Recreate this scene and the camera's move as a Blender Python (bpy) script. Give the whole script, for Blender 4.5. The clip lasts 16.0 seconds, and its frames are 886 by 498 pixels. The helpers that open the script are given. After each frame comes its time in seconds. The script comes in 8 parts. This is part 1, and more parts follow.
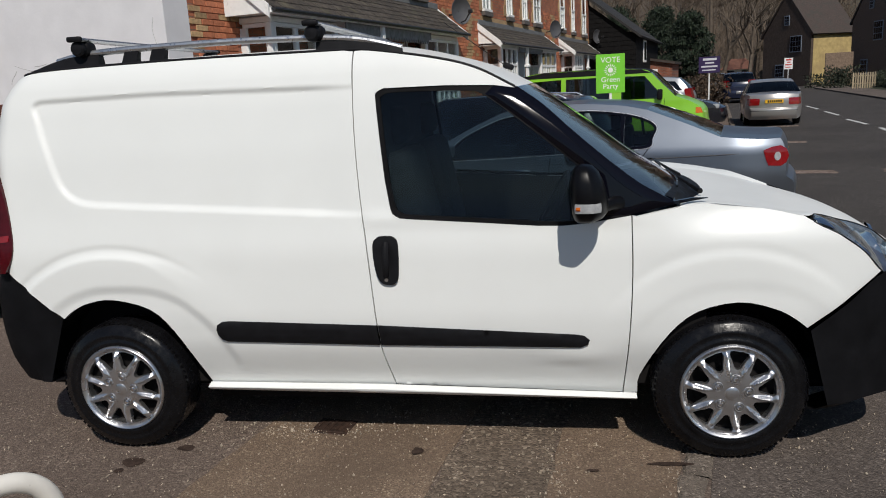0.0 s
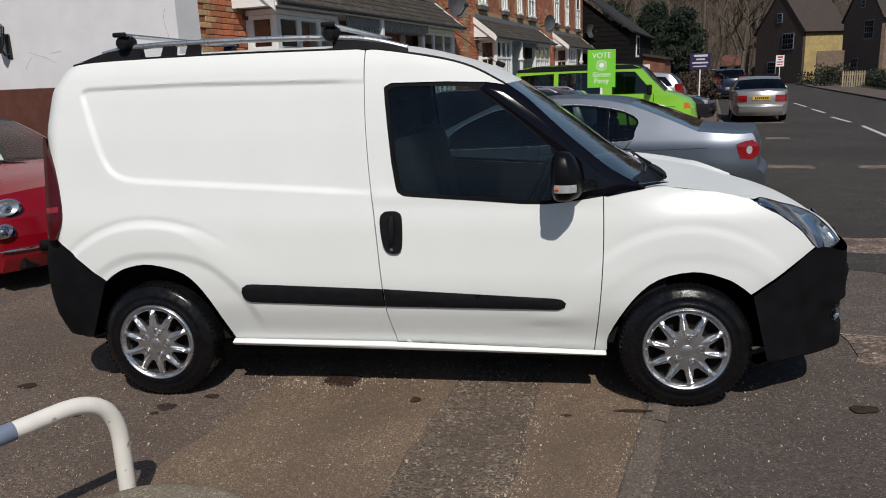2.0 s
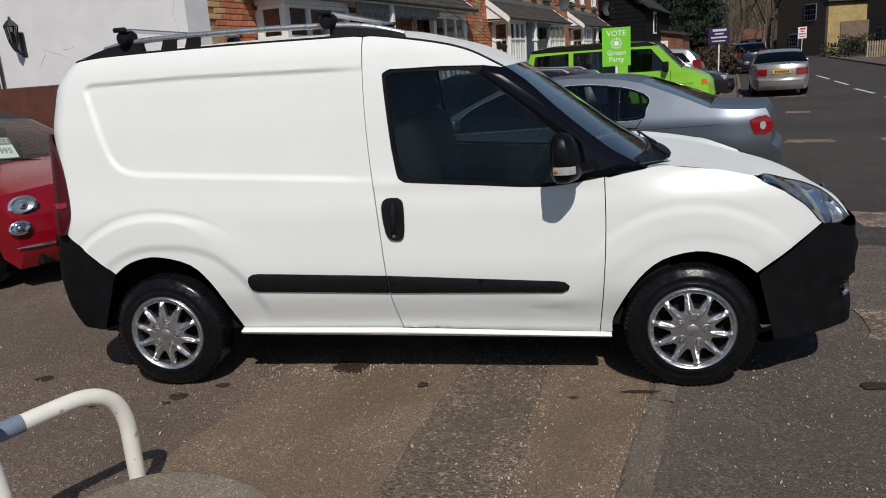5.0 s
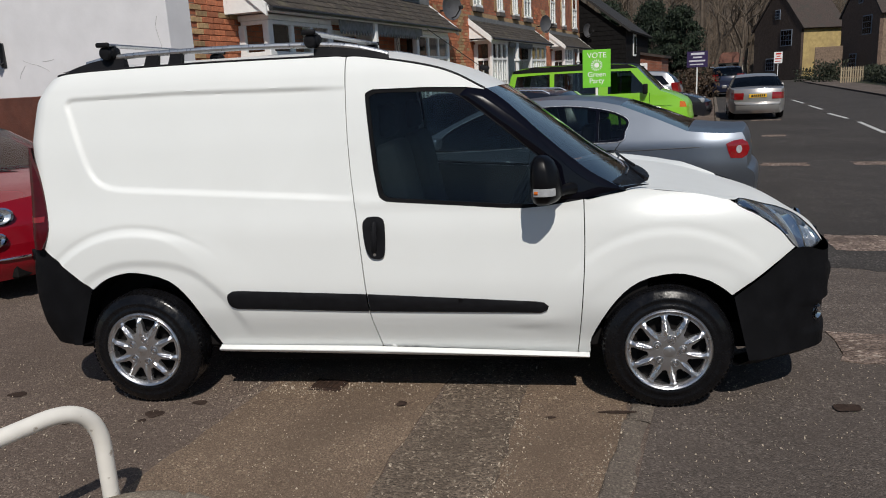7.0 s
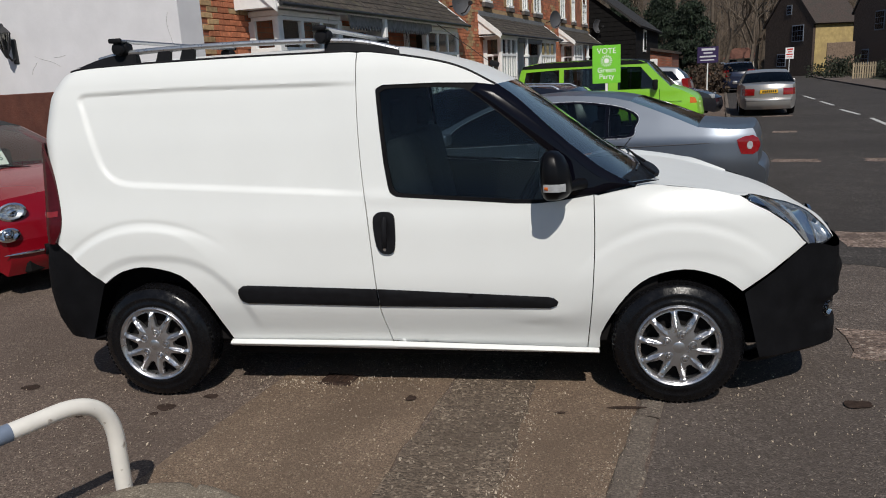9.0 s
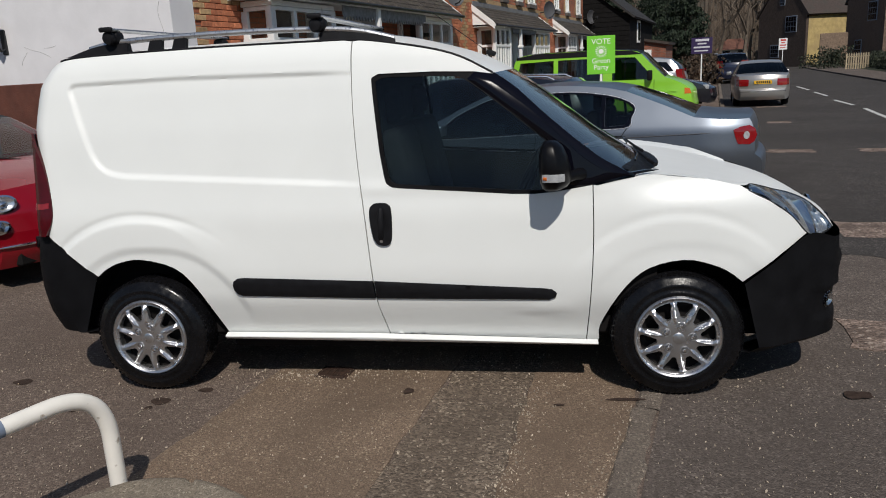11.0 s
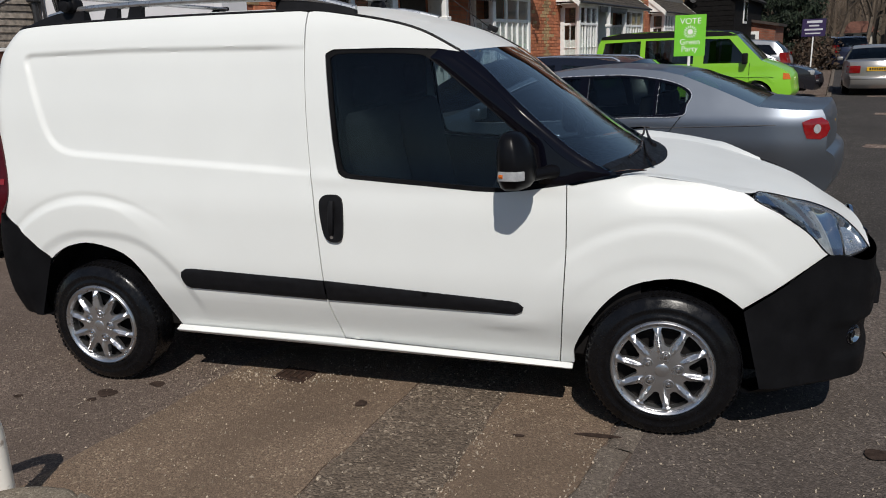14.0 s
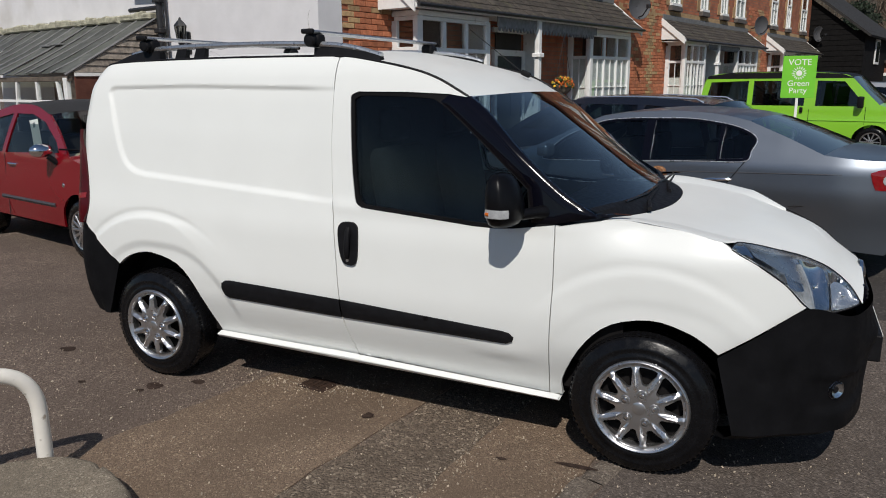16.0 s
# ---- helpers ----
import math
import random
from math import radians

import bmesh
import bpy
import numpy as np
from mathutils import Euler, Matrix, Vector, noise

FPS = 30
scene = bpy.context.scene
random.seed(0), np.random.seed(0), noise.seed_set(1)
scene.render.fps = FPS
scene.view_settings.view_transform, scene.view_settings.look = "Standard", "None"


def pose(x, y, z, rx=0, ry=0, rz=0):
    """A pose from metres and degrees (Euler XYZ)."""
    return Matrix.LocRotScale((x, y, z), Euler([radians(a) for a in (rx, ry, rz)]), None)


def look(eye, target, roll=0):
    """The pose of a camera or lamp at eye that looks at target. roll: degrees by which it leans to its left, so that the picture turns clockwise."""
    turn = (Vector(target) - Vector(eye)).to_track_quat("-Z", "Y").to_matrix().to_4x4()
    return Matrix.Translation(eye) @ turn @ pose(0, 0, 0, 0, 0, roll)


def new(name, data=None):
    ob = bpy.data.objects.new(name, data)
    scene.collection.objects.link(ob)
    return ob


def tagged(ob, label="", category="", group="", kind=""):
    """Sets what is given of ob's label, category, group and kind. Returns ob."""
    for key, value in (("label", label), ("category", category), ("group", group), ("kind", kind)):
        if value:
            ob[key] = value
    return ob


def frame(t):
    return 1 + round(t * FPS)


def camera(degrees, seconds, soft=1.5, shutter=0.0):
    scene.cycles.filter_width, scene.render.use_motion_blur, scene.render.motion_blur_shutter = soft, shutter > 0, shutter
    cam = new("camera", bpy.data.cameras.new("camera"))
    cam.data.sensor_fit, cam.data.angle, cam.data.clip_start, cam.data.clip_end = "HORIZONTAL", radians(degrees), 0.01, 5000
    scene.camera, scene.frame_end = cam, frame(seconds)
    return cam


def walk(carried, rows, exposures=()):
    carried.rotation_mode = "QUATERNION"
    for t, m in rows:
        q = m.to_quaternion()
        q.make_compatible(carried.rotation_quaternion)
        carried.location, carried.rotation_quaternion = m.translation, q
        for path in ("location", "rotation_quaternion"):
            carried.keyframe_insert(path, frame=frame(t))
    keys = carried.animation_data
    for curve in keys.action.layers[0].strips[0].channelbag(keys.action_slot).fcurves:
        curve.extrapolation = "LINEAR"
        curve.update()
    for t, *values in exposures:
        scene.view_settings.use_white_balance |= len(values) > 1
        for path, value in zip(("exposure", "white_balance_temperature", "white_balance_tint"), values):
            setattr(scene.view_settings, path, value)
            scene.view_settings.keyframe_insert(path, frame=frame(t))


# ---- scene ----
cam = camera(61.7, 16.0, soft=1.0)
PATH = [
    (0, (2.051, -3.031, 1.618), (1.746, -1.1, 1.196), -3.2),
    (0.5, (2.179, -3.096, 1.584), (1.792, -1.202, 1.071), -4.1),
    (1, (2.195, -3.21, 1.614), (1.827, -1.305, 1.129), -5.0),
    (1.5, (2.128, -3.398, 1.621), (1.822, -1.479, 1.148), -2.8),
    (2, (2.098, -3.533, 1.642), (1.814, -1.604, 1.196), -2.2),
    (2.5, (2.131, -3.571, 1.64), (1.838, -1.637, 1.222), -2.2),
    (3, (2.156, -3.572, 1.648), (1.833, -1.654, 1.182), -3.1),
    (3.5, (2.185, -3.552, 1.653), (1.828, -1.64, 1.187), -3.9),
    (4, (2.184, -3.539, 1.645), (1.861, -1.63, 1.147), -2.4),
    (4.2, (2.187, -3.534, 1.641), (1.822, -1.629, 1.153), -3.9),
    (6.3, (2.197, -3.515, 1.647), (1.903, -1.595, 1.172), -3.2),
    (6.5, (2.194, -3.515, 1.654), (1.908, -1.591, 1.19), -3.1),
    (7, (2.196, -3.537, 1.659), (1.907, -1.608, 1.216), -3.0),
    (7.5, (2.197, -3.539, 1.658), (1.906, -1.613, 1.204), -2.8),
    (8, (2.197, -3.55, 1.662), (1.888, -1.626, 1.215), -3.1),
    (10.5, (2.175, -3.523, 1.649), (1.866, -1.603, 1.184), -2.9),
    (11, (2.167, -3.511, 1.646), (1.871, -1.591, 1.172), -3.1),
    (11.5, (2.149, -3.513, 1.635), (1.859, -1.597, 1.139), -3.3),
    (12, (2.262, -3.467, 1.634), (1.871, -1.563, 1.164), -5.1),
    (12.5, (2.499, -3.389, 1.658), (1.988, -1.511, 1.194), -6.1),
    (13, (2.55, -3.225, 1.636), (2.034, -1.362, 1.122), -5.7),
    (13.5, (2.559, -3.035, 1.628), (2.153, -1.152, 1.091), -1.9),
    (14, (2.695, -2.948, 1.613), (2.154, -1.093, 1.096), -2.0),
    (14.5, (2.904, -2.861, 1.636), (2.156, -1.065, 1.172), -3.9),
    (15, (2.993, -2.99, 1.663), (2.248, -1.199, 1.176), -2.9),
    (15.5, (3.075, -3.052, 1.673), (2.364, -1.244, 1.201), -2.2),
    (16, (3.237, -3.012, 1.671), (2.415, -1.241, 1.234), -0.4),
]
walk(cam, [(t, look(eye, target, roll)) for t, eye, target, roll in PATH])

# ---- light ----
SUN = Vector((0.30, -1.0, 1.16)).normalized()
world = bpy.data.worlds.new("sky")
scene.world = world
world.use_nodes = True
wn = world.node_tree
sky = wn.nodes.new("ShaderNodeTexSky")
sky.sky_type, sky.sun_disc = "NISHITA", False
sky.sun_elevation = math.asin(SUN.z)
sky.sun_rotation = math.atan2(SUN.x, SUN.y)
sky.air_density, sky.dust_density, sky.ozone_density = 1.0, 0.3, 2.0
wn.links.new(sky.outputs[0], wn.nodes["Background"].inputs[0])
wn.nodes["Background"].inputs[1].default_value = 0.065
sun_data = bpy.data.lights.new("sun", "SUN")
sun_data.energy, sun_data.angle, sun_data.color = 3.68, radians(0.5), (1.0, 0.947, 0.876)
sun = new("sun", sun_data)
sun.matrix_world = look(SUN * 60, (0, 0, 0))

# ---- street frame: S runs along the street, N across it towards the carriageway ----
AX = radians(13)
S = Vector((math.sin(AX), math.cos(AX), 0))
N = Vector((math.cos(AX), -math.sin(AX), 0))


def street(n, s, z=0.0):
    return N * n + S * s + Vector((0, 0, z))


# pose of a thing whose local x runs along +N and local y along +S
def street_pose(n, s, z=0.0, turn=0.0):
    return Matrix.Translation(street(n, s, z)) @ Matrix.Rotation(-AX + radians(turn), 4, "Z")


# ---- building helpers ----
def thing(name, m=None, label="", category="", group="", kind=""):
    ob = new(name)
    ob.empty_display_size = 0.1
    if m is not None:
        ob.matrix_world = m
    return tagged(ob, label, category, group, kind)


def mesh_from(bm, name, smooth=False, angle=35):
    me = bpy.data.meshes.new(name)
    bm.normal_update()
    if smooth:
        for f in bm.faces:
            f.smooth = True
        lim = radians(angle)
        for e in bm.edges:
            if len(e.link_faces) == 2 and e.calc_face_angle(0.0) > lim:
                e.smooth = False
    bm.to_mesh(me)
    bm.free()
    return me


def part(name, bm, material, parent, label="", smooth=False, m=None, angle=35):
    ob = new(name, mesh_from(bm, name, smooth, angle))
    ob.data.materials.append(material)
    ob.parent = parent
    if m is not None:
        ob.matrix_basis = m
    if label:
        ob["label"] = label
    return ob


def whole(name, bm, material, label, category="", kind="", smooth=False, m=None, group="", angle=35):
    ob = new(name, mesh_from(bm, name, smooth, angle))
    ob.data.materials.append(material)
    if m is not None:
        ob.matrix_world = m
    return tagged(ob, label, category, group, kind)


def add_box(bm, lo, hi, bevel=0.0, seg=2, m=None):
    vs = [bm.verts.new((x, y, z)) for x in (lo[0], hi[0]) for y in (lo[1], hi[1]) for z in (lo[2], hi[2])]
    fs = [bm.faces.new([vs[i] for i in q]) for q in ((0, 1, 3, 2), (4, 6, 7, 5), (0, 4, 5, 1), (2, 3, 7, 6), (0, 2, 6, 4), (1, 5, 7, 3))]
    if bevel > 0:
        es = list({e for f in fs for e in f.edges})
        out = bmesh.ops.bevel(bm, geom=es, offset=bevel, segments=seg, profile=0.5, affect="EDGES")
        vs = list({v for f in out["faces"] for v in f.verts} | {v for v in vs if v.is_valid})
    if m is not None:
        bmesh.ops.transform(bm, matrix=m, verts=[v for v in vs if v.is_valid])
    return bm


def box(lo, hi, bevel=0.0, seg=2, m=None):
    return add_box(bmesh.new(), lo, hi, bevel, seg, m)


def add_grid(bm, rows, close_v=False, flip=False):
    vs = [[bm.verts.new(p) for p in r] for r in rows]
    for a, b in zip(vs, vs[1:]):
        k = len(a)
        for j in range(k if close_v else k - 1):
            q = (a[j], a[(j + 1) % k], b[(j + 1) % k], b[j])
            bm.faces.new(q[::-1] if flip else q)
    return vs


def loft(rows, close_v=False, flip=False, caps=False):
    bm = bmesh.new()
    vs = add_grid(bm, rows, close_v, flip)
    if caps:
        bm.faces.new(vs[0] if flip else vs[0][::-1])
        bm.faces.new(vs[-1][::-1] if flip else vs[-1])
    bmesh.ops.remove_doubles(bm, verts=bm.verts, dist=1e-6)
    return bm


def lathe(profile, n=48, axis="y"):
    """profile: (radius, along) pairs, turned round the axis."""
    rows = []
    for i in range(n):
        a = 2 * math.pi * i / n
        c, s = math.cos(a), math.sin(a)
        if axis == "y":
            rows.append([(r * c, h, r * s) for r, h in profile])
        elif axis == "x":
            rows.append([(h, r * c, r * s) for r, h in profile])
        else:
            rows.append([(r * c, r * s, h) for r, h in profile])
    rows.append(rows[0])
    bm = loft(rows)
    bmesh.ops.remove_doubles(bm, verts=bm.verts, dist=1e-5)
    bmesh.ops.recalc_face_normals(bm, faces=bm.faces)
    return bm


def add_tube(bm, path, r, k=10, caps=True):
    pts = [Vector(p) for p in path]
    rows, up = [], Vector((0, 0, 1))
    for i, p in enumerate(pts):
        d = (pts[min(i + 1, len(pts) - 1)] - pts[max(i - 1, 0)]).normalized()
        a = d.cross(up)
        if a.length < 0.05:
            a = d.cross(Vector((0, 1, 0)))
        a.normalize()
        b = a.cross(d)
        up = b
        rr = r[i] if isinstance(r, (list, tuple)) else r
        rows.append([p + rr * (math.cos(2 * math.pi * j / k) * a + math.sin(2 * math.pi * j / k) * b) for j in range(k)])
    vs = add_grid(bm, rows, True)
    if caps:
        bm.faces.new(vs[0][::-1])
        bm.faces.new(vs[-1])
    return bm


def tube(path, r, k=10, caps=True):
    return add_tube(bmesh.new(), path, r, k, caps)


def bend(points, radius=0.1, n=6):
    """Path through corner points with rounded corners."""
    pts = [Vector(p) for p in points]
    out = [pts[0]]
    for a, b, c in zip(pts, pts[1:], pts[2:]):
        u, w = (a - b).normalized(), (c - b).normalized()
        d = min(radius, (a - b).length / 2, (c - b).length / 2)
        p, q = b + u * d, b + w * d
        for i in range(n + 1):
            t = i / n
            out.append((1 - t) ** 2 * p + 2 * t * (1 - t) * b + t * t * q)
    return out + [pts[-1]]


def spline(points, n):
    """Catmull-Rom through points, n samples."""
    P = [np.array(p, float) for p in points]
    P = [2 * P[0] - P[1]] + P + [2 * P[-1] - P[-2]]
    m = len(P) - 3
    out = []
    for i in range(n):
        u = i / (n - 1) * m
        k = min(int(u), m - 1)
        t = u - k
        a, b, c, d = P[k:k + 4]
        out.append(0.5 * (2 * b + (c - a) * t + (2 * a - 5 * b + 4 * c - d) * t * t + (3 * b - a - 3 * c + d) * t ** 3))
    return [tuple(float(v) for v in p) for p in out]


def inside(poly, x, y):
    hit, j = False, len(poly) - 1
    for i in range(len(poly)):
        (xi, yi), (xj, yj) = poly[i], poly[j]
        if (yi > y) != (yj > y) and x < (xj - xi) * (y - yi) / (yj - yi) + xi:
            hit = not hit
        j = i
    return hit


def edge_gap(poly, x, y):
    P = np.array(poly)
    A, B = P, np.roll(P, -1, 0)
    d = B - A
    t = np.clip((((x, y) - A) * d).sum(1) / np.maximum((d * d).sum(1), 1e-12), 0, 1)
    return float(np.min(np.hypot(*(A + t[:, None] * d - (x, y)).T)))


def densify(poly, step):
    out = []
    for (x0, y0), (x1, y1) in zip(poly, poly[1:] + poly[:1]):
        n = max(1, int(math.hypot(x1 - x0, y1 - y0) / step + 0.5))
        out += [(x0 + (x1 - x0) * i / n, y0 + (y1 - y0) * i / n) for i in range(n)]
    return out


from mathutils.geometry import delaunay_2d_cdt


def panel(outline, place, step=0.03, holes=(), lip=None):
    """A sheet cut to a flat outline and laid on a curved surface by place(u, v); lip: how far its edges turn in, as a vector."""
    loops = [densify(list(outline), step)] + [densify(list(h), step) for h in holes]
    pts, edges = [], []
    for lp in loops:
        k = len(pts)
        pts += lp
        edges += [(k + i, k + (i + 1) % len(lp)) for i in range(len(lp))]
    us, vs_ = [p[0] for p in loops[0]], [p[1] for p in loops[0]]
    rows = int((max(vs_) - min(vs_)) / (step * 0.9)) + 1
    for r in range(rows):
        v = min(vs_) + r * step * 0.9 + 0.0003
        u = min(us) + (step / 2 if r % 2 else 0) + 0.0002
        while u < max(us):
            if inside(loops[0], u, v) and not any(inside(h, u, v) for h in loops[1:]) and min(edge_gap(lp, u, v) for lp in loops) > step * 0.45:
                pts.append((u, v))
            u += step
    co, ed, fa, *_ = delaunay_2d_cdt([Vector(p) for p in pts], edges, [], 0, 1e-6)
    bm = bmesh.new()
    vs = [bm.verts.new(place(c.x, c.y)) for c in co]
    for f in fa:
        cx, cy = sum(co[i].x for i in f) / 3, sum(co[i].y for i in f) / 3
        if inside(loops[0], cx, cy) and not any(inside(h, cx, cy) for h in loops[1:]):
            bm.faces.new([vs[i] for i in f])
    loose = [v for v in bm.verts if not v.link_faces]
    bmesh.ops.delete(bm, geom=loose, context="VERTS")
    if lip is not None:
        rim = [e for e in bm.edges if len(e.link_faces) == 1]
        out = bmesh.ops.extrude_edge_only(bm, edges=rim)
        bmesh.ops.translate(bm, vec=lip, verts=[g for g in out["geom"] if isinstance(g, bmesh.types.BMVert)])
    bmesh.ops.recalc_face_normals(bm, faces=bm.faces)
    return bm


def smooth_interp(x, xs, ys, r=0.04):
    return float(np.mean(np.interp(np.linspace(x - r, x + r, 5), xs, ys)))


def sstep(a, b, x):
    t = min(1.0, max(0.0, (x - a) / (b - a)))
    return t * t * (3 - 2 * t)


def text_mesh(body, size, extrude=0.001, align="CENTER"):
    cu = bpy.data.curves.new("words", "FONT")
    cu.body, cu.size, cu.extrude, cu.align_x, cu.align_y = body, size, extrude, align, "CENTER"
    ob = bpy.data.objects.new("words", cu)
    scene.collection.objects.link(ob)
    dg = bpy.context.evaluated_depsgraph_get()
    dg.update()
    me = bpy.data.meshes.new_from_object(ob.evaluated_get(dg))
    bpy.data.objects.remove(ob)
    bm = bmesh.new()
    bm.from_mesh(me)
    bpy.data.meshes.remove(me)
    return bm


# ---- materials ----
def material(name, color, rough=0.5, metal=0.0, vary=0.15, scale=8.0, bump=0.0, bump_scale=60.0, coat=0.0, second=None, second_at=(0.5, 0.6), second_scale=1.5,
             rough_vary=0.1, spec=0.5, object_random=0.0, island_random=0.0, detail=6.0):
    m = bpy.data.materials.new(name)
    m.use_nodes = True
    nt = m.node_tree
    b = nt.nodes["Principled BSDF"]
    geo = nt.nodes.new("ShaderNodeNewGeometry")
    pos = geo.outputs["Position"]

    def noise_at(sc, det=detail):
        n = nt.nodes.new("ShaderNodeTexNoise")
        n.inputs["Scale"].default_value, n.inputs["Detail"].default_value = sc, det
        nt.links.new(pos, n.inputs["Vector"])
        return n.outputs["Fac"]

    def mix(fac, a, c, mode="MIX"):
        n = nt.nodes.new("ShaderNodeMix")
        n.data_type, n.blend_type = "RGBA", mode
        for s_, v in ((n.inputs[0], fac), (n.inputs[6], a), (n.inputs[7], c)):
            if isinstance(v, (int, float)):
                s_.default_value = v
            elif isinstance(v, tuple):
                s_.default_value = (*v, 1)
            else:
                nt.links.new(v, s_)
        return n.outputs[2]

    def ramp(fac, lo, hi, v0=0.0, v1=1.0):
        n = nt.nodes.new("ShaderNodeMapRange")
        nt.links.new(fac, n.inputs[0])
        for i, v in enumerate((lo, hi, v0, v1)):
            n.inputs[i + 1].default_value = v
        return n.outputs[0]

    col = mix(ramp(noise_at(scale), 0.3, 0.7), tuple(c * (1 - vary) for c in color), tuple(min(1, c * (1 + vary)) for c in color))
    fine = noise_at(scale * 9)
    col = mix(ramp(fine, 0.35, 0.65, 0, vary * 0.9), col, tuple(c * (1 - 1.6 * vary) if vary < 0.6 else c * 0.1 for c in color))
    if second is not None:
        col = mix(ramp(noise_at(second_scale), *second_at), col, second)
    if object_random or island_random:
        src = nt.nodes.new("ShaderNodeObjectInfo").outputs["Random"] if object_random else geo.outputs["Random Per Island"]
        k = object_random or island_random
        n = nt.nodes.new("ShaderNodeHueSaturation")
        nt.links.new(ramp(src, 0, 1, 1 - k, 1 + k), n.inputs["Value"])
        nt.links.new(col, n.inputs["Color"])
        col = n.outputs[0]
    nt.links.new(col, b.inputs["Base Color"])
    nt.links.new(ramp(noise_at(scale * 2.3), 0.3, 0.7, max(0.02, rough - rough_vary), min(1, rough + rough_vary)), b.inputs["Roughness"])
    b.inputs["Metallic"].default_value, b.inputs["Specular IOR Level"].default_value = metal, spec
    if coat:
        b.inputs["Coat Weight"].default_value, b.inputs["Coat Roughness"].default_value = coat, 0.04
    if bump:
        bn = nt.nodes.new("ShaderNodeBump")
        bn.inputs["Strength"].default_value, bn.inputs["Distance"].default_value = 1.0, bump
        nt.links.new(noise_at(bump_scale), bn.inputs["Height"])
        nt.links.new(bn.outputs[0], b.inputs["Normal"])
    return m


def aggregate(name, color, stone, chip, size=0.008, depth=0.004, patch=(0.55, 0.6), patch_scale=0.8, dark=0.5, rough=0.9):
    """Ground made of small stones in a binder: every stone its own tone, a few pale chips, wide stains."""
    m = bpy.data.materials.new(name)
    m.use_nodes = True
    nt = m.node_tree
    b = nt.nodes["Principled BSDF"]
    pos = nt.nodes.new("ShaderNodeNewGeometry").outputs["Position"]
    vo = nt.nodes.new("ShaderNodeTexVoronoi")
    vo.inputs["Scale"].default_value = 1 / size
    nt.links.new(pos, vo.inputs["Vector"])
    vb = nt.nodes.new("ShaderNodeTexVoronoi")
    vb.inputs["Scale"].default_value = 0.78 / size
    nt.links.new(pos, vb.inputs["Vector"])

    def noise_at(sc, det=6):
        n = nt.nodes.new("ShaderNodeTexNoise")
        n.inputs["Scale"].default_value, n.inputs["Detail"].default_value = sc, det
        nt.links.new(pos, n.inputs["Vector"])
        return n.outputs["Fac"]

    def rng(fac, lo, hi, v0, v1):
        n = nt.nodes.new("ShaderNodeMapRange")
        nt.links.new(fac, n.inputs[0])
        for i, v in enumerate((lo, hi, v0, v1)):
            n.inputs[i + 1].default_value = v
        return n.outputs[0]

    def mix(fac, a, c, mode="MIX"):
        n = nt.nodes.new("ShaderNodeMix")
        n.data_type, n.blend_type = "RGBA", mode
        for s_, v in ((n.inputs[0], fac), (n.inputs[6], a), (n.inputs[7], c)):
            if isinstance(v, (int, float)):
                s_.default_value = v
            elif isinstance(v, tuple):
                s_.default_value = (*v, 1)
            else:
                nt.links.new(v, s_)
        return n.outputs[2]

    def channel(vor, i):
        n = nt.nodes.new("ShaderNodeSeparateColor")
        nt.links.new(vor.outputs["Color"], n.inputs[0])
        return n.outputs[i]

    col = mix(rng(channel(vo, 0), 0.0, 1.0, 0.0, 1.0), tuple(c * 0.45 for c in color), stone)
    col = mix(rng(channel(vb, 1), 0.91, 0.95, 0.0, 0.75), col, chip)
    col = mix(rng(channel(vb, 2), 0.0, 0.16, 0.6, 0.0), col, tuple(c * 0.25 for c in color))
    col = mix(rng(noise_at(patch_scale), patch[0] - 0.12, patch[1] + 0.08, 0.0, dark), col, tuple(c * 0.42 for c in color))
    col = mix(rng(noise_at(patch_scale * 7), 0.35, 0.70, 0.0, 0.55), col, tuple(c * 0.62 for c in color))
    nt.links.new(col, b.inputs["Base Color"])
    b.inputs["Roughness"].default_value, b.inputs["Specular IOR Level"].default_value = rough, 0.25
    bn = nt.nodes.new("ShaderNodeBump")
    bn.inputs["Distance"].default_value, bn.inputs["Strength"].default_value = depth, 0.9
    ad = nt.nodes.new("ShaderNodeMath")
    ad.operation = "ADD"
    nt.links.new(rng(vo.outputs["Distance"], 0.0, 0.8, 1.0, 0.0), ad.inputs[0])
    nt.links.new(noise_at(40), ad.inputs[1])
    nt.links.new(ad.outputs[0], bn.inputs["Height"])
    nt.links.new(bn.outputs[0], b.inputs["Normal"])
    return m


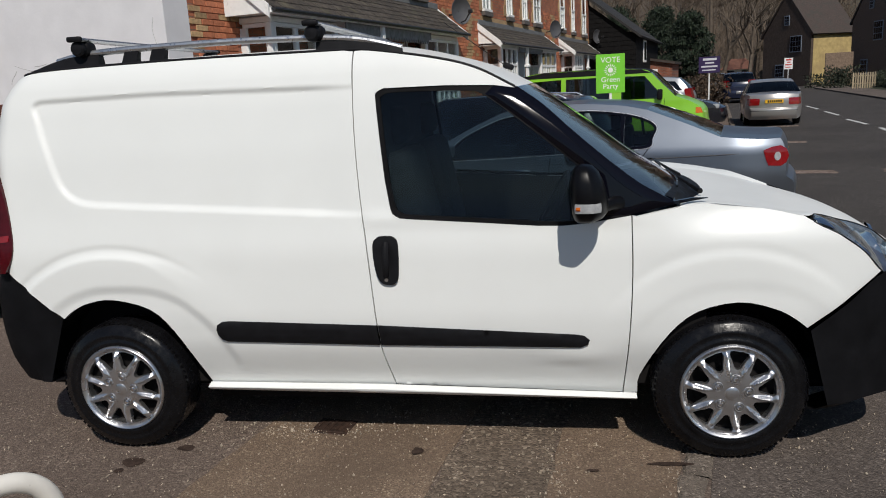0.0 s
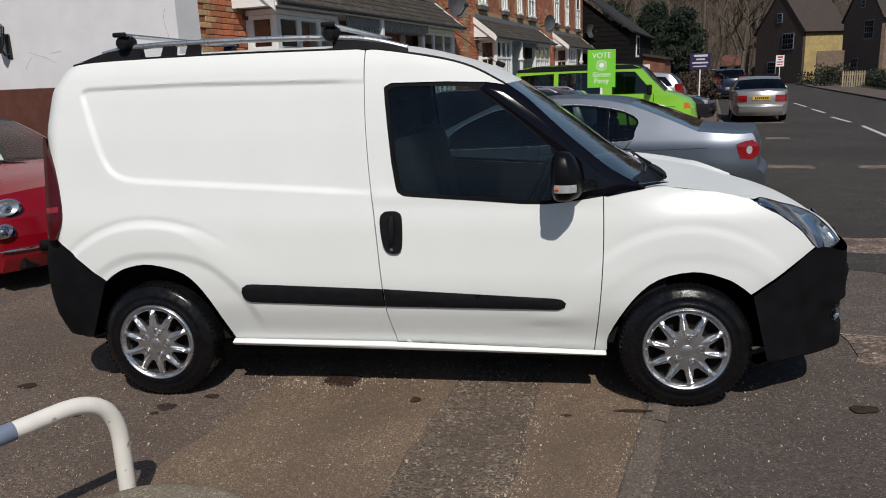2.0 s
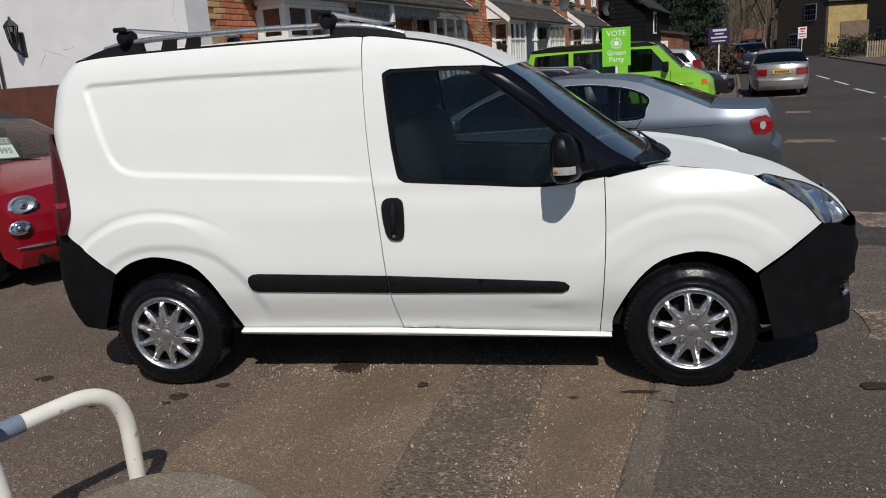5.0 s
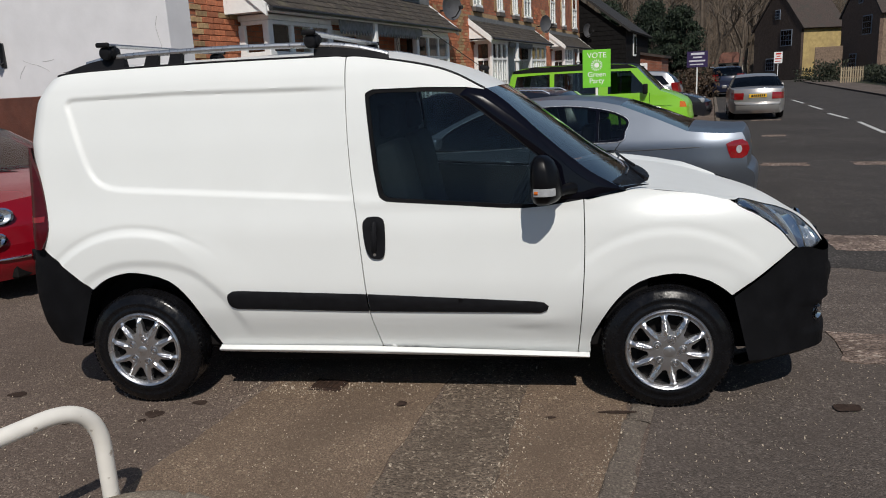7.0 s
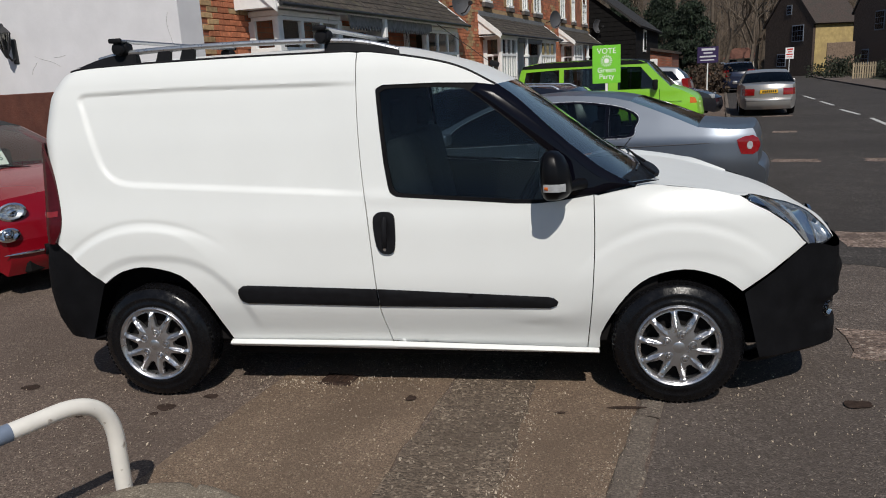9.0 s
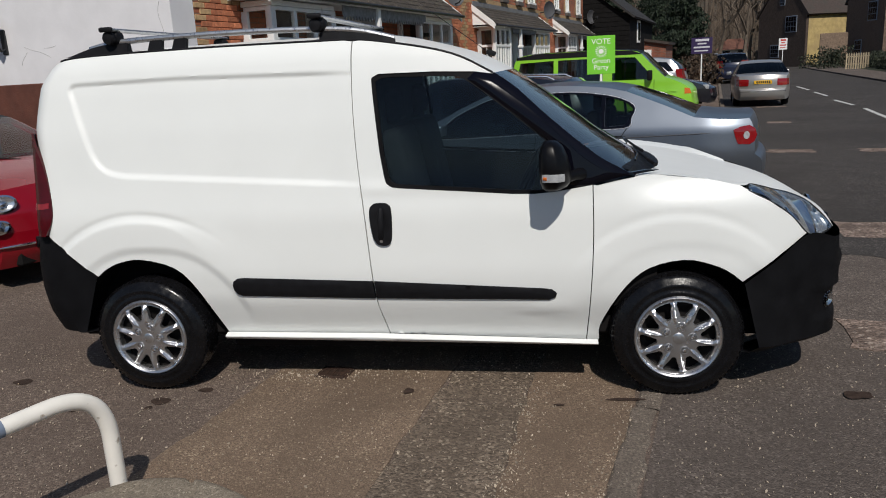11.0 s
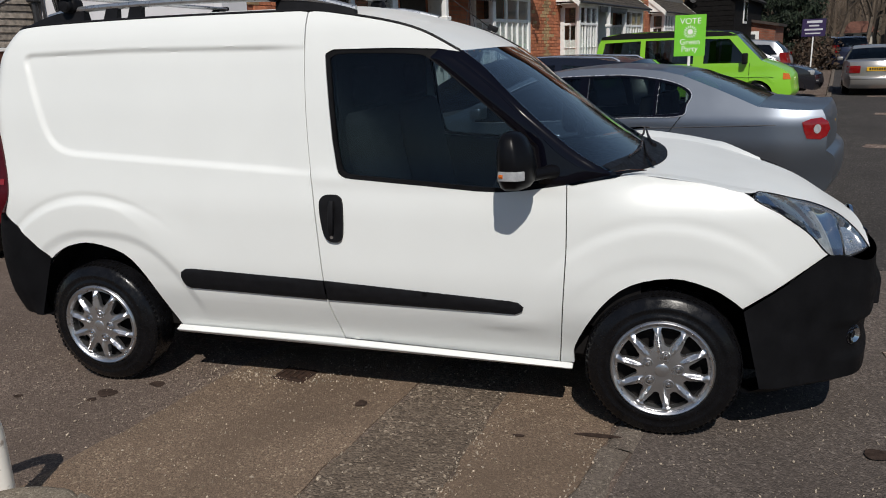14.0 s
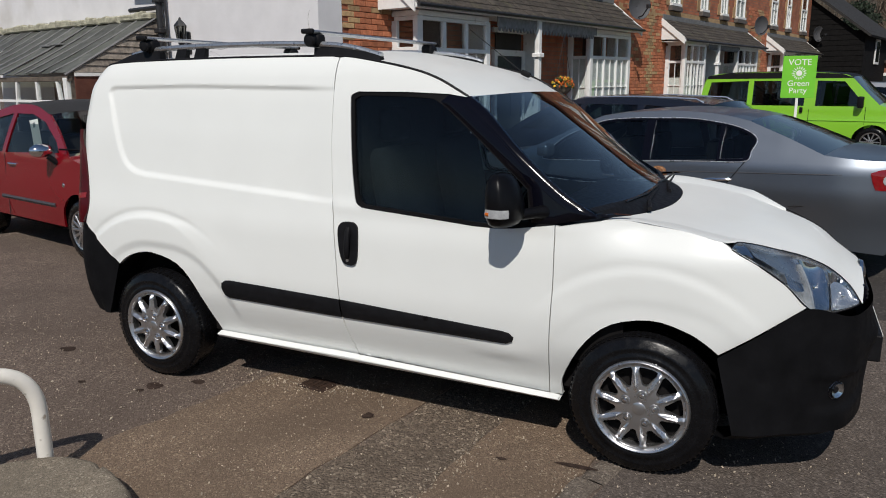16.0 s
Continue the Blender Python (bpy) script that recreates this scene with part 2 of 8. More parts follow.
def glass(name, tint, gloss=1.0, ior=1.5):
    m = bpy.data.materials.new(name)
    m.use_nodes = True
    nt = m.node_tree
    nt.nodes.clear()
    out = nt.nodes.new("ShaderNodeOutputMaterial")
    tr, gl, mx, fr, pw, ma = (nt.nodes.new("ShaderNode" + k) for k in ("BsdfTransparent", "BsdfGlossy", "MixShader", "LayerWeight", "Math", "Math"))
    tr.inputs[0].default_value = (*tint, 1)
    gl.inputs[0].default_value = (gloss, gloss, gloss, 1)
    gl.inputs["Roughness"].default_value = 0.01
    # thin sheet: the same gloss from both sides
    r0 = ((ior - 1) / (ior + 1)) ** 2
    fr.inputs["Blend"].default_value = 0.5
    pw.operation, ma.operation = "POWER", "MULTIPLY_ADD"
    pw.inputs[1].default_value, ma.inputs[1].default_value, ma.inputs[2].default_value = 5.0, 1 - r0, r0
    nt.links.new(fr.outputs["Facing"], pw.inputs[0])
    nt.links.new(pw.outputs[0], ma.inputs[0])
    nt.links.new(ma.outputs[0], mx.inputs[0])
    nt.links.new(tr.outputs[0], mx.inputs[1])
    nt.links.new(gl.outputs[0], mx.inputs[2])
    nt.links.new(mx.outputs[0], out.inputs[0])
    return m


def brick_material(name, red, buff, mortar, scale=1.0, u="s"):
    m = bpy.data.materials.new(name)
    m.use_nodes = True
    nt = m.node_tree
    b = nt.nodes["Principled BSDF"]
    tc = nt.nodes.new("ShaderNodeTexCoord")
    sep = nt.nodes.new("ShaderNodeSeparateXYZ")
    com = nt.nodes.new("ShaderNodeCombineXYZ")
    nt.links.new(tc.outputs["Object"], sep.inputs[0])
    nt.links.new(sep.outputs["Y" if u == "s" else "X"], com.inputs[0])
    nt.links.new(sep.outputs["Z"], com.inputs[1])
    br = nt.nodes.new("ShaderNodeTexBrick")
    nt.links.new(com.outputs[0], br.inputs["Vector"])
    br.inputs["Scale"].default_value = 1.0
    br.inputs["Brick Width"].default_value, br.inputs["Row Height"].default_value = 0.225 * scale, 0.075 * scale
    br.inputs["Mortar Size"].default_value = 0.006 * scale
    br.inputs["Color1"].default_value, br.inputs["Color2"].default_value = (*red, 1), (*buff, 1)
    br.inputs["Mortar"].default_value = (*mortar, 1)
    no = nt.nodes.new("ShaderNodeTexNoise")
    no.inputs["Scale"].default_value, no.inputs["Detail"].default_value = 3.0, 8
    nt.links.new(tc.outputs["Object"], no.inputs["Vector"])
    mx = nt.nodes.new("ShaderNodeMix")
    mx.data_type, mx.blend_type = "RGBA", "MULTIPLY"
    mx.inputs[0].default_value = 0.7
    nt.links.new(br.outputs["Color"], mx.inputs[6])
    rp = nt.nodes.new("ShaderNodeMapRange")
    nt.links.new(no.outputs["Fac"], rp.inputs[0])
    for i, v in enumerate((0.3, 0.7, 0.55, 1.15)):
        rp.inputs[i + 1].default_value = v
    nt.links.new(rp.outputs[0], mx.inputs[7])
    nt.links.new(mx.outputs[2], b.inputs["Base Color"])
    b.inputs["Roughness"].default_value = 0.88
    bn = nt.nodes.new("ShaderNodeBump")
    bn.inputs["Distance"].default_value = 0.006
    bn.invert = True
    nt.links.new(br.outputs["Fac"], bn.inputs["Height"])
    nt.links.new(bn.outputs[0], b.inputs["Normal"])
    return m


WHITE_PAINT = material("white van paint", (0.742, 0.757, 0.738), 0.40, coat=0.12, spec=0.35, vary=0.015, scale=3, rough_vary=0.06, second=(0.70, 0.71, 0.68), second_at=(0.6, 1.1), second_scale=2.2)
BLACK_PLASTIC = material("black textured plastic", (0.0085, 0.0085, 0.010), 0.55, vary=0.25, scale=20, bump=0.0003, bump_scale=700, spec=0.14)
BUMPER = material("matt black bumper plastic", (0.006, 0.006, 0.007), 0.62, vary=0.3, scale=9, bump=0.0004, bump_scale=600, spec=0.09)
MIRROR_BLACK = material("satin black mirror shell", (0.004, 0.004, 0.005), 0.34, vary=0.2, scale=12, spec=0.16, rough_vary=0.04)
BLACK_GLOSS = material("black gloss trim", (0.003, 0.003, 0.006), 0.08, vary=0.1, scale=10, spec=0.25, rough_vary=0.01)
RUBBER = material("tyre rubber", (0.006, 0.006, 0.007), 0.24, vary=0.3, scale=14, bump=0.0004, bump_scale=260, spec=0.22, rough_vary=0.12)
DARK = material("dark underside", (0.012, 0.011, 0.011), 0.9, vary=0.2, scale=10, spec=0.1)
DARK_CLOTH = material("dark seat cloth", (0.03, 0.032, 0.036), 0.9, vary=0.2, scale=30, bump=0.001, bump_scale=400, spec=0.2)
SILVER_TRIM = material("silver painted wheel trim", (0.58, 0.58, 0.59), 0.29, metal=0.94, vary=0.03, scale=12, rough_vary=0.03)
ALUMINIUM = material("brushed aluminium bar", (0.56, 0.57, 0.58), 0.34, metal=0.9, vary=0.08, scale=30)
CHROME = material("chrome", (0.8, 0.8, 0.8), 0.08, metal=1.0, vary=0.03, scale=30, rough_vary=0.04)
RED_LAMP = material("dark red lamp lens", (0.060, 0.002, 0.005), 0.22, coat=0.12, spec=0.3, vary=0.2, scale=40, rough_vary=0.05)
RED_BRIGHT = material("red lamp lens", (0.22, 0.005, 0.008), 0.12, coat=0.6, vary=0.2, scale=40, rough_vary=0.05)
LAMP_BOWL = material("bright lamp bowl", (0.78, 0.79, 0.80), 0.22, metal=0.88, vary=0.04, scale=25, rough_vary=0.03)
CLEAR_LENS = material("clear lamp lens", (0.36, 0.37, 0.38), 0.12, coat=0.6, vary=0.25, scale=35, rough_vary=0.06)
AMBER = material("amber lamp lens", (0.6, 0.13, 0.01), 0.2, coat=0.4, vary=0.15, scale=40)
CAR_TRIM = material("grey car trim", (0.05, 0.05, 0.055), 0.55, vary=0.2, scale=20)
VAN_GLASS = glass("tinted van glass", (0.42, 0.50, 0.52), ior=1.40)
SCREEN_GLASS = glass("windscreen glass", (0.58, 0.71, 0.80), ior=1.45)
SIDE_GLASS = glass("pale car glass", (0.50, 0.55, 0.55))
CLEAR_GLASS = glass("clear car glass", (0.86, 0.90, 0.86), ior=1.6)
CAR_GLASS = glass("dark car glass", (0.13, 0.165, 0.19), ior=1.55)
PANE_GLASS = glass("house window glass", (0.93, 0.95, 0.95))
LENS_GLASS = glass("lamp cover glass", (0.9, 0.92, 0.93))
PLATE_YELLOW = material("yellow number plate", (0.75, 0.42, 0.02), 0.35, vary=0.08)
PLATE_WHITE = material("white number plate", (0.75, 0.75, 0.72), 0.35, vary=0.08)
INK = material("black ink", (0.01, 0.01, 0.01), 0.6, vary=0.1)

# ---- the white van ----
VZ = (0.15, 0.25, 0.30, 0.36, 0.43, 0.52, 0.65, 0.95, 1.12, 1.4, 1.62, 1.75, 1.81, 1.9)
VY = (0.165, 0.132, 0.113, 0.090, 0.057, 0.025, 0.012, 0.022, 0.05, 0.085, 0.125, 0.16, 0.20, 0.28)
MID = 0.915
RECESS = [(1.35, 1.10), (0.20, 1.172), (-0.03, 1.187)] + spline([(-0.03, 1.187), (-0.105, 1.20), (-0.165, 1.232), (-0.205, 1.285), (-0.235, 1.36)], 12)[1:] + [(-0.285, 1.52)] + \
    spline([(-0.315, 1.61), (-0.318, 1.638), (-0.295, 1.655), (-0.25, 1.658)], 8) + [(0.27, 1.664), (1.35, 1.645)]
CORNER_Z = (0.3, 0.9, 1.45, 1.51, 1.66, 1.746, 1.80)
CORNER_X = (-0.47, -0.47, -0.46, -0.45, -0.42, -0.36, -0.31)


def van_side(x, z):
    """How far the near flank lies in from the widest line, at x along and z up."""
    y = smooth_interp(z, VZ, VY)
    if x > 2.9:
        y += 0.57 * (x - 2.9) ** 2
    if x > 1.4 and z > 1.1:
        y += 0.20 * (x - 1.4) ** 2 * min(1, (z - 1.1) / 0.5) ** 4 * (1 if x < 2.2 else max(0, 1 - (x - 2.2) / 0.5))
    x0 = smooth_interp(z, CORNER_Z, CORNER_X, 0.02)
    if x < x0:
        y += min(6.0 * (x0 - x) ** 2, 0.3)
    # pressed panel behind the door
    if -0.4 < x < 1.23 and 1.0 < z < 1.75:
        g = edge_gap(RECESS, x, z)
        k = g if inside(RECESS, x, z) else -g
        dx = float(np.interp(z, [p[1] for p in DOOR_REAR[::-1]], [p[0] for p in DOOR_REAR[::-1]]))
        low = sstep(1.58, 1.50, z)
        y += 0.014 * min(1.0, max(0.0, (k + 0.010 + 0.006 * low) / (0.021 + 0.004 * low))) * (0.4 + 0.6 * sstep(dx, dx - 0.22, x)) * (x < dx)
    # swollen wheel arches
    for cx, cz, r, h in ((0.0, 0.32, 0.635, 0.0115), (2.755, 0.30, 0.605, 0.0050)):
        d = math.hypot((x - cx) / (1.14 if x > cx and cx < 1 else 1.0), z - cz)
        fade = sstep(0.55, 0.85, z) if d > r - 0.1 else 1.0
        soft = 0.10 * sstep(cx + 0.15, cx + 0.5, x) if cx < 1 else 0.0
        y -= h * sstep(r + 0.012 + soft, r - 0.018 - soft, d) * (0.15 + 0.85 * sstep(0.55, 0.9, z)) * sstep(0.2, 0.45, z)
        y += (0.0050 if cx < 1 else 0.0024) * math.exp(-((d - r - 0.026) / 0.015) ** 2) * fade * sstep(cx + 0.55, cx + 0.1, x)
        # the rim of the arch turns in below a crease
        rim = 0.495 + 0.035 * sstep(cx, cx + 0.35, x)
        y += (0.011 if cx < 1 else 0.004) * sstep(rim + 0.006, rim - 0.05, d) * sstep(0.30, 0.5, z)
    # the shoulder of the front wing rolls inwards
    if x > 2.45 and z > 0.93:
        y += 0.048 * sstep(0.93, 1.09, z) ** 1.5 * sstep(2.45, 2.75, x)
    # belt crease and the sculpted foot of the door
    y -= 0.006 * math.exp(-((z - 1.085 + 0.02 * (x - 1.2)) / 0.03) ** 2) * sstep(1.2, 1.25, x) * sstep(2.5, 2.3, x)
    y -= 0.008 * math.exp(-((x - 2.14) / 0.14) ** 2 - ((z - 0.455) / 0.05) ** 2)
    y += 0.0045 * math.exp(-((x - 2.08) / 0.10) ** 2 - ((z - 0.400 - 1.2 * (x - 2.06) ** 2) / 0.014) ** 2)
    return y


def near(x, z, d=0.0):
    return (x, van_side(x, z) + d, z)


def far(x, z, d=0.0):
    return (x, 2 * MID - van_side(x, z) - d, z)


van = thing("delivery_van", None, "white panel van with black bumpers and silver wheel trims", "van")
LIP = Vector((0, 0.022, 0))

DOOR_REAR = spline([(1.199, 1.796), (1.197, 1.718), (1.198, 1.471), (1.211, 1.192), (1.233, 0.969), (1.252, 0.678), (1.267, 0.495), (1.302, 0.300)], 26)
DOOR_FRONT = spline([(2.324, 0.262), (2.340, 0.488), (2.356, 0.804), (2.355, 1.068)], 14)
SEAM = spline([(-0.45, 1.765), (-0.3, 1.79), (0.0, 1.80), (0.5, 1.805), (1.0, 1.803), (1.199, 1.80), (1.338, 1.784), (1.582, 1.738), (1.735, 1.690), (1.888, 1.607)], 60)
REAR_ARCH = spline([(0.409, 0.30), (0.372, 0.403), (0.303, 0.565), (0.194, 0.692), (0.008, 0.744), (-0.12, 0.729), (-0.20, 0.695), (-0.257, 0.654)], 24)
FRONT_ARCH = spline([(2.382, 0.262), (2.395, 0.366), (2.490, 0.546), (2.610, 0.660), (2.781, 0.702), (2.924, 0.670), (3.000, 0.627), (3.051, 0.585)], 24)
LAMP_IN = spline([(-0.560, 1.42), (-0.497, 1.274), (-0.470, 1.125), (-0.465, 0.977), (-0.509, 0.882)], 16)
WINDOW = spline([(2.235, 1.075), (2.08, 1.052), (1.75, 1.075), (1.43, 1.098)], 10) + spline([(1.40, 1.102), (1.375, 1.118), (1.362, 1.15)], 5) + \
    spline([(1.345, 1.25), (1.318, 1.56), (1.32, 1.598), (1.345, 1.613)], 8) + spline([(1.40, 1.615), (1.68, 1.605), (1.76, 1.582), (1.869, 1.502), (2.0, 1.397), (2.16, 1.262), (2.215, 1.212)], 18)
SURROUND = spline([(2.347, 1.068), (2.076, 1.034), (1.75, 1.055), (1.42, 1.080)], 10) + spline([(1.385, 1.084), (1.352, 1.105), (1.34, 1.15)], 5) + \
    spline([(1.325, 1.25), (1.297, 1.575), (1.303, 1.618), (1.335, 1.634)], 8) + [(1.60, 1.632), (1.80, 1.622)]
WING_TOP = [(2.375, 1.064), (2.5, 1.088), (2.657, 1.104), (2.87, 1.076), (3.03, 1.043)]

REAR_EDGE = [(-0.515, 1.745), (-0.555, 1.66), (-0.585, 1.51), (-0.597, 1.42)]
quarter = [p for p in SEAM if p[0] < 1.18] + [(p[0] - 0.0028, p[1]) for p in DOOR_REAR] + [(1.29, 0.286), (0.408, 0.296)] + [p for p in REAR_ARCH if p[1] > 0.312] + [(-0.411, 0.793)] + LAMP_IN[::-1] + REAR_EDGE[::-1]
seam_door = [p for p in SEAM if p[0] > 1.215]
door = [(p[0] + 0.0028, p[1]) for p in DOOR_REAR[::-1]] + seam_door + SURROUND[::-1] + [(p[0] - 0.0025, p[1]) for p in DOOR_FRONT[::-1]]
fender = [(p[0] + 0.0025, p[1]) for p in DOOR_FRONT] + spline(WING_TOP, 20) + [(3.068, 1.018), (3.154, 0.972), (3.282, 0.880), (3.359, 0.796)] + \
    [(3.193, 0.683)] + [p for p in FRONT_ARCH[::-1] if p[1] > 0.30] + [(2.386, 0.262), (2.331, 0.258)]
SIDE_EDGE = spline([(1.898, 1.612), (2.00, 1.537), (2.13, 1.416), (2.26, 1.302), (2.38, 1.206), (2.46, 1.157), (2.525, 1.120)], 24)
pillar = [(1.80, 1.619)] + SIDE_EDGE + [(2.60, 1.128), (2.664, 1.124), (2.5, 1.104), (2.350, 1.073), (2.245, 1.072), (2.222, 1.218), (2.165, 1.267), (2.003, 1.404), (1.873, 1.508), (1.765, 1.588)]

for side, mark in ((near, LIP), (far, -LIP)):
    p_quarter = part("side_panel", panel(quarter, side, 0.0088 if side is near else 0.05, lip=mark), WHITE_PAINT, van, smooth=True)
    p_door = part("door", panel(door, side, 0.020 if side is near else 0.05, lip=mark), WHITE_PAINT, van, smooth=True)
    part("wing", panel(fender, side, 0.017 if side is near else 0.05, lip=mark), WHITE_PAINT, van, "white front wing", smooth=True)
    part("windscreen_pillar", panel(pillar, lambda u, v, f=side: f(u, v, 0.004 - 0.014 * (1 - (1 - min(1, edge_gap(pillar, u, v) / 0.036)) ** 2)), 0.010, lip=mark), BLACK_GLOSS, van, "gloss black windscreen pillar", smooth=True)
    part("pillar_trim", tube([Vector(side(x, z, -0.001)) for x, z in spline([(1.84, 1.600), (1.95, 1.523), (2.07, 1.430), (2.20, 1.312), (2.31, 1.205), (2.42, 1.130)], 24)], [0.004] + [0.010] * 22 + [0.004], 10), BLACK_GLOSS, van, "gloss black pillar trim", smooth=True)
    ring = SURROUND + [(1.83, 1.60), (2.02, 1.42), (2.2, 1.27), (2.30, 1.12)]
    part("window_frame", panel(ring, lambda u, v, f=side: f(u, v, 0.006), 0.03, holes=[WINDOW], lip=mark), BUMPER, p_door, "black rubber window frame", smooth=True)
    part("window", panel(WINDOW, lambda u, v, f=side: f(u, v, 0.014), 0.05), VAN_GLASS, p_door, "dark tinted side window", smooth=True)
    part("door_lining", panel([(1.31, 0.45), (2.66, 0.45), (2.66, 1.08), (2.24, 1.04), (2.08, 1.035), (1.75, 1.055), (1.31, 1.09)], lambda u, v, f=side: f(u, v, 0.045), 0.06), DARK, p_door, "dark inner door lining", smooth=True)
    # rubbing strip in two lengths
    lens = [(0.504, 0.598), (0.512, 0.622), (0.535, 0.637), (0.566, 0.640), (1.254, 0.614), (1.262, 0.520), (0.553, 0.541), (0.522, 0.551), (0.508, 0.572)]
    part("rubbing_strip", panel(lens, lambda u, v, f=side: f(u, v, -0.014 if edge_gap(lens, u, v) > 0.008 else -0.008), 0.02, lip=mark), BLACK_PLASTIC, p_quarter, "black plastic rubbing strip", smooth=True)
    lens2 = [(1.262, 0.614), (2.120, 0.566), (2.155, 0.560), (2.178, 0.540), (2.172, 0.520), (2.140, 0.506), (1.270, 0.520)]
    part("rubbing_strip", panel(lens2, lambda u, v, f=side: f(u, v, -0.014 if edge_gap(lens2, u, v) > 0.008 else -0.008), 0.02, lip=mark), BLACK_PLASTIC, p_door, "black plastic rubbing strip", smooth=True)
    # handle plate, grip and lock
    sgn = 1 if side is near else -1
    plate = spline([(1.318, 1.013), (1.352, 1.008), (1.373, 0.975), (1.371, 0.85), (1.358, 0.808), (1.325, 0.799), (1.292, 0.812), (1.272, 0.86), (1.262, 0.97), (1.282, 1.007), (1.318, 1.013)], 40)[:-1]
    p_plate = part("handle_plate", panel(plate, lambda u, v, f=side: f(u, v, -0.012 + 0.010 * math.exp(-((u - 1.318) / 0.025) ** 2 - ((v - 0.905) / 0.06) ** 2)), 0.012, lip=mark), BLACK_PLASTIC, p_door, "black recessed handle plate", smooth=True)
    gx = [(1.322, 0.985), (1.322, 0.96), (1.320, 0.90), (1.317, 0.855), (1.316, 0.835)]
    part("handle", tube([Vector(side(x, z, -0.010 - 0.012 * math.sin(math.pi * i / 4))) for i, (x, z) in enumerate(gx)], [0.012, 0.015, 0.015, 0.014, 0.010], 10), BLACK_PLASTIC, p_plate, smooth=True)
    part("lock", lathe([(0.0001, -0.004 * sgn), (0.008, -0.004 * sgn), (0.008, 0.004 * sgn)], 16), SILVER_TRIM, p_plate, "round metal lock", m=Matrix.Translation(side(1.316, 0.822, -0.008)))
    # sill
    rows = []
    for i in range(41):
        x = 0.40 + 1.98 * i / 40
        zt, zb = 0.304 - 0.018 * (x - 0.4) / 1.98, 0.274 - 0.034 * (x - 0.4) / 1.98
        zt += (0.2945 - 0.0300 * (x - 1.299) - zt) * sstep(1.24, 1.30, x)
        rows.append([side(x, z, d + 0.066 - van_side(x, z)) for z, d in ((zt + 0.006, 0.036), (zt - 0.001, 0.012), (zt - 0.006, 0.001), ((zt + zb) / 2 + 0.006, 0.001), (zb + 0.014, 0.008), (zb + 0.006, 0.016), (zb + 0.003, 0.03), (zb + 0.012, 0.12))])
    bm = loft(rows)
    bmesh.ops.recalc_face_normals(bm, faces=bm.faces)
    part("sill", bm, WHITE_PAINT, van, smooth=True)
    # tail lamp
    lamp = LAMP_IN + [(-0.63, 0.885), (-0.668, 0.98), (-0.668, 1.2), (-0.628, 1.41)]
    p_lamp = part("tail_lamp", panel(lamp, lambda u, v, f=side: f(u, v, -0.008 - 0.036 * sstep(-0.46, -0.56, u)), 0.02, lip=mark), RED_LAMP, van, "dark red tail lamp", smooth=True)
    part("lamp_band", panel([(-0.474, 1.06), (-0.478, 1.03), (-0.61, 1.02), (-0.61, 1.05)], lambda u, v, f=side: f(u, v, -0.011 - 0.036 * sstep(-0.46, -0.56, u)), 0.02), RED_BRIGHT, p_lamp, smooth=True)
    # head lamp: bowl, reflectors and cover, between the wing and the bonnet edge
    lamp_low = spline([(x, van_side(x, z), z) for x, z in ((3.068, 1.018), (3.112, 0.994), (3.20, 0.944), (3.282, 0.880), (3.359, 0.796))] + [(3.415, 0.205, 0.756), (3.465, 0.285, 0.745), (3.53, 0.37, 0.748), (3.562, 0.405, 0.760)], 49)
    lamp_top = spline([(3.068, van_side(3.068, 1.018) + 0.006, 1.024), (3.082, 0.130, 1.036), (3.118, 0.178, 1.028), (3.18, 0.26, 1.004), (3.25, 0.335, 0.976), (3.34, 0.395, 0.946), (3.44, 0.437, 0.897), (3.523, 0.452, 0.826), (3.565, 0.418, 0.768)], 49)
    LAMP_N = Vector((0.60, -0.70, 0.38)).normalized()

    def lampface(a, w, d, far_side=side is far):
        i = min(int(a * 48), 47)
        t = a * 48 - i
        lo = Vector(lamp_low[i]).lerp(Vector(lamp_low[i + 1]), t)
        hi = Vector(lamp_top[i]).lerp(Vector(lamp_top[i + 1]), t)
        p = lo.lerp(hi, w) + LAMP_N * (d + 0.022 * math.sin(math.pi * w) ** 0.8 * math.sin(math.pi * a) ** 0.6)
        return (p.x, 2 * MID - p.y if far_side else p.y, p.z)

    def lamp_patch(a0, a1, w0, w1, depth, na=14, nw=12):
        bm = loft([[lampface(a0 + (a1 - a0) * i / na, w0 + (w1 - w0) * j / nw, depth(i / na, j / nw)) for j in range(nw + 1)] for i in range(na + 1)])
        bmesh.ops.recalc_face_normals(bm, faces=bm.faces)
        return bm

    p_head = part("head_lamp", lamp_patch(0, 1, 0, 1, lambda i, j: -0.004 - 0.055 * math.sin(math.pi * i) ** 0.5 * math.sin(math.pi * j) ** 0.5, 48, 14), LAMP_BOWL, van, "clear headlamp with silver reflectors", smooth=True)
    part("reflector", lamp_patch(0.73, 0.975, 0.05, 0.93, lambda i, j: -0.008 - 0.062 * (math.sin(math.pi * i) * math.sin(math.pi * j)) ** 0.7), CHROME, p_head, smooth=True)
    part("reflector", lamp_patch(0.575, 0.715, 0.08, 0.90, lambda i, j: -0.012 - 0.045 * (math.sin(math.pi * i) * math.sin(math.pi * j)) ** 0.6), CHROME, p_head, smooth=True)
    part("reflector", lamp_patch(0.06, 0.20, 0.25, 0.85, lambda i, j: -0.006 - 0.02 * (math.sin(math.pi * i) * math.sin(math.pi * j)) ** 0.5), CHROME, p_head, smooth=True)
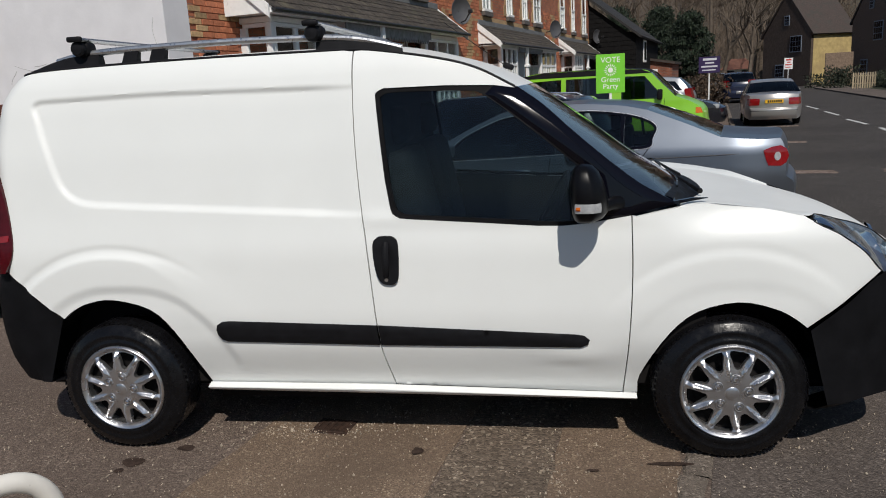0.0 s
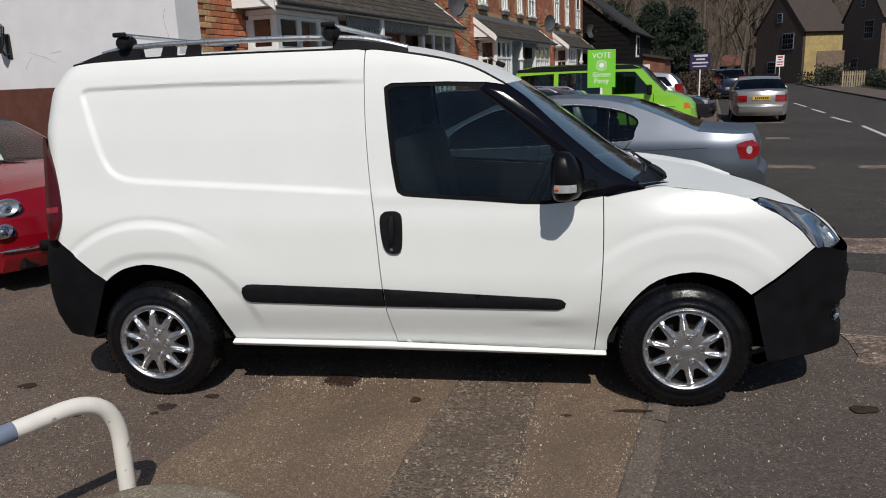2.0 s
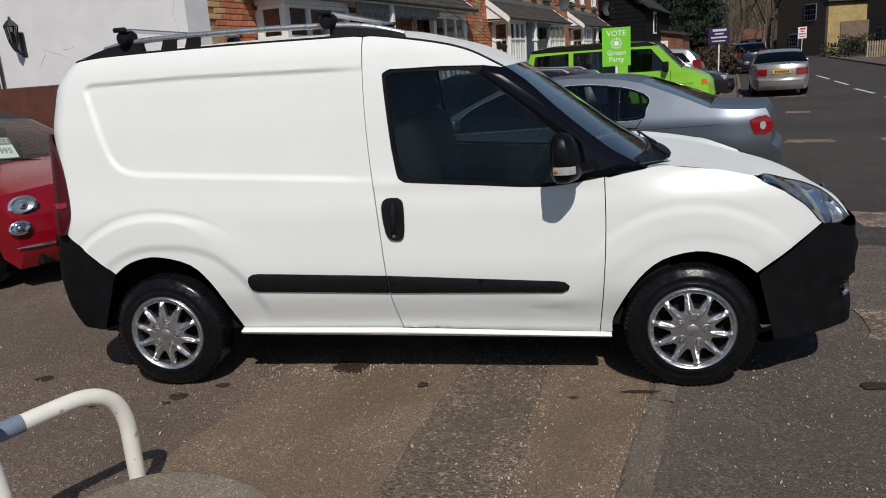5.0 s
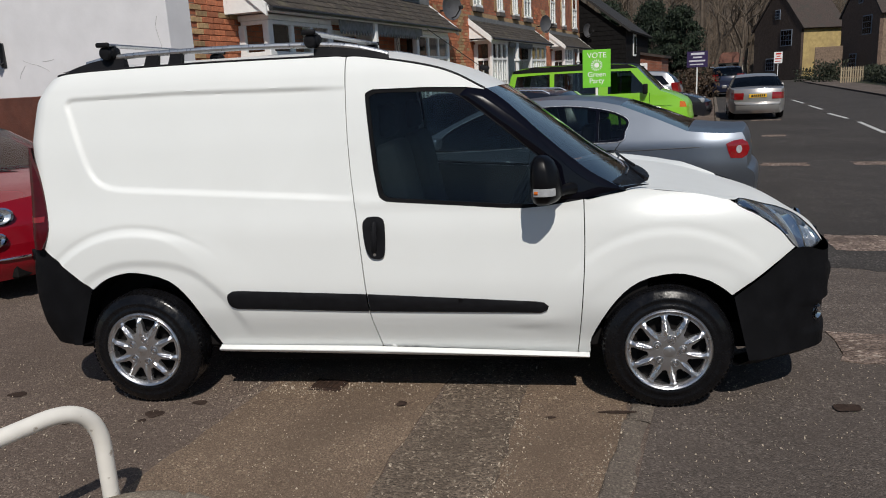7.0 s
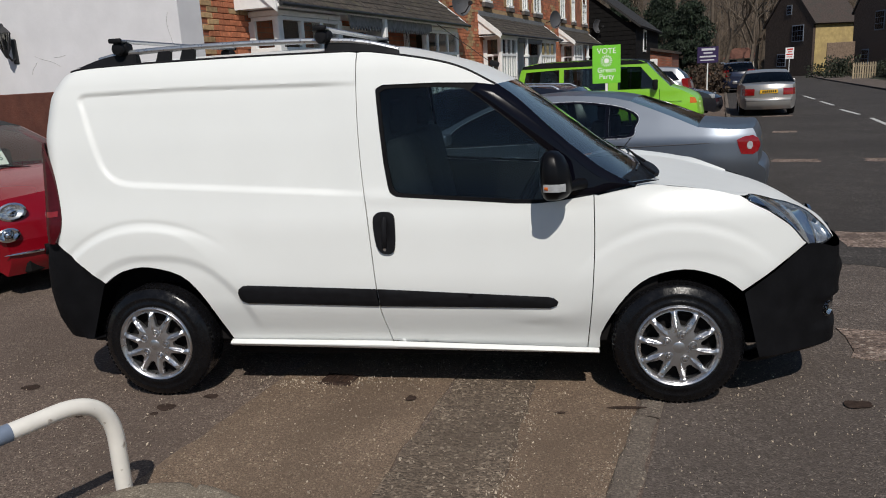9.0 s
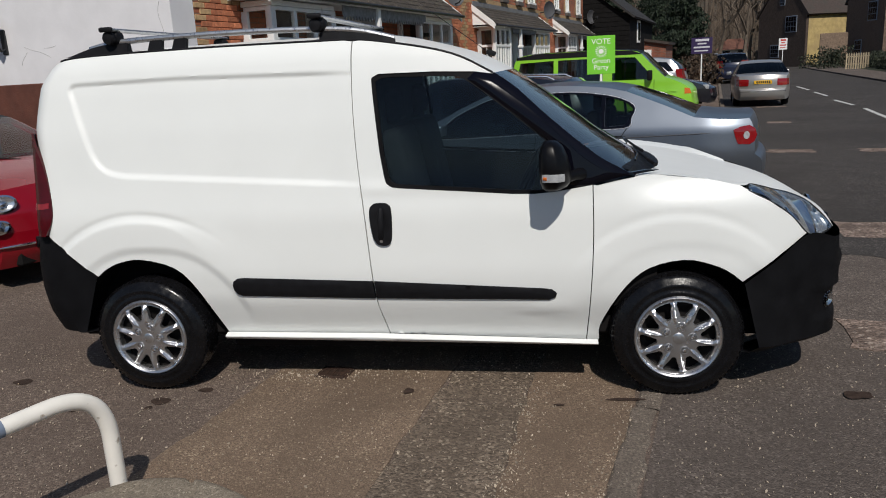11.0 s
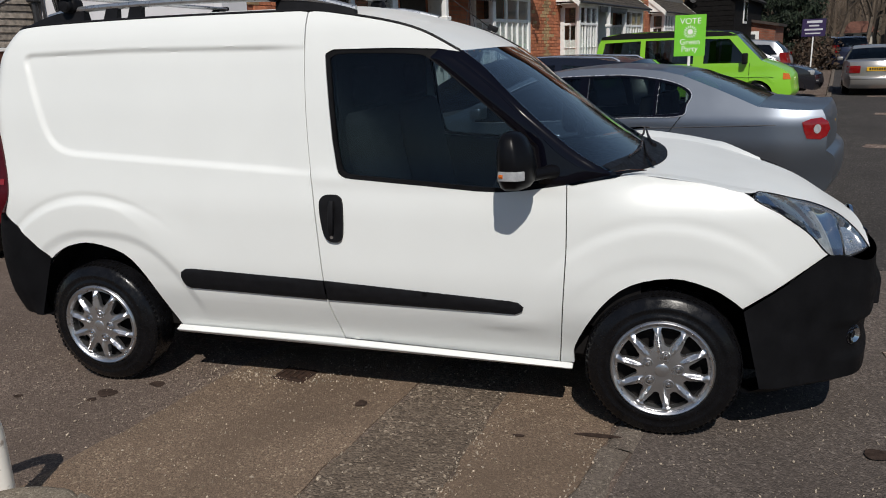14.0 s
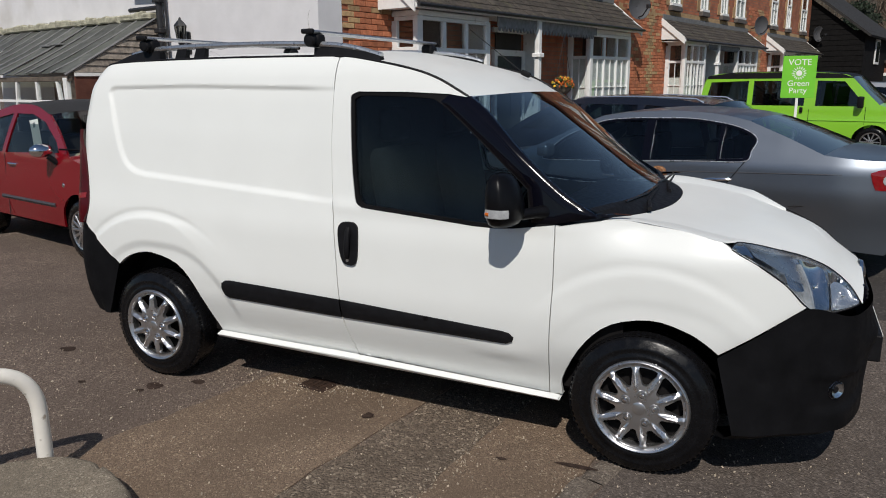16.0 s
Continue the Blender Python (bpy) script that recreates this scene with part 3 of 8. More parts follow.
    part("dark_surround", lamp_patch(0.24, 0.56, 0.45, 0.95, lambda i, j: -0.020 - 0.012 * math.sin(math.pi * i) - 0.004 * (j * 5 % 1.0)), SILVER_TRIM, p_head, "silver inner surround", smooth=True)
    part("divider", loft([[lampface(0.565, 0.06 + 0.74 * j / 8, d) for j in range(9)] for d in (-0.05, -0.006)] + [[lampface(0.578, 0.06 + 0.74 * j / 8, d) for j in range(9)] for d in (-0.006, -0.05)]), CLEAR_LENS, p_head, "pale upright fin", smooth=True)
    for q in range(7):
        part("rib", tube([lampface(0.42 + 0.018 * q, 0.12 + 0.03 * q, -0.016), lampface(0.42 + 0.018 * q, 0.42, -0.018)], 0.004, 6), CHROME, p_head, smooth=True)
    for q, w in ((0.47, 0.30), (0.84, 0.52), (0.645, 0.5)):
        part("bulb", lathe([(0.001, -0.02), (0.010, -0.016), (0.013, 0.0), (0.013, 0.03)], 16), CHROME, p_head, smooth=True, m=Matrix.Translation(lampface(q, w, -0.045)) @ Matrix.Rotation((0.7 if side is near else math.pi - 0.7), 4, "Z"))
    part("gasket", tube([lampface(i / 48, 0, -0.001) for i in range(49)] + [lampface(i / 48, 1, -0.001) for i in range(48, -1, -1)], 0.0030, 6), BLACK_PLASTIC, p_head, "thin black seal", smooth=True)
    part("lens", lamp_patch(0, 1, 0, 1, lambda i, j: 0.0, 48, 12), LENS_GLASS, p_head, smooth=True)
    # door mirror: housing narrows to the top, indicator let into its outer face
    cx, cy = 2.178, -0.110 if side is near else 2 * MID + 0.110

    def shell(a, b_, dx, z, th):
        c, s_ = (math.copysign(abs(f(th)) ** 0.6, f(th)) for f in (math.cos, math.sin))
        outer = max(0.0, -s_ * sgn)
        if c > 0:
            c *= 1 - 0.62 * outer ** 1.6
        return (cx + dx + a * c, cy + b_ * s_, z)

    rows = []
    for z, a, b_, dx in ((1.072, 0.012, 0.020, -0.02), (1.077, 0.034, 0.046, -0.012), (1.090, 0.056, 0.070, -0.004), (1.115, 0.070, 0.086, 0.002), (1.17, 0.073, 0.092, 0.0), (1.235, 0.064, 0.086, -0.008), (1.275, 0.050, 0.072, -0.014), (1.296, 0.032, 0.050, -0.018), (1.303, 0.010, 0.018, -0.02)):
        rows.append([shell(a, b_, dx, z, 2 * math.pi * i / 36) for i in range(36)])
    bm = loft(rows, close_v=True, caps=True)
    bmesh.ops.recalc_face_normals(bm, faces=bm.faces)
    p_mir = part("door_mirror", bm, MIRROR_BLACK, van, "black door mirror", smooth=True, angle=60)
    rows = []
    for i in range(17):
        t = -sgn * math.pi * (0.20 + 0.52 * i / 16)
        rows.append([shell(0.073 + e, 0.092 + e, 0.0, z, t) for z, e in ((1.160, -0.004), (1.158, 0.003), (1.141, 0.005), (1.124, 0.003), (1.122, -0.004))])
    bm = loft(rows)
    bmesh.ops.recalc_face_normals(bm, faces=bm.faces)
    p_ind = part("indicator", bm, CLEAR_LENS, p_mir, "clear indicator lens", smooth=True)
    part("bulb", tube([shell(0.074, 0.093, 0.0, 1.141, -sgn * math.pi * (0.60 + 0.02 * i)) for i in range(5)], 0.009, 8), AMBER, p_ind, "amber bulb", smooth=True)
    part("mirror_arm", tube([(cx + 0.02, cy + sgn * 0.06, 1.115), Vector(side(2.268, 1.122, -0.03)), Vector(side(2.30, 1.12, 0.01))], [0.024, 0.026, 0.036], 12), MIRROR_BLACK, p_mir, smooth=True)
    part("mirror_glass", box((-0.003, -0.050, -0.065), (0.0, 0.050, 0.065), 0, 1, Matrix.Translation((cx - 0.064, cy, 1.18))), CHROME, p_mir)
    # wheel housings
    for cx, cz, r in ((0.0, 0.32, 0.42), (2.755, 0.30, 0.40)):
        rows = []
        for i in range(25):
            a = math.pi * (i / 24 * 1.1 - 0.05)
            x, z = cx + r * math.cos(a), max(0.335 if cx < 1 else 0.30, cz + r * math.sin(a))
            y0 = van_side(x, z) + 0.03
            ys = (y0, y0 + 0.3, y0 + 0.34)
            rows.append([(x, y if side is near else 2 * MID - y, z) for y in ys[:2]] + [(cx, (ys[2]) if side is near else 2 * MID - ys[2], cz)])
        part("wheel_housing", loft(rows), DARK, van, "dark wheel housing")

# roof with its two black seam strips
rows = []
for x, z in SEAM:
    y0 = van_side(x, z) + 0.008
    crown = (0.044 * sstep(-0.5, -0.2, x) + 0.004) * (1 - 0.7 * sstep(1.35, 1.89, x))
    rows.append([(x + 0.06 * sstep(1.5, 1.89, x) * (1 - abs(v) ** 2), MID + v * (MID - y0), z + crown * (1 - v * v)) for v in [-1 + i / 12 for i in range(25)]])
bm = loft(rows)
bmesh.ops.recalc_face_normals(bm, faces=bm.faces)
roof = part("roof", bm, WHITE_PAINT, van, smooth=True)
for side in (near, far):
    part("roof_seam", tube([Vector(side(x, z + 0.004, 0.006)) for x, z in SEAM if x > -0.4], 0.0075, 6), BLACK_PLASTIC, roof, "black roof seam strip", smooth=True)
part("aerial_base", box((-0.03, -0.012, -0.01), (0.03, 0.012, 0.022), 0.008, 2, Matrix.Translation((1.80, 1.25, 1.715)) @ Matrix.Rotation(0.4, 4, "Y")), BLACK_PLASTIC, roof, smooth=True)
part("aerial", tube([(1.78, 1.25, 1.73), (1.45, 1.25, 1.98)], 0.0025, 6), BLACK_PLASTIC, roof)

# windscreen, cowl, wipers
MIDDLE = spline([(1.953, 1.620), (2.05, 1.553), (2.15, 1.478), (2.30, 1.365), (2.45, 1.252), (2.62, 1.140)], 24)
rows = []
for (x, z), (xc, zc) in zip(SIDE_EDGE, MIDDLE):
    y0 = van_side(x, z) + 0.006
    rows.append([(x + (xc - x) * (1 - abs(v) ** 1.9), MID + v * (MID - y0), z + (zc - z) * (1 - abs(v) ** 1.9)) for v in [-1 + i / 14 for i in range(29)]])
bm = loft(rows)
bmesh.ops.recalc_face_normals(bm, faces=bm.faces)
part("windscreen", bm, SCREEN_GLASS, van, smooth=True)
rows = []
for i in range(25):
    v = -1 + i / 12
    e = 1 - abs(v) ** 2.2
    xs, zs, y0 = 2.51 + 0.105 * e, 1.136 + 0.002 * e, MID + v * 0.835
    w = max(0.0, 1 - abs(v) * 0.835 / 0.675)
    fe = 1 - (1 - w) ** 2.4
    xb, zb = 2.593 + 0.16 * fe, 1.093 - 0.010 * fe
    if abs(v) * 0.835 > 0.675:
        xb, zb = 2.593 - 0.3 * (abs(v) * 0.835 - 0.675), 1.093 + 0.05 * (abs(v) * 0.835 - 0.675)
    rows.append([(xs - 0.02, y0, zs + 0.008), (xs + 0.012, y0, zs - 0.006), (xs + (xb - xs) * 0.5, y0, (zs + zb) / 2 - 0.006), (xb - 0.015, y0, zb + 0.006), (xb, y0, zb)])
bm = loft(rows)
bmesh.ops.recalc_face_normals(bm, faces=bm.faces)
part("cowl", bm, BLACK_PLASTIC, van, "black plastic scuttle panel", smooth=True)
for y0, y1 in ((0.40, 0.95), (1.0, 1.52)):
    w = part("wiper", tube([(2.69, y0, 1.108), (2.660, y0 + 0.16, 1.124), (2.640, y1, 1.132)], [0.012, 0.008, 0.005], 6), BLACK_PLASTIC, van, smooth=True)
    part("blade", tube([(2.585, y0 - 0.02, 1.136), (2.628, (y0 + y1) / 2, 1.136), (2.628, y1 + 0.06, 1.136)], 0.006, 6), RUBBER, w)

# bonnet
EDGE_PTS = [(2.593, 0.24, 1.091), (2.794, 0.266, 1.076), (3.01, 0.263, 1.036), (3.188, 0.35, 0.99), (3.398, 0.432, 0.919), (3.523, 0.463, 0.824), (3.575, 0.422, 0.758)]
EDGE = spline(EDGE_PTS, 36)
CENT = spline([(2.753, MID, 1.081), (2.874, MID, 1.065), (3.041, MID, 1.033), (3.202, MID, 1.002), (3.386, MID, 0.946), (3.514, MID, 0.87), (3.595, MID, 0.819)], 36)
rows = []
for e, c in zip(EDGE, CENT):
    row = []
    for i in range(29):
        v = -1 + i / 14
        w = 1 - abs(v)
        f = 1 - (1 - w) ** 2.4
        y = e[1] + (MID - e[1]) * w
        row.append((e[0] + (c[0] - e[0]) * f, y if v < 0 else 2 * MID - y, e[2] + (c[2] - e[2]) * f))
    rows.append(row)
bm = loft(rows)
bmesh.ops.recalc_face_normals(bm, faces=bm.faces)
part("bonnet", bm, WHITE_PAINT, van, smooth=True)
# rounded wing tops between the flanks and the bonnet
outer = spline([(x, van_side(x, z), z) for x, z in [(2.545, 1.0935)] + WING_TOP[2:]] + [(3.082, 0.130, 1.036), (3.18, 0.26, 1.004), (3.25, 0.335, 0.976)], 40)
inner = spline([(2.550, van_side(2.55, 1.09) + 0.012, 1.092)] + EDGE_PTS[:3] + [(3.10, 0.305, 1.014), (3.19, 0.352, 0.989), (3.255, 0.378, 0.972)], 40)
for sgn in (1, -1):
    rows = []
    for o, i in zip(outer, inner):
        a, c = Vector(o), Vector(i)
        b_ = Vector(((a.x + c.x) / 2, a.y + (c.y - a.y) * 0.25, max(a.z, c.z) + 0.010))
        row = [(1 - t) ** 2 * a + 2 * t * (1 - t) * b_ + t * t * c for t in [k / 8 for k in range(9)]] + [c + Vector((0, 0.004, -0.012))]
        rows.append([(p.x, p.y if sgn > 0 else 2 * MID - p.y, p.z) for p in row])
    bm = loft(rows)
    bmesh.ops.recalc_face_normals(bm, faces=bm.faces)
    part("wing_top", bm, WHITE_PAINT, van, "white rounded wing top", smooth=True, angle=60)

# front bumper
PLAN = [(3.05, -0.012), (3.20, 0.03), (3.36, 0.11), (3.515, 0.215), (3.584, 0.36), (3.625, 0.55), (3.635, 0.74), (3.635, MID)]
TOPZ = [0.588, 0.690, 0.795, 0.757, 0.752, 0.75, 0.75, 0.75]
PL, TZ = spline(PLAN, 40), spline([(0, z) for z in TOPZ], 40)
half = []
for (px, py), (_, tz) in zip(PL, TZ):
    k = sstep(3.05, 3.35, px)
    g = sstep(3.2, 3.6, px)
    d = Vector((0.35 + 0.65 * g, -1 + g, 0)).normalized()
    row = []
    for i in range(31):
        u = i / 30
        z = tz + (0.268 - tz) * u
        out = 0.009 * sstep(0.75, 0.60, z) * sstep(0.30, 0.46, z) * k + 0.025 * math.exp(-((z - 0.60) / 0.05) ** 2) * k * sstep(0.3, 0.5, py)
        # fog lamp bay under a sharp ledge
        out -= 0.022 * sstep(0.503, 0.491, z) * sstep(0.34, 0.38, z) * sstep(0.10, 0.20, py) * sstep(0.62, 0.50, py)
        out += 0.006 * sstep(0.515, 0.505, z) * sstep(0.491, 0.503, z) * sstep(0.10, 0.20, py)
        ax = 0.09 * (0.588 - z) / 0.37 * (1 - k) if z < 0.588 else 0
        row.append((px + d.x * out + max(ax, 0), py + d.y * out * 0.6, z))
    row.append((row[-1][0] - 0.04, row[-1][1] + 0.05, 0.225))
    row.append((row[-1][0] - 0.10, row[-1][1] + 0.10, 0.22))
    half.append(row)
rows = half + [[(x, 2 * MID - y, z) for x, y, z in r] for r in half[-2::-1]]
bm = loft(rows)
bmesh.ops.recalc_face_normals(bm, faces=bm.faces)
bump_f = part("front_bumper", bm, BUMPER, van, "matt black front bumper", smooth=True, angle=50)
for sgn in (1, -1):
    y = MID - sgn * (MID - 0.222)
    fog = part("fog_lamp", lathe([(0.001, 0.010), (0.03, 0.012), (0.040, 0.016), (0.046, 0.004), (0.052, 0.006), (0.054, -0.02)], 24, "x"), BLACK_GLOSS, bump_f, "small round fog lamp", smooth=True,
               m=Matrix.Translation((3.487, y, 0.442)) @ Matrix.Rotation(-0.80 * sgn, 4, "Z"))
    part("reflector", lathe([(0.001, 0.010), (0.014, 0.013), (0.030, 0.024)], 20, "x"), CHROME, fog, smooth=True)
    part("lens", lathe([(0.001, 0.030), (0.03, 0.027), (0.042, 0.016)], 24, "x"), LENS_GLASS, fog, smooth=True)
plate = part("number_plate", box((3.690, MID - 0.26, 0.452), (3.6925, MID + 0.26, 0.562), 0, 1), PLATE_WHITE, bump_f, "white front number plate")
for k in range(7):
    part("plate_mark", box((3.6925, MID - 0.21 + k * 0.062, 0.472), (3.694, MID - 0.17 + k * 0.062, 0.540)), INK, plate)
part("plate_holder", box((3.60, MID - 0.30, 0.445), (3.689, MID + 0.30, 0.57), 0.008, 2), BLACK_PLASTIC, bump_f)
grille = part("grille", box((3.54, MID - 0.34, 0.72), (3.603, MID + 0.34, 0.80), 0.012, 2), BLACK_GLOSS, bump_f, "black gloss grille")
for k in range(3):
    part("grille_bar", box((3.600, MID - 0.32, 0.735 + 0.018 * k), (3.612, MID + 0.32, 0.742 + 0.018 * k), 0.003, 1), BLACK_PLASTIC, grille)
part("badge", lathe([(0.001, 0.022), (0.03, 0.020), (0.062, 0.006), (0.068, -0.01)], 28, "x"), CHROME, grille, "round chrome badge", smooth=True, m=Matrix.Translation((3.598, MID, 0.776)))

# rear bumper and rear doors
PLAN = [(-0.262, 0.022), (-0.40, 0.03), (-0.53, 0.055), (-0.62, 0.13), (-0.68, 0.28), (-0.705, 0.55), (-0.71, MID)]
TOPZ = [0.660, 0.788, 0.895, 0.89, 0.60, 0.55, 0.55]
PL, TZ = spline(PLAN, 28), spline([(0, z) for z in TOPZ], 28)
half = []
for (px, py), (_, tz) in zip(PL, TZ):
    k = sstep(-0.27, -0.5, px)
    row = []
    for i in range(12):
        u = i / 11
        z = tz + (0.335 - tz) * u
        out = 0.055 * math.sin(math.pi * min(1, u * 1.05)) ** 0.8 * k - 0.03 * sstep(0.85, 1, u) * k
        d = Vector((-0.8, -0.6 + 0.6 * sstep(0.1, 0.5, py), 0)).normalized()
        row.append((px + d.x * out - 0.12 * (0.66 - z) / 0.33 * (1 - k) * (z < 0.66), py + d.y * out * 0.3, z))
    row.append((row[-1][0] + 0.1, row[-1][1] + 0.1, 0.33))
    half.append(row)
rows = half + [[(x, 2 * MID - y, z) for x, y, z in r] for r in half[-2::-1]]
bm = loft(rows)
bmesh.ops.recalc_face_normals(bm, faces=bm.faces)
part("rear_bumper", bm, BUMPER, van, "matt black rear bumper", smooth=True, angle=50)
for sgn, wide in ((-1, 0.46), (1, 0.30)):
    mid = 0.995
    y0, y1 = (0.25, mid - 0.003) if sgn < 0 else (mid + 0.003, 2 * MID - 0.25)
    rows = [[(-0.565 - 0.03 * math.sin(math.pi * (y - 0.2) / 1.43) + 0.13 * sstep(1.40, 1.79, z), y, z) for y in np.linspace(y0, y1, 8)] for z in np.linspace(0.56, 1.765, 20)]
    bm = loft(rows)
    bmesh.ops.recalc_face_normals(bm, faces=bm.faces)
    d = part("rear_door", bm, WHITE_PAINT, van, smooth=True)
    rows = [[(-0.604 + 0.13 * sstep(1.40, 1.79, z), y, z) for y in np.linspace(y0 + 0.1, y1 - 0.1, 4)] for z in np.linspace(1.12, 1.62, 6)]
    part("rear_window", loft(rows), BLACK_GLOSS, d, smooth=True)
part("rear_frame", box((-0.52, 0.26, 0.45), (-0.48, 2 * MID - 0.26, 1.70), 0.01, 1), WHITE_PAINT, van)

# floor, bulkhead, dashboard and seats
part("underbody", box((-0.50, 0.16, 0.27), (3.36, 2 * MID - 0.16, 0.40), 0.02, 1), DARK, van, "dark underbody")
# added slab, unseen, keeps far-side sky light out of the van's shadow
part("chassis_pan", box((0.36, 0.24, 0.165), (2.36, 2 * MID - 0.24, 0.28), 0.03, 2), DARK, van, "unseen dark slab blocking light under the van")
part("bulkhead", box((1.27, 0.22, 0.36), (1.30, 2 * MID - 0.22, 1.70), 0.005, 1), DARK_CLOTH, van, "dark load bulkhead")
part("dashboard", box((2.14, 0.14, 0.62), (2.60, 2 * MID - 0.14, 1.07), 0.05, 3), BLACK_PLASTIC, van, "black dashboard", smooth=True)
for y in (0.52, 1.30):
    seat = part("seat", box((1.42, y - 0.25, 0.62), (1.92, y + 0.25, 0.78), 0.05, 3), DARK_CLOTH, van, "dark cloth seat", smooth=True)
    part("seat_back", box((-0.07, -0.24, 0.0), (0.07, 0.24, 0.64), 0.05, 3, Matrix.Translation((1.45, y, 0.72)) @ Matrix.Rotation(-0.2, 4, "Y")), DARK_CLOTH, seat, smooth=True)
    part("headrest", box((-0.05, -0.13, 0.0), (0.05, 0.13, 0.18), 0.04, 3, Matrix.Translation((1.32, y, 1.37)) @ Matrix.Rotation(-0.1, 4, "Y")), DARK_CLOTH, seat, smooth=True)
wh = [(0.19 * math.cos(a), 0.19 * math.sin(a), 0) for a in [2 * math.pi * i / 32 for i in range(33)]]
wheel_m = Matrix.Translation((2.02, 0.50, 1.03)) @ Matrix.Rotation(radians(-62), 4, "Y")
st = part("steering_wheel", tube([wheel_m @ Vector(p) for p in wh], 0.016, 8, False), BLACK_PLASTIC, van, "black steering wheel", smooth=True)
for a in (0.0, 2.2, -2.2):
    part("spoke", tube([wheel_m @ Vector((0, 0, -0.02)), wheel_m @ Vector((0.19 * math.cos(a), 0.19 * math.sin(a), 0))], [0.035, 0.014], 8), BLACK_PLASTIC, st, smooth=True)
part("inner_lining", box((-0.45, 0.26, 0.42), (1.26, 2 * MID - 0.26, 1.76), 0.02, 1), DARK, van, "dark load space")

# roof rails and cross bars
for side, sgn in ((near, 1), (far, -1)):
    yr = 0.255
    Y = lambda y: y if sgn > 0 else 2 * MID - y
    rail = part("roof_rail", tube([(x, Y(yr), z) for x, z in spline([(-0.24, 1.836), (-0.05, 1.866), (0.4, 1.876), (0.8, 1.874), (1.1, 1.862), (1.25, 1.842), (1.40, 1.803)], 30)], 0.0155, 10), ALUMINIUM, van, "silver roof rail", smooth=True)
    for x0, x1, lean in ((-0.37, -0.02, 0), (1.02, 1.40, 1)):
        rows = []
        for i in range(15):
            t = i / 14
            x = x0 + (x1 - x0) * t
            zt = 1.80 + (0.058 * math.sin(math.pi * 0.5 * min(1, t * 1.25)) if lean == 0 else 0.050 * math.cos(math.pi * 0.5 * t) ** 0.7)
            zb = 1.79 + 0.012 * (lean == 0) - 0.03 * lean * t * t
            rows.append([(x, Y(yr - 0.030), zb), (x, Y(yr - 0.016), max(zb + 0.002, zt)), (x, Y(yr + 0.016), max(zb + 0.002, zt)), (x, Y(yr + 0.030), zb)])
        bm = loft(rows, caps=True)
        bmesh.ops.recalc_face_normals(bm, faces=bm.faces)
        part("rail_end", bm, BLACK_PLASTIC, rail, "black plastic rail end", smooth=True)
    for x in (0.13, 0.265):
        bm = loft([[(x - 0.045, Y(yr - 0.02), 1.80), (x + 0.03, Y(yr - 0.02), 1.80), (x + 0.03, Y(yr + 0.02), 1.80), (x - 0.045, Y(yr + 0.02), 1.80)],
                   [(x - 0.022, Y(yr - 0.012), 1.868), (x + 0.045, Y(yr - 0.012), 1.868), (x + 0.045, Y(yr + 0.012), 1.868), (x - 0.022, Y(yr + 0.012), 1.868)]], close_v=True)
        part("rail_foot", bm, BLACK_PLASTIC, rail)
    part("rail_base", box((-0.05, Y(yr) - 0.012, 1.795), (1.1, Y(yr) + 0.012, 1.812), 0.006, 1), BLACK_PLASTIC, rail)
for x in (-0.10, 1.015):
    bar = thing("roof_bar", Matrix.Translation((x, MID, 1.926)), "silver aluminium roof cross bar with black clamps", "roof bar", "roof bars")
    sec = [(-0.034, 0.0), (-0.026, 0.008), (0.0, 0.012), (0.026, 0.008), (0.034, 0.0), (0.026, -0.008), (-0.026, -0.008)]
    bm = loft([[(a, y, b_) for a, b_ in sec] for y in (-0.72, 0.72)], close_v=True, caps=True)
    part("beam", bm, ALUMINIUM, bar, smooth=True)
    for sgn in (-1, 1):
        part("end_cap", box((-0.036, -0.012, -0.011), (0.036, 0.012, 0.014), 0.009, 3, Matrix.Translation((0, sgn * 0.724, 0))), BLACK_PLASTIC, bar, smooth=True)
        cl = part("clamp", box((-0.042, -0.04, -0.074), (0.042, 0.04, -0.006), 0.024, 3, Matrix.Translation((0, sgn * 0.655, 0))), BLACK_PLASTIC, bar, smooth=True)
        part("knob", lathe([(0.001, -0.068), (0.026, -0.066), (0.034, -0.056), (0.034, -0.035)], 20), BLACK_PLASTIC, cl, smooth=True, m=Matrix.Translation((0, sgn * 0.655, -0.04)) @ Matrix.Rotation(0 if sgn < 0 else math.pi, 4, "Z"))


TRIM = {}


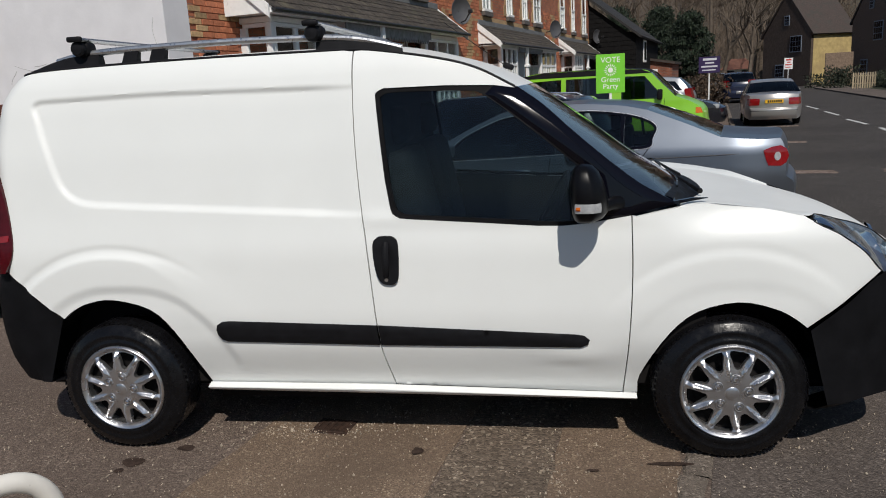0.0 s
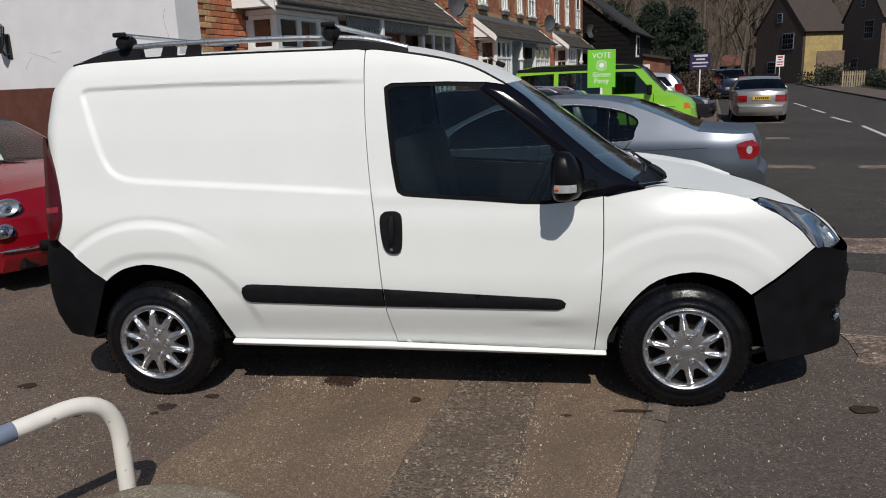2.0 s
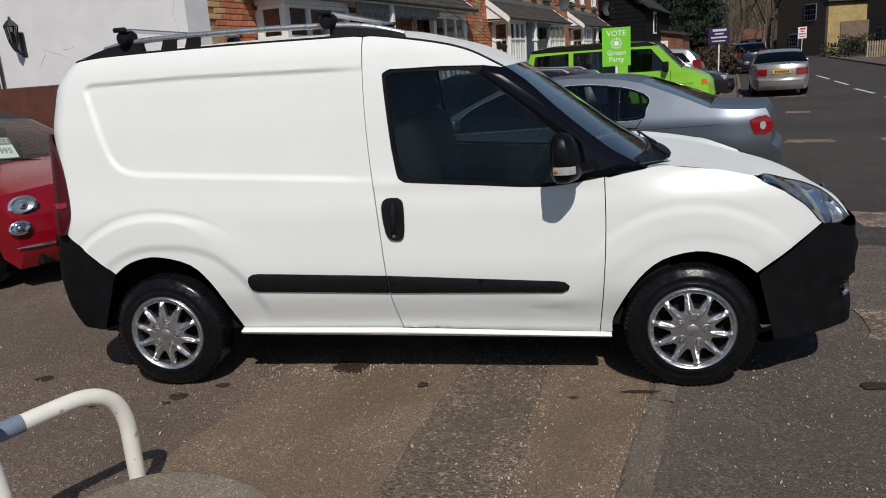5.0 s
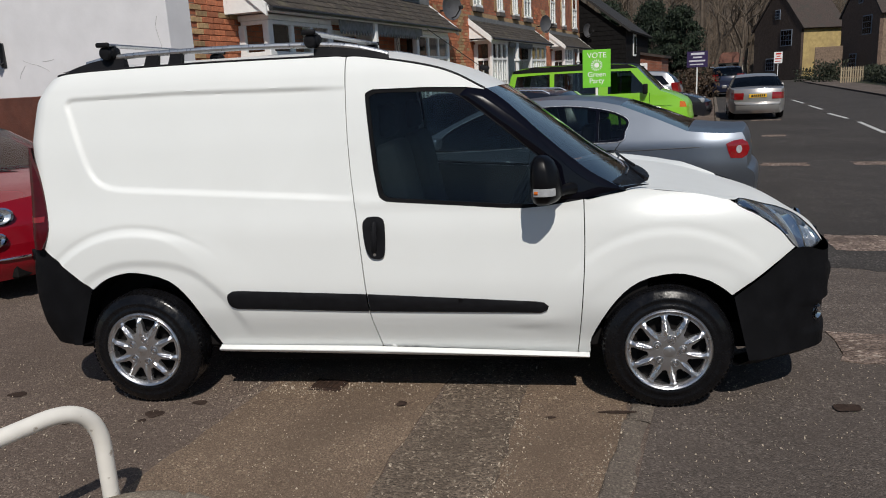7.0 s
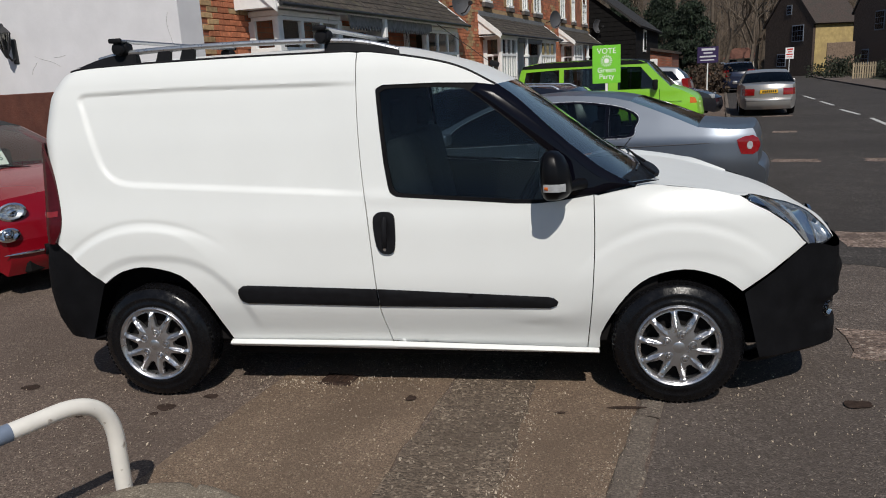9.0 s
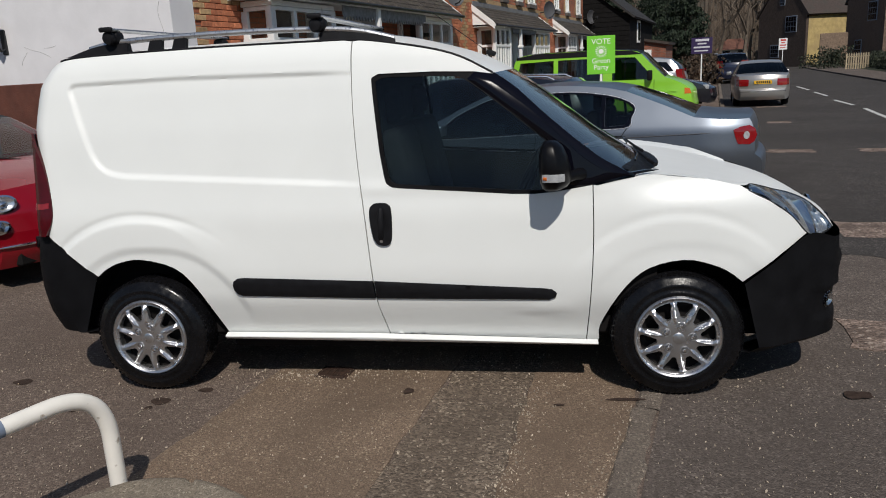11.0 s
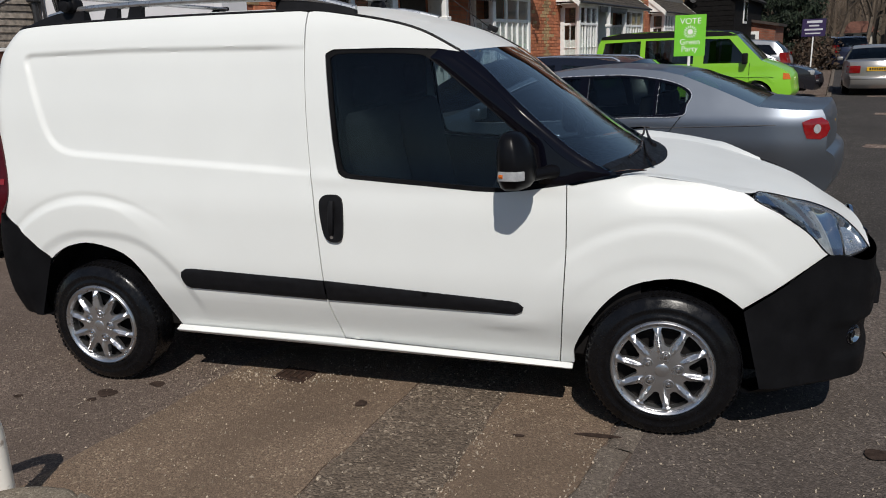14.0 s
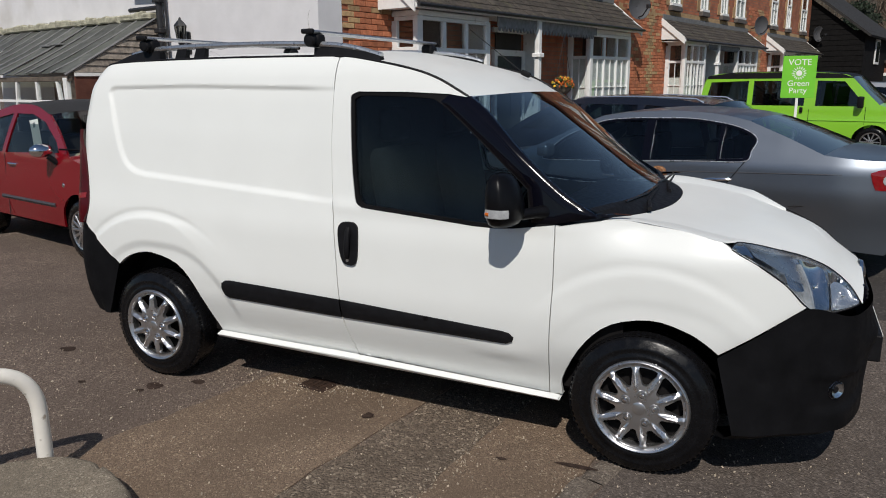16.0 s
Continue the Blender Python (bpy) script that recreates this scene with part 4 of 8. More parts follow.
def van_wheel(m):
    """Axle along y, outer face towards -y."""
    holder = thing("wheel", m)
    holder.parent = van
    tp = [(0.185, 0.02), (0.205, 0.004), (0.218, -0.002), (0.232, -0.002), (0.236, 0.003), (0.256, 0.001), (0.262, -0.001), (0.268, 0.004), (0.292, 0.012), (0.305, 0.024), (0.313, 0.040), (0.316, 0.060), (0.316, 0.150), (0.311, 0.175), (0.295, 0.192), (0.25, 0.2), (0.19, 0.19)]
    tyre = part("tyre", lathe(tp, 64), RUBBER, holder, "black rubber tyre", smooth=True, angle=60)
    bm = bmesh.new()
    for i in range(72):
        a = 2 * math.pi * i / 72
        for y0, y1, off in ((0.025, 0.062, 0.0), (0.068, 0.100, 0.5), (0.106, 0.140, 0.0)):
            add_box(bm, (-0.0085, y0, 0.0), (0.0085, y1, 0.004), 0, 1, Matrix.Rotation(a + off * 2 * math.pi / 72, 4, "Y") @ Matrix.Translation((0, 0, 0.3125 if y0 > 0.03 else 0.3096)))
    part("tread", bm, RUBBER, tyre)
    rim = part("rim", lathe([(0.212, 0.012), (0.210, -0.004), (0.203, -0.010), (0.194, -0.006), (0.188, 0.012), (0.184, 0.05)], 72), SILVER_TRIM, holder, "silver wheel trim", smooth=True, angle=60)
    part("brake", lathe([(0.001, 0.06), (0.15, 0.06), (0.184, 0.05)], 40), DARK, holder)
    # trim face pierced by ten rounded slots
    def slot(k):
        c = 2 * math.pi * k / 10
        ro, ri, hs = 0.180, (0.113 if k % 2 else 0.120), 0.0125
        pts = []
        ao = math.pi / 10 - math.asin(hs / ro) - 0.03
        for i in range(7):
            pts.append((ro, -ao + 2 * ao * i / 6))
        wi = ri * math.sin(math.pi / 10) - 0.0205
        out = [(r * math.cos(a), r * math.sin(a)) for r, a in pts]
        ra = 0.168
        out = [(ra * math.cos(-ao - 0.025), ra * math.sin(-ao - 0.025))] + out + [(ra * math.cos(ao + 0.025), ra * math.sin(ao + 0.025))]
        for i in range(9):
            a = math.pi / 2 - math.pi * i / 8
            out.append((ri - wi * math.cos(a) * 0.9, wi * math.sin(a)))
        return [(x * math.cos(c) - y * math.sin(c), x * math.sin(c) + y * math.cos(c)) for x, y in out]

    def face(u, v):
        r = math.hypot(u, v)
        a = (math.atan2(v, u) / (2 * math.pi) * 10) % 1.0
        ridge = max(0.0, 1 - abs(a - 0.5) / 0.15) * sstep(0.070, 0.115, r)
        return (u, -0.014 + 0.010 * sstep(0.05, 0.16, r) - 0.016 * ridge * (1 - 0.5 * sstep(0.15, 0.185, r)) + 0.010 * sstep(0.160, 0.185, r), v)

    ring = [(0.190 * math.cos(2 * math.pi * i / 80), 0.190 * math.sin(2 * math.pi * i / 80)) for i in range(80)]
    if "face" not in TRIM:
        first = part("trim_face", panel(ring, face, 0.0040, holes=[slot(k) for k in range(10)], lip=Vector((0, 0.022, 0))), SILVER_TRIM, rim, smooth=True, angle=50)
        TRIM["face"] = first.data
    else:
        new("trim_face", TRIM["face"]).parent = rim
    part("cap", lathe([(0.001, -0.021), (0.022, -0.020), (0.028, -0.017), (0.030, -0.010)], 32), SILVER_TRIM, rim, "round centre cap", smooth=True)
    for k in range(5):
        part("bolt", lathe([(0.001, -0.027), (0.007, -0.026), (0.011, -0.020), (0.013, -0.008)], 16), CHROME, rim, smooth=True, m=Matrix.Rotation(-2 * math.pi * 2 * k / 10, 4, "Y") @ Matrix.Translation((0.066, 0, 0)))
        part("bolt_well", lathe([(0.017, -0.0155), (0.0195, -0.019), (0.022, -0.0145)], 20), SILVER_TRIM, rim, smooth=True, m=Matrix.Rotation(-2 * math.pi * 2 * k / 10, 4, "Y") @ Matrix.Translation((0.066, 0, 0)))
    return holder


for x, z in ((0.0, 0.316), (2.755, 0.316)):
    van_wheel(Matrix.Translation((x, 0.0, z)) @ Matrix.Rotation(-0.14 if x > 1 else -0.05, 4, "Y"))
    van_wheel(Matrix.Translation((x, 2 * MID, z)) @ Matrix.Rotation(math.pi, 4, "Z"))

# ---- ground ----
ASPHALT = aggregate("worn forecourt asphalt", (0.172, 0.128, 0.103), (0.235, 0.180, 0.146), (0.40, 0.33, 0.26), 0.0075, 0.004, patch_scale=0.7, dark=0.55)
ROAD = aggregate("road asphalt", (0.138, 0.112, 0.096), (0.20, 0.164, 0.141), (0.33, 0.28, 0.24), 0.0078, 0.005, patch_scale=0.45, dark=0.45)
CONCRETE = aggregate("stained brown concrete", (0.230, 0.163, 0.115), (0.275, 0.198, 0.140), (0.46, 0.37, 0.26), 0.006, 0.003, patch_scale=1.3, dark=0.62)
ROUGH = aggregate("patched stony tarmac", (0.172, 0.131, 0.099), (0.258, 0.200, 0.150), (0.50, 0.41, 0.31), 0.0110, 0.0075, patch_scale=1.6, dark=0.5)
KERB = aggregate("worn kerb stone", (0.195, 0.160, 0.130), (0.23, 0.19, 0.155), (0.36, 0.31, 0.25), 0.007, 0.004, patch_scale=4, dark=0.6)
CHIPS = aggregate("worn pinkish chippings", (0.20, 0.145, 0.118), (0.40, 0.305, 0.25), (0.62, 0.52, 0.43), 0.019, 0.010, patch_scale=5, dark=0.8)
RUST = material("rusty iron", (0.055, 0.030, 0.020), 0.75, metal=0.3, vary=0.5, scale=40, bump=0.002, bump_scale=200)
LINE = material("worn white road paint", (0.52, 0.52, 0.50), 0.8, vary=0.25, scale=12, second=(0.12, 0.11, 0.10), second_at=(0.55, 0.75), second_scale=6)
STAIN = material("dark oil stain", (0.050, 0.034, 0.027), 0.95, vary=0.4, scale=40, bump=0.003, bump_scale=140, spec=0.1)

bm = bmesh.new()
ring = [0, 6, 14, 30, 60, 120, 300, 900]
rows = []
for r in ring[1:]:
    rows.append([(r * math.cos(a), r * math.sin(a) + 3, 0.0) for a in [2 * math.pi * i / 48 for i in range(48)]])
vs = add_grid(bm, rows, True)
bm.faces.new(vs[0])
bmesh.ops.recalc_face_normals(bm, faces=bm.faces)
bm.normal_update()
if sum(f.normal.z for f in bm.faces) < 0:
    bmesh.ops.reverse_faces(bm, faces=bm.faces)
whole("ground", bm, ASPHALT, "dark brown worn asphalt forecourt", "ground", "structure")


def slab(name, pts, z, mat, label, category="pavement", rough=0.0, seed=1):
    """A thin slab with slightly ragged edges, over corner points (n, s)."""
    rng = random.Random(seed)
    out = []
    for p in densify(pts, 0.12 if rough else 2.0):
        q = street(p[0] + rng.uniform(-rough, rough), p[1] + rng.uniform(-rough, rough))
        out.append((q.x, q.y))
    bm = bmesh.new()
    top = [bm.verts.new((x, y, z)) for x, y in out]
    bot = [bm.verts.new((x, y, -0.06)) for x, y in out]
    bm.faces.new(top)
    for i in range(len(out)):
        j = (i + 1) % len(out)
        bm.faces.new((top[i], bot[i], bot[j], top[j]))
    bmesh.ops.recalc_face_normals(bm, faces=bm.faces)
    bm.normal_update()
    if sum(f.normal.z * f.calc_area() for f in bm.faces) < 0:
        bmesh.ops.reverse_faces(bm, faces=bm.faces)
    bmesh.ops.triangulate(bm, faces=[f for f in bm.faces if len(f.verts) > 4])
    return whole(name, bm, mat, label, category, "structure")


# carriageway: straight beside the forecourt, then easing to the left
slab("road", [(2.62, -40), (2.62, 20), (1.9, 48), (0.6, 120), (8.5, 120), (8.3, 62), (9.2, 30), (9.6, 5), (9.6, -40)], 0.004, ROAD, "grey tarmac road with faded markings", "road")
# far stretch has darker asphalt to offset its brightness at grazing angles
DARK_ROAD = aggregate("smooth dark road asphalt", (0.060, 0.053, 0.049), (0.088, 0.079, 0.073), (0.20, 0.18, 0.16), 0.009, 0.003, patch_scale=0.4, dark=0.5)
slab("road", [(2.62, 3.7), (2.62, 20), (1.9, 48), (0.6, 120), (8.5, 120), (8.3, 62), (9.2, 30), (9.6, 5), (9.6, 3.2)], 0.0075, DARK_ROAD, "darker smooth stretch of the road, toned for grazing light", "road", rough=0.03, seed=8)
TRENCH_L, TRENCH_R = [(1.80, -6), (1.60, -0.9), (1.53, 0.0), (1.50, 0.6), (1.36, 3.4)], [(2.38, -6), (2.14, -0.9), (2.03, 0.0), (1.96, 0.6), (1.75, 3.4)]
slab("pavement", [(0.52, -6), (0.53, 3.4)] + TRENCH_L[::-1], 0.006, CONCRETE, "stained brown concrete pavement crossing", rough=0.014, seed=2)
slab("pavement", TRENCH_L + TRENCH_R[::-1], 0.004, ROUGH, "stony tarmac trench patch across the pavement", rough=0.026, seed=3)
slab("pavement", TRENCH_R + [(2.49, 3.4), (2.49, -6)], 0.007, CONCRETE, "stained brown concrete pavement crossing", rough=0.012, seed=4)
rng = random.Random(5)
s0 = -6.0
while s0 < 46:
    L = 0.92
    bend_n = 0.0 if s0 < 20 else -0.026 * (s0 - 20)
    top = 0.010 if s0 < 5 else 0.05
    rows = []
    for i in range(13):
        y = -L / 2 + 0.006 + (L - 0.012) * i / 12
        wa, wb, dz = 0.062 + rng.uniform(-0.016, 0.010), 0.062 + rng.uniform(-0.016, 0.010), rng.uniform(-0.004, 0.002)
        rows.append([(-wa, y, -0.1), (-wa, y, top - 0.008 + dz), (-wa + 0.014, y, top + dz), (rng.uniform(-0.02, 0.02), y, top + 0.003 + dz), (wb - 0.014, y, top + dz), (wb, y, top - 0.008 + dz), (wb, y, -0.1)])
    bm = loft(rows)
    bmesh.ops.recalc_face_normals(bm, faces=bm.faces)
    whole("kerb", bm, KERB, "worn flush stone kerb", "kerb", "structure", m=street_pose(2.555 + bend_n + rng.uniform(-0.006, 0.006), s0 + L / 2, rng.uniform(-0.003, 0.003)), group="kerb stones")
    s0 += L
# worn cross strips on the carriageway
for n0, n1, s_, w in ((3.42, 4.14, 10.6, 0.40), (3.6, 4.1, 16.1, 0.45), (4.8, 5.4, 10.65, 0.42), (3.82, 4.9, 4.62, 0.62), (3.55, 4.6, 1.74, 0.52), (3.5, 4.3, 21.5, 0.4)):
    slab("road_patch", [(n0, s_ - w / 2), (n0, s_ + w / 2), (n1, s_ + w / 2), (n1, s_ - w / 2)], 0.010, CHIPS, "pale worn strip of chippings in the road", "road patch", 0.03, int(s_ * 10))
# broken centre line
for x0, y0, x1, y1 in ((9.64, 14.4, 10.42, 17.93), (10.65, 19.34, 11.02, 21.89), (11.57, 24.12, 12.06, 26.97), (12.43, 28.81, 13.0, 32.17), (13.5, 35.5, 14.1, 39.0), (8.3, 6.5, 9.0, 10.2)):
    a, b_ = Vector((x0, y0, 0)), Vector((x1, y1, 0))
    d = (b_ - a).normalized()
    q = Vector((d.y, -d.x, 0)) * 0.055
    bm = bmesh.new()
    add_grid(bm, [[a + (b_ - a) * i / 8 - q + Vector((0, 0, 0.009)), a + (b_ - a) * i / 8 + q + Vector((0, 0, 0.009))] for i in range(9)], flip=True)
    bmesh.ops.recalc_face_normals(bm, faces=bm.faces)
    whole("road_marking", bm, LINE, "worn white centre line dash", "road marking", "structure", group="centre line dashes")
# far pavement and its kerb
slab("pavement", [(9.6, -40), (9.6, 5), (9.2, 30), (8.3, 62), (8.5, 120), (11.2, 120), (10.6, 62), (11.2, 30), (11.6, 5), (11.6, -40)], 0.09, ROAD, "raised pavement beyond the road", "pavement")
slab("verge", [(11.6, -40), (11.6, 5), (11.2, 30), (10.6, 62), (11.2, 120), (60, 120), (60, -40)], 0.10, material("dry grass verge", (0.035, 0.04, 0.018), 0.95, vary=0.4, scale=12, bump=0.03, bump_scale=30), "dry grass verge", "verge")

# oil stains, drain cover, twigs of grit
def blot(x, y, rx, ry, seed, z=0.003):
    rng = random.Random(seed)
    k = [rng.uniform(0.75, 1.15) for _ in range(9)]
    bm = bmesh.new()
    vs = []
    for i in range(36):
        a = 2 * math.pi * i / 36
        u = i / 4
        f = k[int(u) % 9] * (1 - u % 1) + k[(int(u) + 1) % 9] * (u % 1)
        vs.append(bm.verts.new((x + rx * f * math.cos(a), y + ry * f * math.sin(a), z)))
    bm.faces.new(vs)
    bmesh.ops.recalc_face_normals(bm, faces=bm.faces)
    for f in bm.faces:
        if f.normal.z < 0:
            f.normal_flip()
    return whole("oil_stain", bm, STAIN, "dark oil stain on the ground", "stain", "structure", group="oil stains")


for i, (x, y, rx, ry) in enumerate(((0.08, -0.125, 0.062, 0.045), (0.055, -0.20, 0.025, 0.02), (0.27, 0.02, 0.04, 0.03), (2.50, -0.05, 0.10, 0.016), (-0.35, -0.25, 0.03, 0.02), (3.60, 0.03, 0.075, 0.045), (1.40, 0.02, 0.03, 0.035), (2.18, -0.12, 0.025, 0.012), (-0.9, 0.1, 0.06, 0.04))):
    blot(x, y, rx, ry, i + 3, 0.003 if x < 0.4 else 0.012)
drain = thing("drain_cover", Matrix.Translation((0.932, 0.262, 0.0)) @ Matrix.Rotation(-0.16, 4, "Z"), "rusty iron drain cover set in the concrete", "drain cover")
part("frame", box((-0.098, -0.080, -0.03), (0.098, 0.080, 0.010), 0.004, 1), RUST, drain)
part("lid", box((-0.082, -0.064, 0.0), (0.082, 0.064, 0.014), 0.003, 1), RUST, drain)
for k in range(5):
    part("rib", box((-0.07 + k * 0.034, -0.052, 0.013), (-0.062 + k * 0.034, 0.052, 0.018)), RUST, drain)

bm = bmesh.new()
rng = random.Random(11)
for i in range(5200):
    x, y = rng.uniform(-2.6, 4.6), rng.uniform(-1.9, 0.6)
    r = rng.uniform(0.0016, 0.0046) * (1.7 if rng.random() < 0.08 else 1)
    m = Matrix.Translation((x, y, 0.008)) @ Euler((rng.uniform(0, 6), rng.uniform(0, 6), rng.uniform(0, 6))).to_matrix().to_4x4() @ Matrix.Diagonal((r * rng.uniform(1, 1.8), r, r * 0.6, 1))
    vs = [bm.verts.new(m @ Vector(p)) for p in ((1, 0, 0), (-1, 0, 0), (0, 1, 0), (0, -1, 0), (0, 0, 1), (0, 0, -1))]
    for q in ((0, 2, 4), (2, 1, 4), (1, 3, 4), (3, 0, 4), (2, 0, 5), (1, 2, 5), (3, 1, 5), (0, 3, 5)):
        bm.faces.new([vs[j] for j in q])
clusters = [(1.0, 0.24, 0.22, 0.05, 200), (0.72, 0.20, 0.16, 0.06, 160)] + [(street(2.03 - 0.118 * k * 0.12, k * 0.12).x, street(2.03 - 0.118 * k * 0.12, k * 0.12).y, 0.045, 0.06, 26 + 5 * max(0, -k)) for k in range(-9, 5)] + \
    [(street(2.485, k * 0.15).x, street(2.485, k * 0.15).y, 0.02, 0.08, 16) for k in range(-8, 4)]
for x0, y0, rx, ry, cnt in clusters:
    for i in range(cnt):
        r = rng.uniform(0.002, 0.0058)
        m = Matrix.Translation((rng.gauss(x0, rx), rng.gauss(y0, ry), 0.009)) @ Euler((rng.uniform(0, 6), rng.uniform(0, 6), rng.uniform(0, 6))).to_matrix().to_4x4() @ Matrix.Diagonal((r * rng.uniform(1, 1.8), r, r * 0.6, 1))
        vs = [bm.verts.new(m @ Vector(p)) for p in ((1, 0, 0), (-1, 0, 0), (0, 1, 0), (0, -1, 0), (0, 0, 1), (0, 0, -1))]
        for q in ((0, 2, 4), (2, 1, 4), (1, 3, 4), (3, 0, 4), (2, 0, 5), (1, 2, 5), (3, 1, 5), (0, 3, 5)):
            bm.faces.new([vs[j] for j in q])
whole("grit", bm, material("pale grit", (0.36, 0.30, 0.23), 0.9, vary=0.3, scale=50, island_random=0.55), "loose pale grit scattered on the ground", "grit", "stuff")

# ---- hoop barrier and its footing ----
TUBE_WHITE = material("chipped white tube paint", (0.72, 0.69, 0.63), 0.4, vary=0.05, scale=14, second=(0.35, 0.30, 0.25), second_at=(0.64, 0.72), second_scale=22, bump=0.0006, bump_scale=90)
TUBE_BLUE = material("grey blue tape", (0.16, 0.20, 0.27), 0.5, vary=0.1, scale=20)
hoop = thing("hoop_barrier", Matrix.Translation((0.43, -1.07, 0.0)), "white painted steel hoop barrier with a grey band", "barrier")
line = bend([(0.0, 0, 0.05), (0.0, 0.0, 0.522), (-0.31, -0.558, 0.497), (-0.315, -0.57, 0.0)], 0.215, 14)
part("tube", tube(line, 0.0325, 20), TUBE_WHITE, hoop, smooth=True)
a, b_ = Vector((-0.18, -0.324, 0.5075)), Vector((-0.235, -0.423, 0.503))
part("band", tube([a, b_], 0.0337, 20), TUBE_BLUE, hoop, "grey blue band", smooth=True)
# broad worn block with a rounded rim, broken by one crack
rim = spline([(0.20, -1.36), (0.26, -1.22), (0.36, -1.12), (0.46, -1.035), (0.58, -0.990), (0.72, -1.000), (0.90, -1.055), (1.04, -1.13), (1.13, -1.26), (1.12, -1.52), (0.92, -1.72), (0.42, -1.74), (0.24, -1.58), (0.20, -1.36)], 81)[:-1]
rows = []
for t in (0.0, 0.03, 0.06, 0.10, 0.15, 0.22, 0.3, 0.4, 0.5, 0.6, 0.7, 0.8, 0.9, 0.98):
    row = []
    for x, y in rim:
        x, y = 0.66 + (x - 0.66) * (1 - t), -1.36 + (y + 1.36) * (1 - t)
        z = 0.118 * (1 - (1 - min(1, t / 0.15)) ** 2.5) + 0.010 * noise.noise(Vector((x * 6, y * 6, 3))) + 0.003 * noise.noise(Vector((x * 23, y * 23, 5))) - 0.02 * (t == 0)
        z -= 0.025 * math.exp(-((x - 0.72 + 0.5 * (y + 1.04)) / 0.012) ** 2) * (t > 0) * sstep(-1.5, -1.3, y)
        row.append((x - 0.63, y + 1.275, z))
    rows.append(row)
bm = loft(rows, close_v=True)
bm.faces.new([v for v in bm.verts if (v.co.xy - Vector((0.03, -0.085))).length < 0.0001] or list(bm.verts)[-80:])
bmesh.ops.recalc_face_normals(bm, faces=bm.faces)
FOOT_MAT = aggregate("old stony concrete", (0.265, 0.222, 0.170), (0.285, 0.240, 0.186), (0.42, 0.37, 0.29), 0.0055, 0.0015, patch_scale=4, dark=0.5)
whole("concrete_footing", bm, FOOT_MAT, "rough old concrete footing round the barrier post", "footing", smooth=True, m=Matrix.Translation((0.63, -1.275, 0.0)), angle=80)
bollard = thing("bollard", Matrix.Translation((0.337, -1.60, 0.0)), "white painted steel bollard beside the hoop barrier", "bollard")
part("tube", tube([(0, 0, 0), (-0.075, 0.0, 0.62), (-0.078, 0.0, 0.645), (-0.079, 0, 0.655)], [0.034, 0.034, 0.026, 0.006], 20), TUBE_WHITE, bollard, smooth=True, angle=60)
post = thing("wooden_post", Matrix.Translation((2.39, 2.55, 0.0)), "brown round-topped wooden post between the parked cars", "post")
part("shaft", lathe([(0.001, 0.0), (0.055, 0.0), (0.055, 0.95), (0.060, 0.965), (0.064, 0.99), (0.063, 1.02), (0.052, 1.050), (0.030, 1.068), (0.001, 1.074)], 28, "z"), material("orange brown timber", (0.20, 0.085, 0.035), 0.9, vary=0.5, scale=45, bump=0.008, bump_scale=110, second=(0.42, 0.22, 0.10), second_at=(0.5, 0.62), second_scale=70), post, smooth=True)

# ---- parked cars ----
def paint(name, color, rough=0.25, metal=0.0, coat=0.6):
    return material(name, color, rough, metal=metal, coat=coat, vary=0.008, scale=2, rough_vary=0.02)


INTERIOR = material("dark car interior", (0.018, 0.018, 0.02), 0.9, vary=0.3, scale=15, spec=0.2)


def car_wheel(parent, m, r, w, spokes=10, rim_mat=None):
    holder = new("wheel")
    holder.parent, holder.matrix_basis = parent, m
    part("tyre", lathe([(r * 0.62, 0.02), (r * 0.7, 0.0), (r * 0.93, 0.006), (r, 0.045), (r, w - 0.04), (r * 0.9, w), (r * 0.6, w)], 40), RUBBER, holder, smooth=True, angle=60)
    rim = part("rim", lathe([(r * 0.67, 0.01), (r * 0.64, -0.004), (r * 0.60, 0.0), (r * 0.58, 0.04)], 40), rim_mat or SILVER_TRIM, holder, "silver alloy rim", smooth=True, angle=60)
    part("brake", lathe([(0.001, 0.06), (r * 0.5, 0.06), (r * 0.58, 0.04)], 24), DARK, holder)
    part("hub", lathe([(0.001, -0.004), (r * 0.14, 0.0), (r * 0.18, 0.03)], 20), rim_mat or SILVER_TRIM, rim, smooth=True)
    for k in range(spokes):
        part("spoke", box((r * 0.12, 0.003, -0.014), (r * 0.62, 0.025, 0.014), 0.006, 1), rim_mat or SILVER_TRIM, rim, m=Matrix.Rotation(2 * math.pi * k / spokes, 4, "Y"))
    return holder


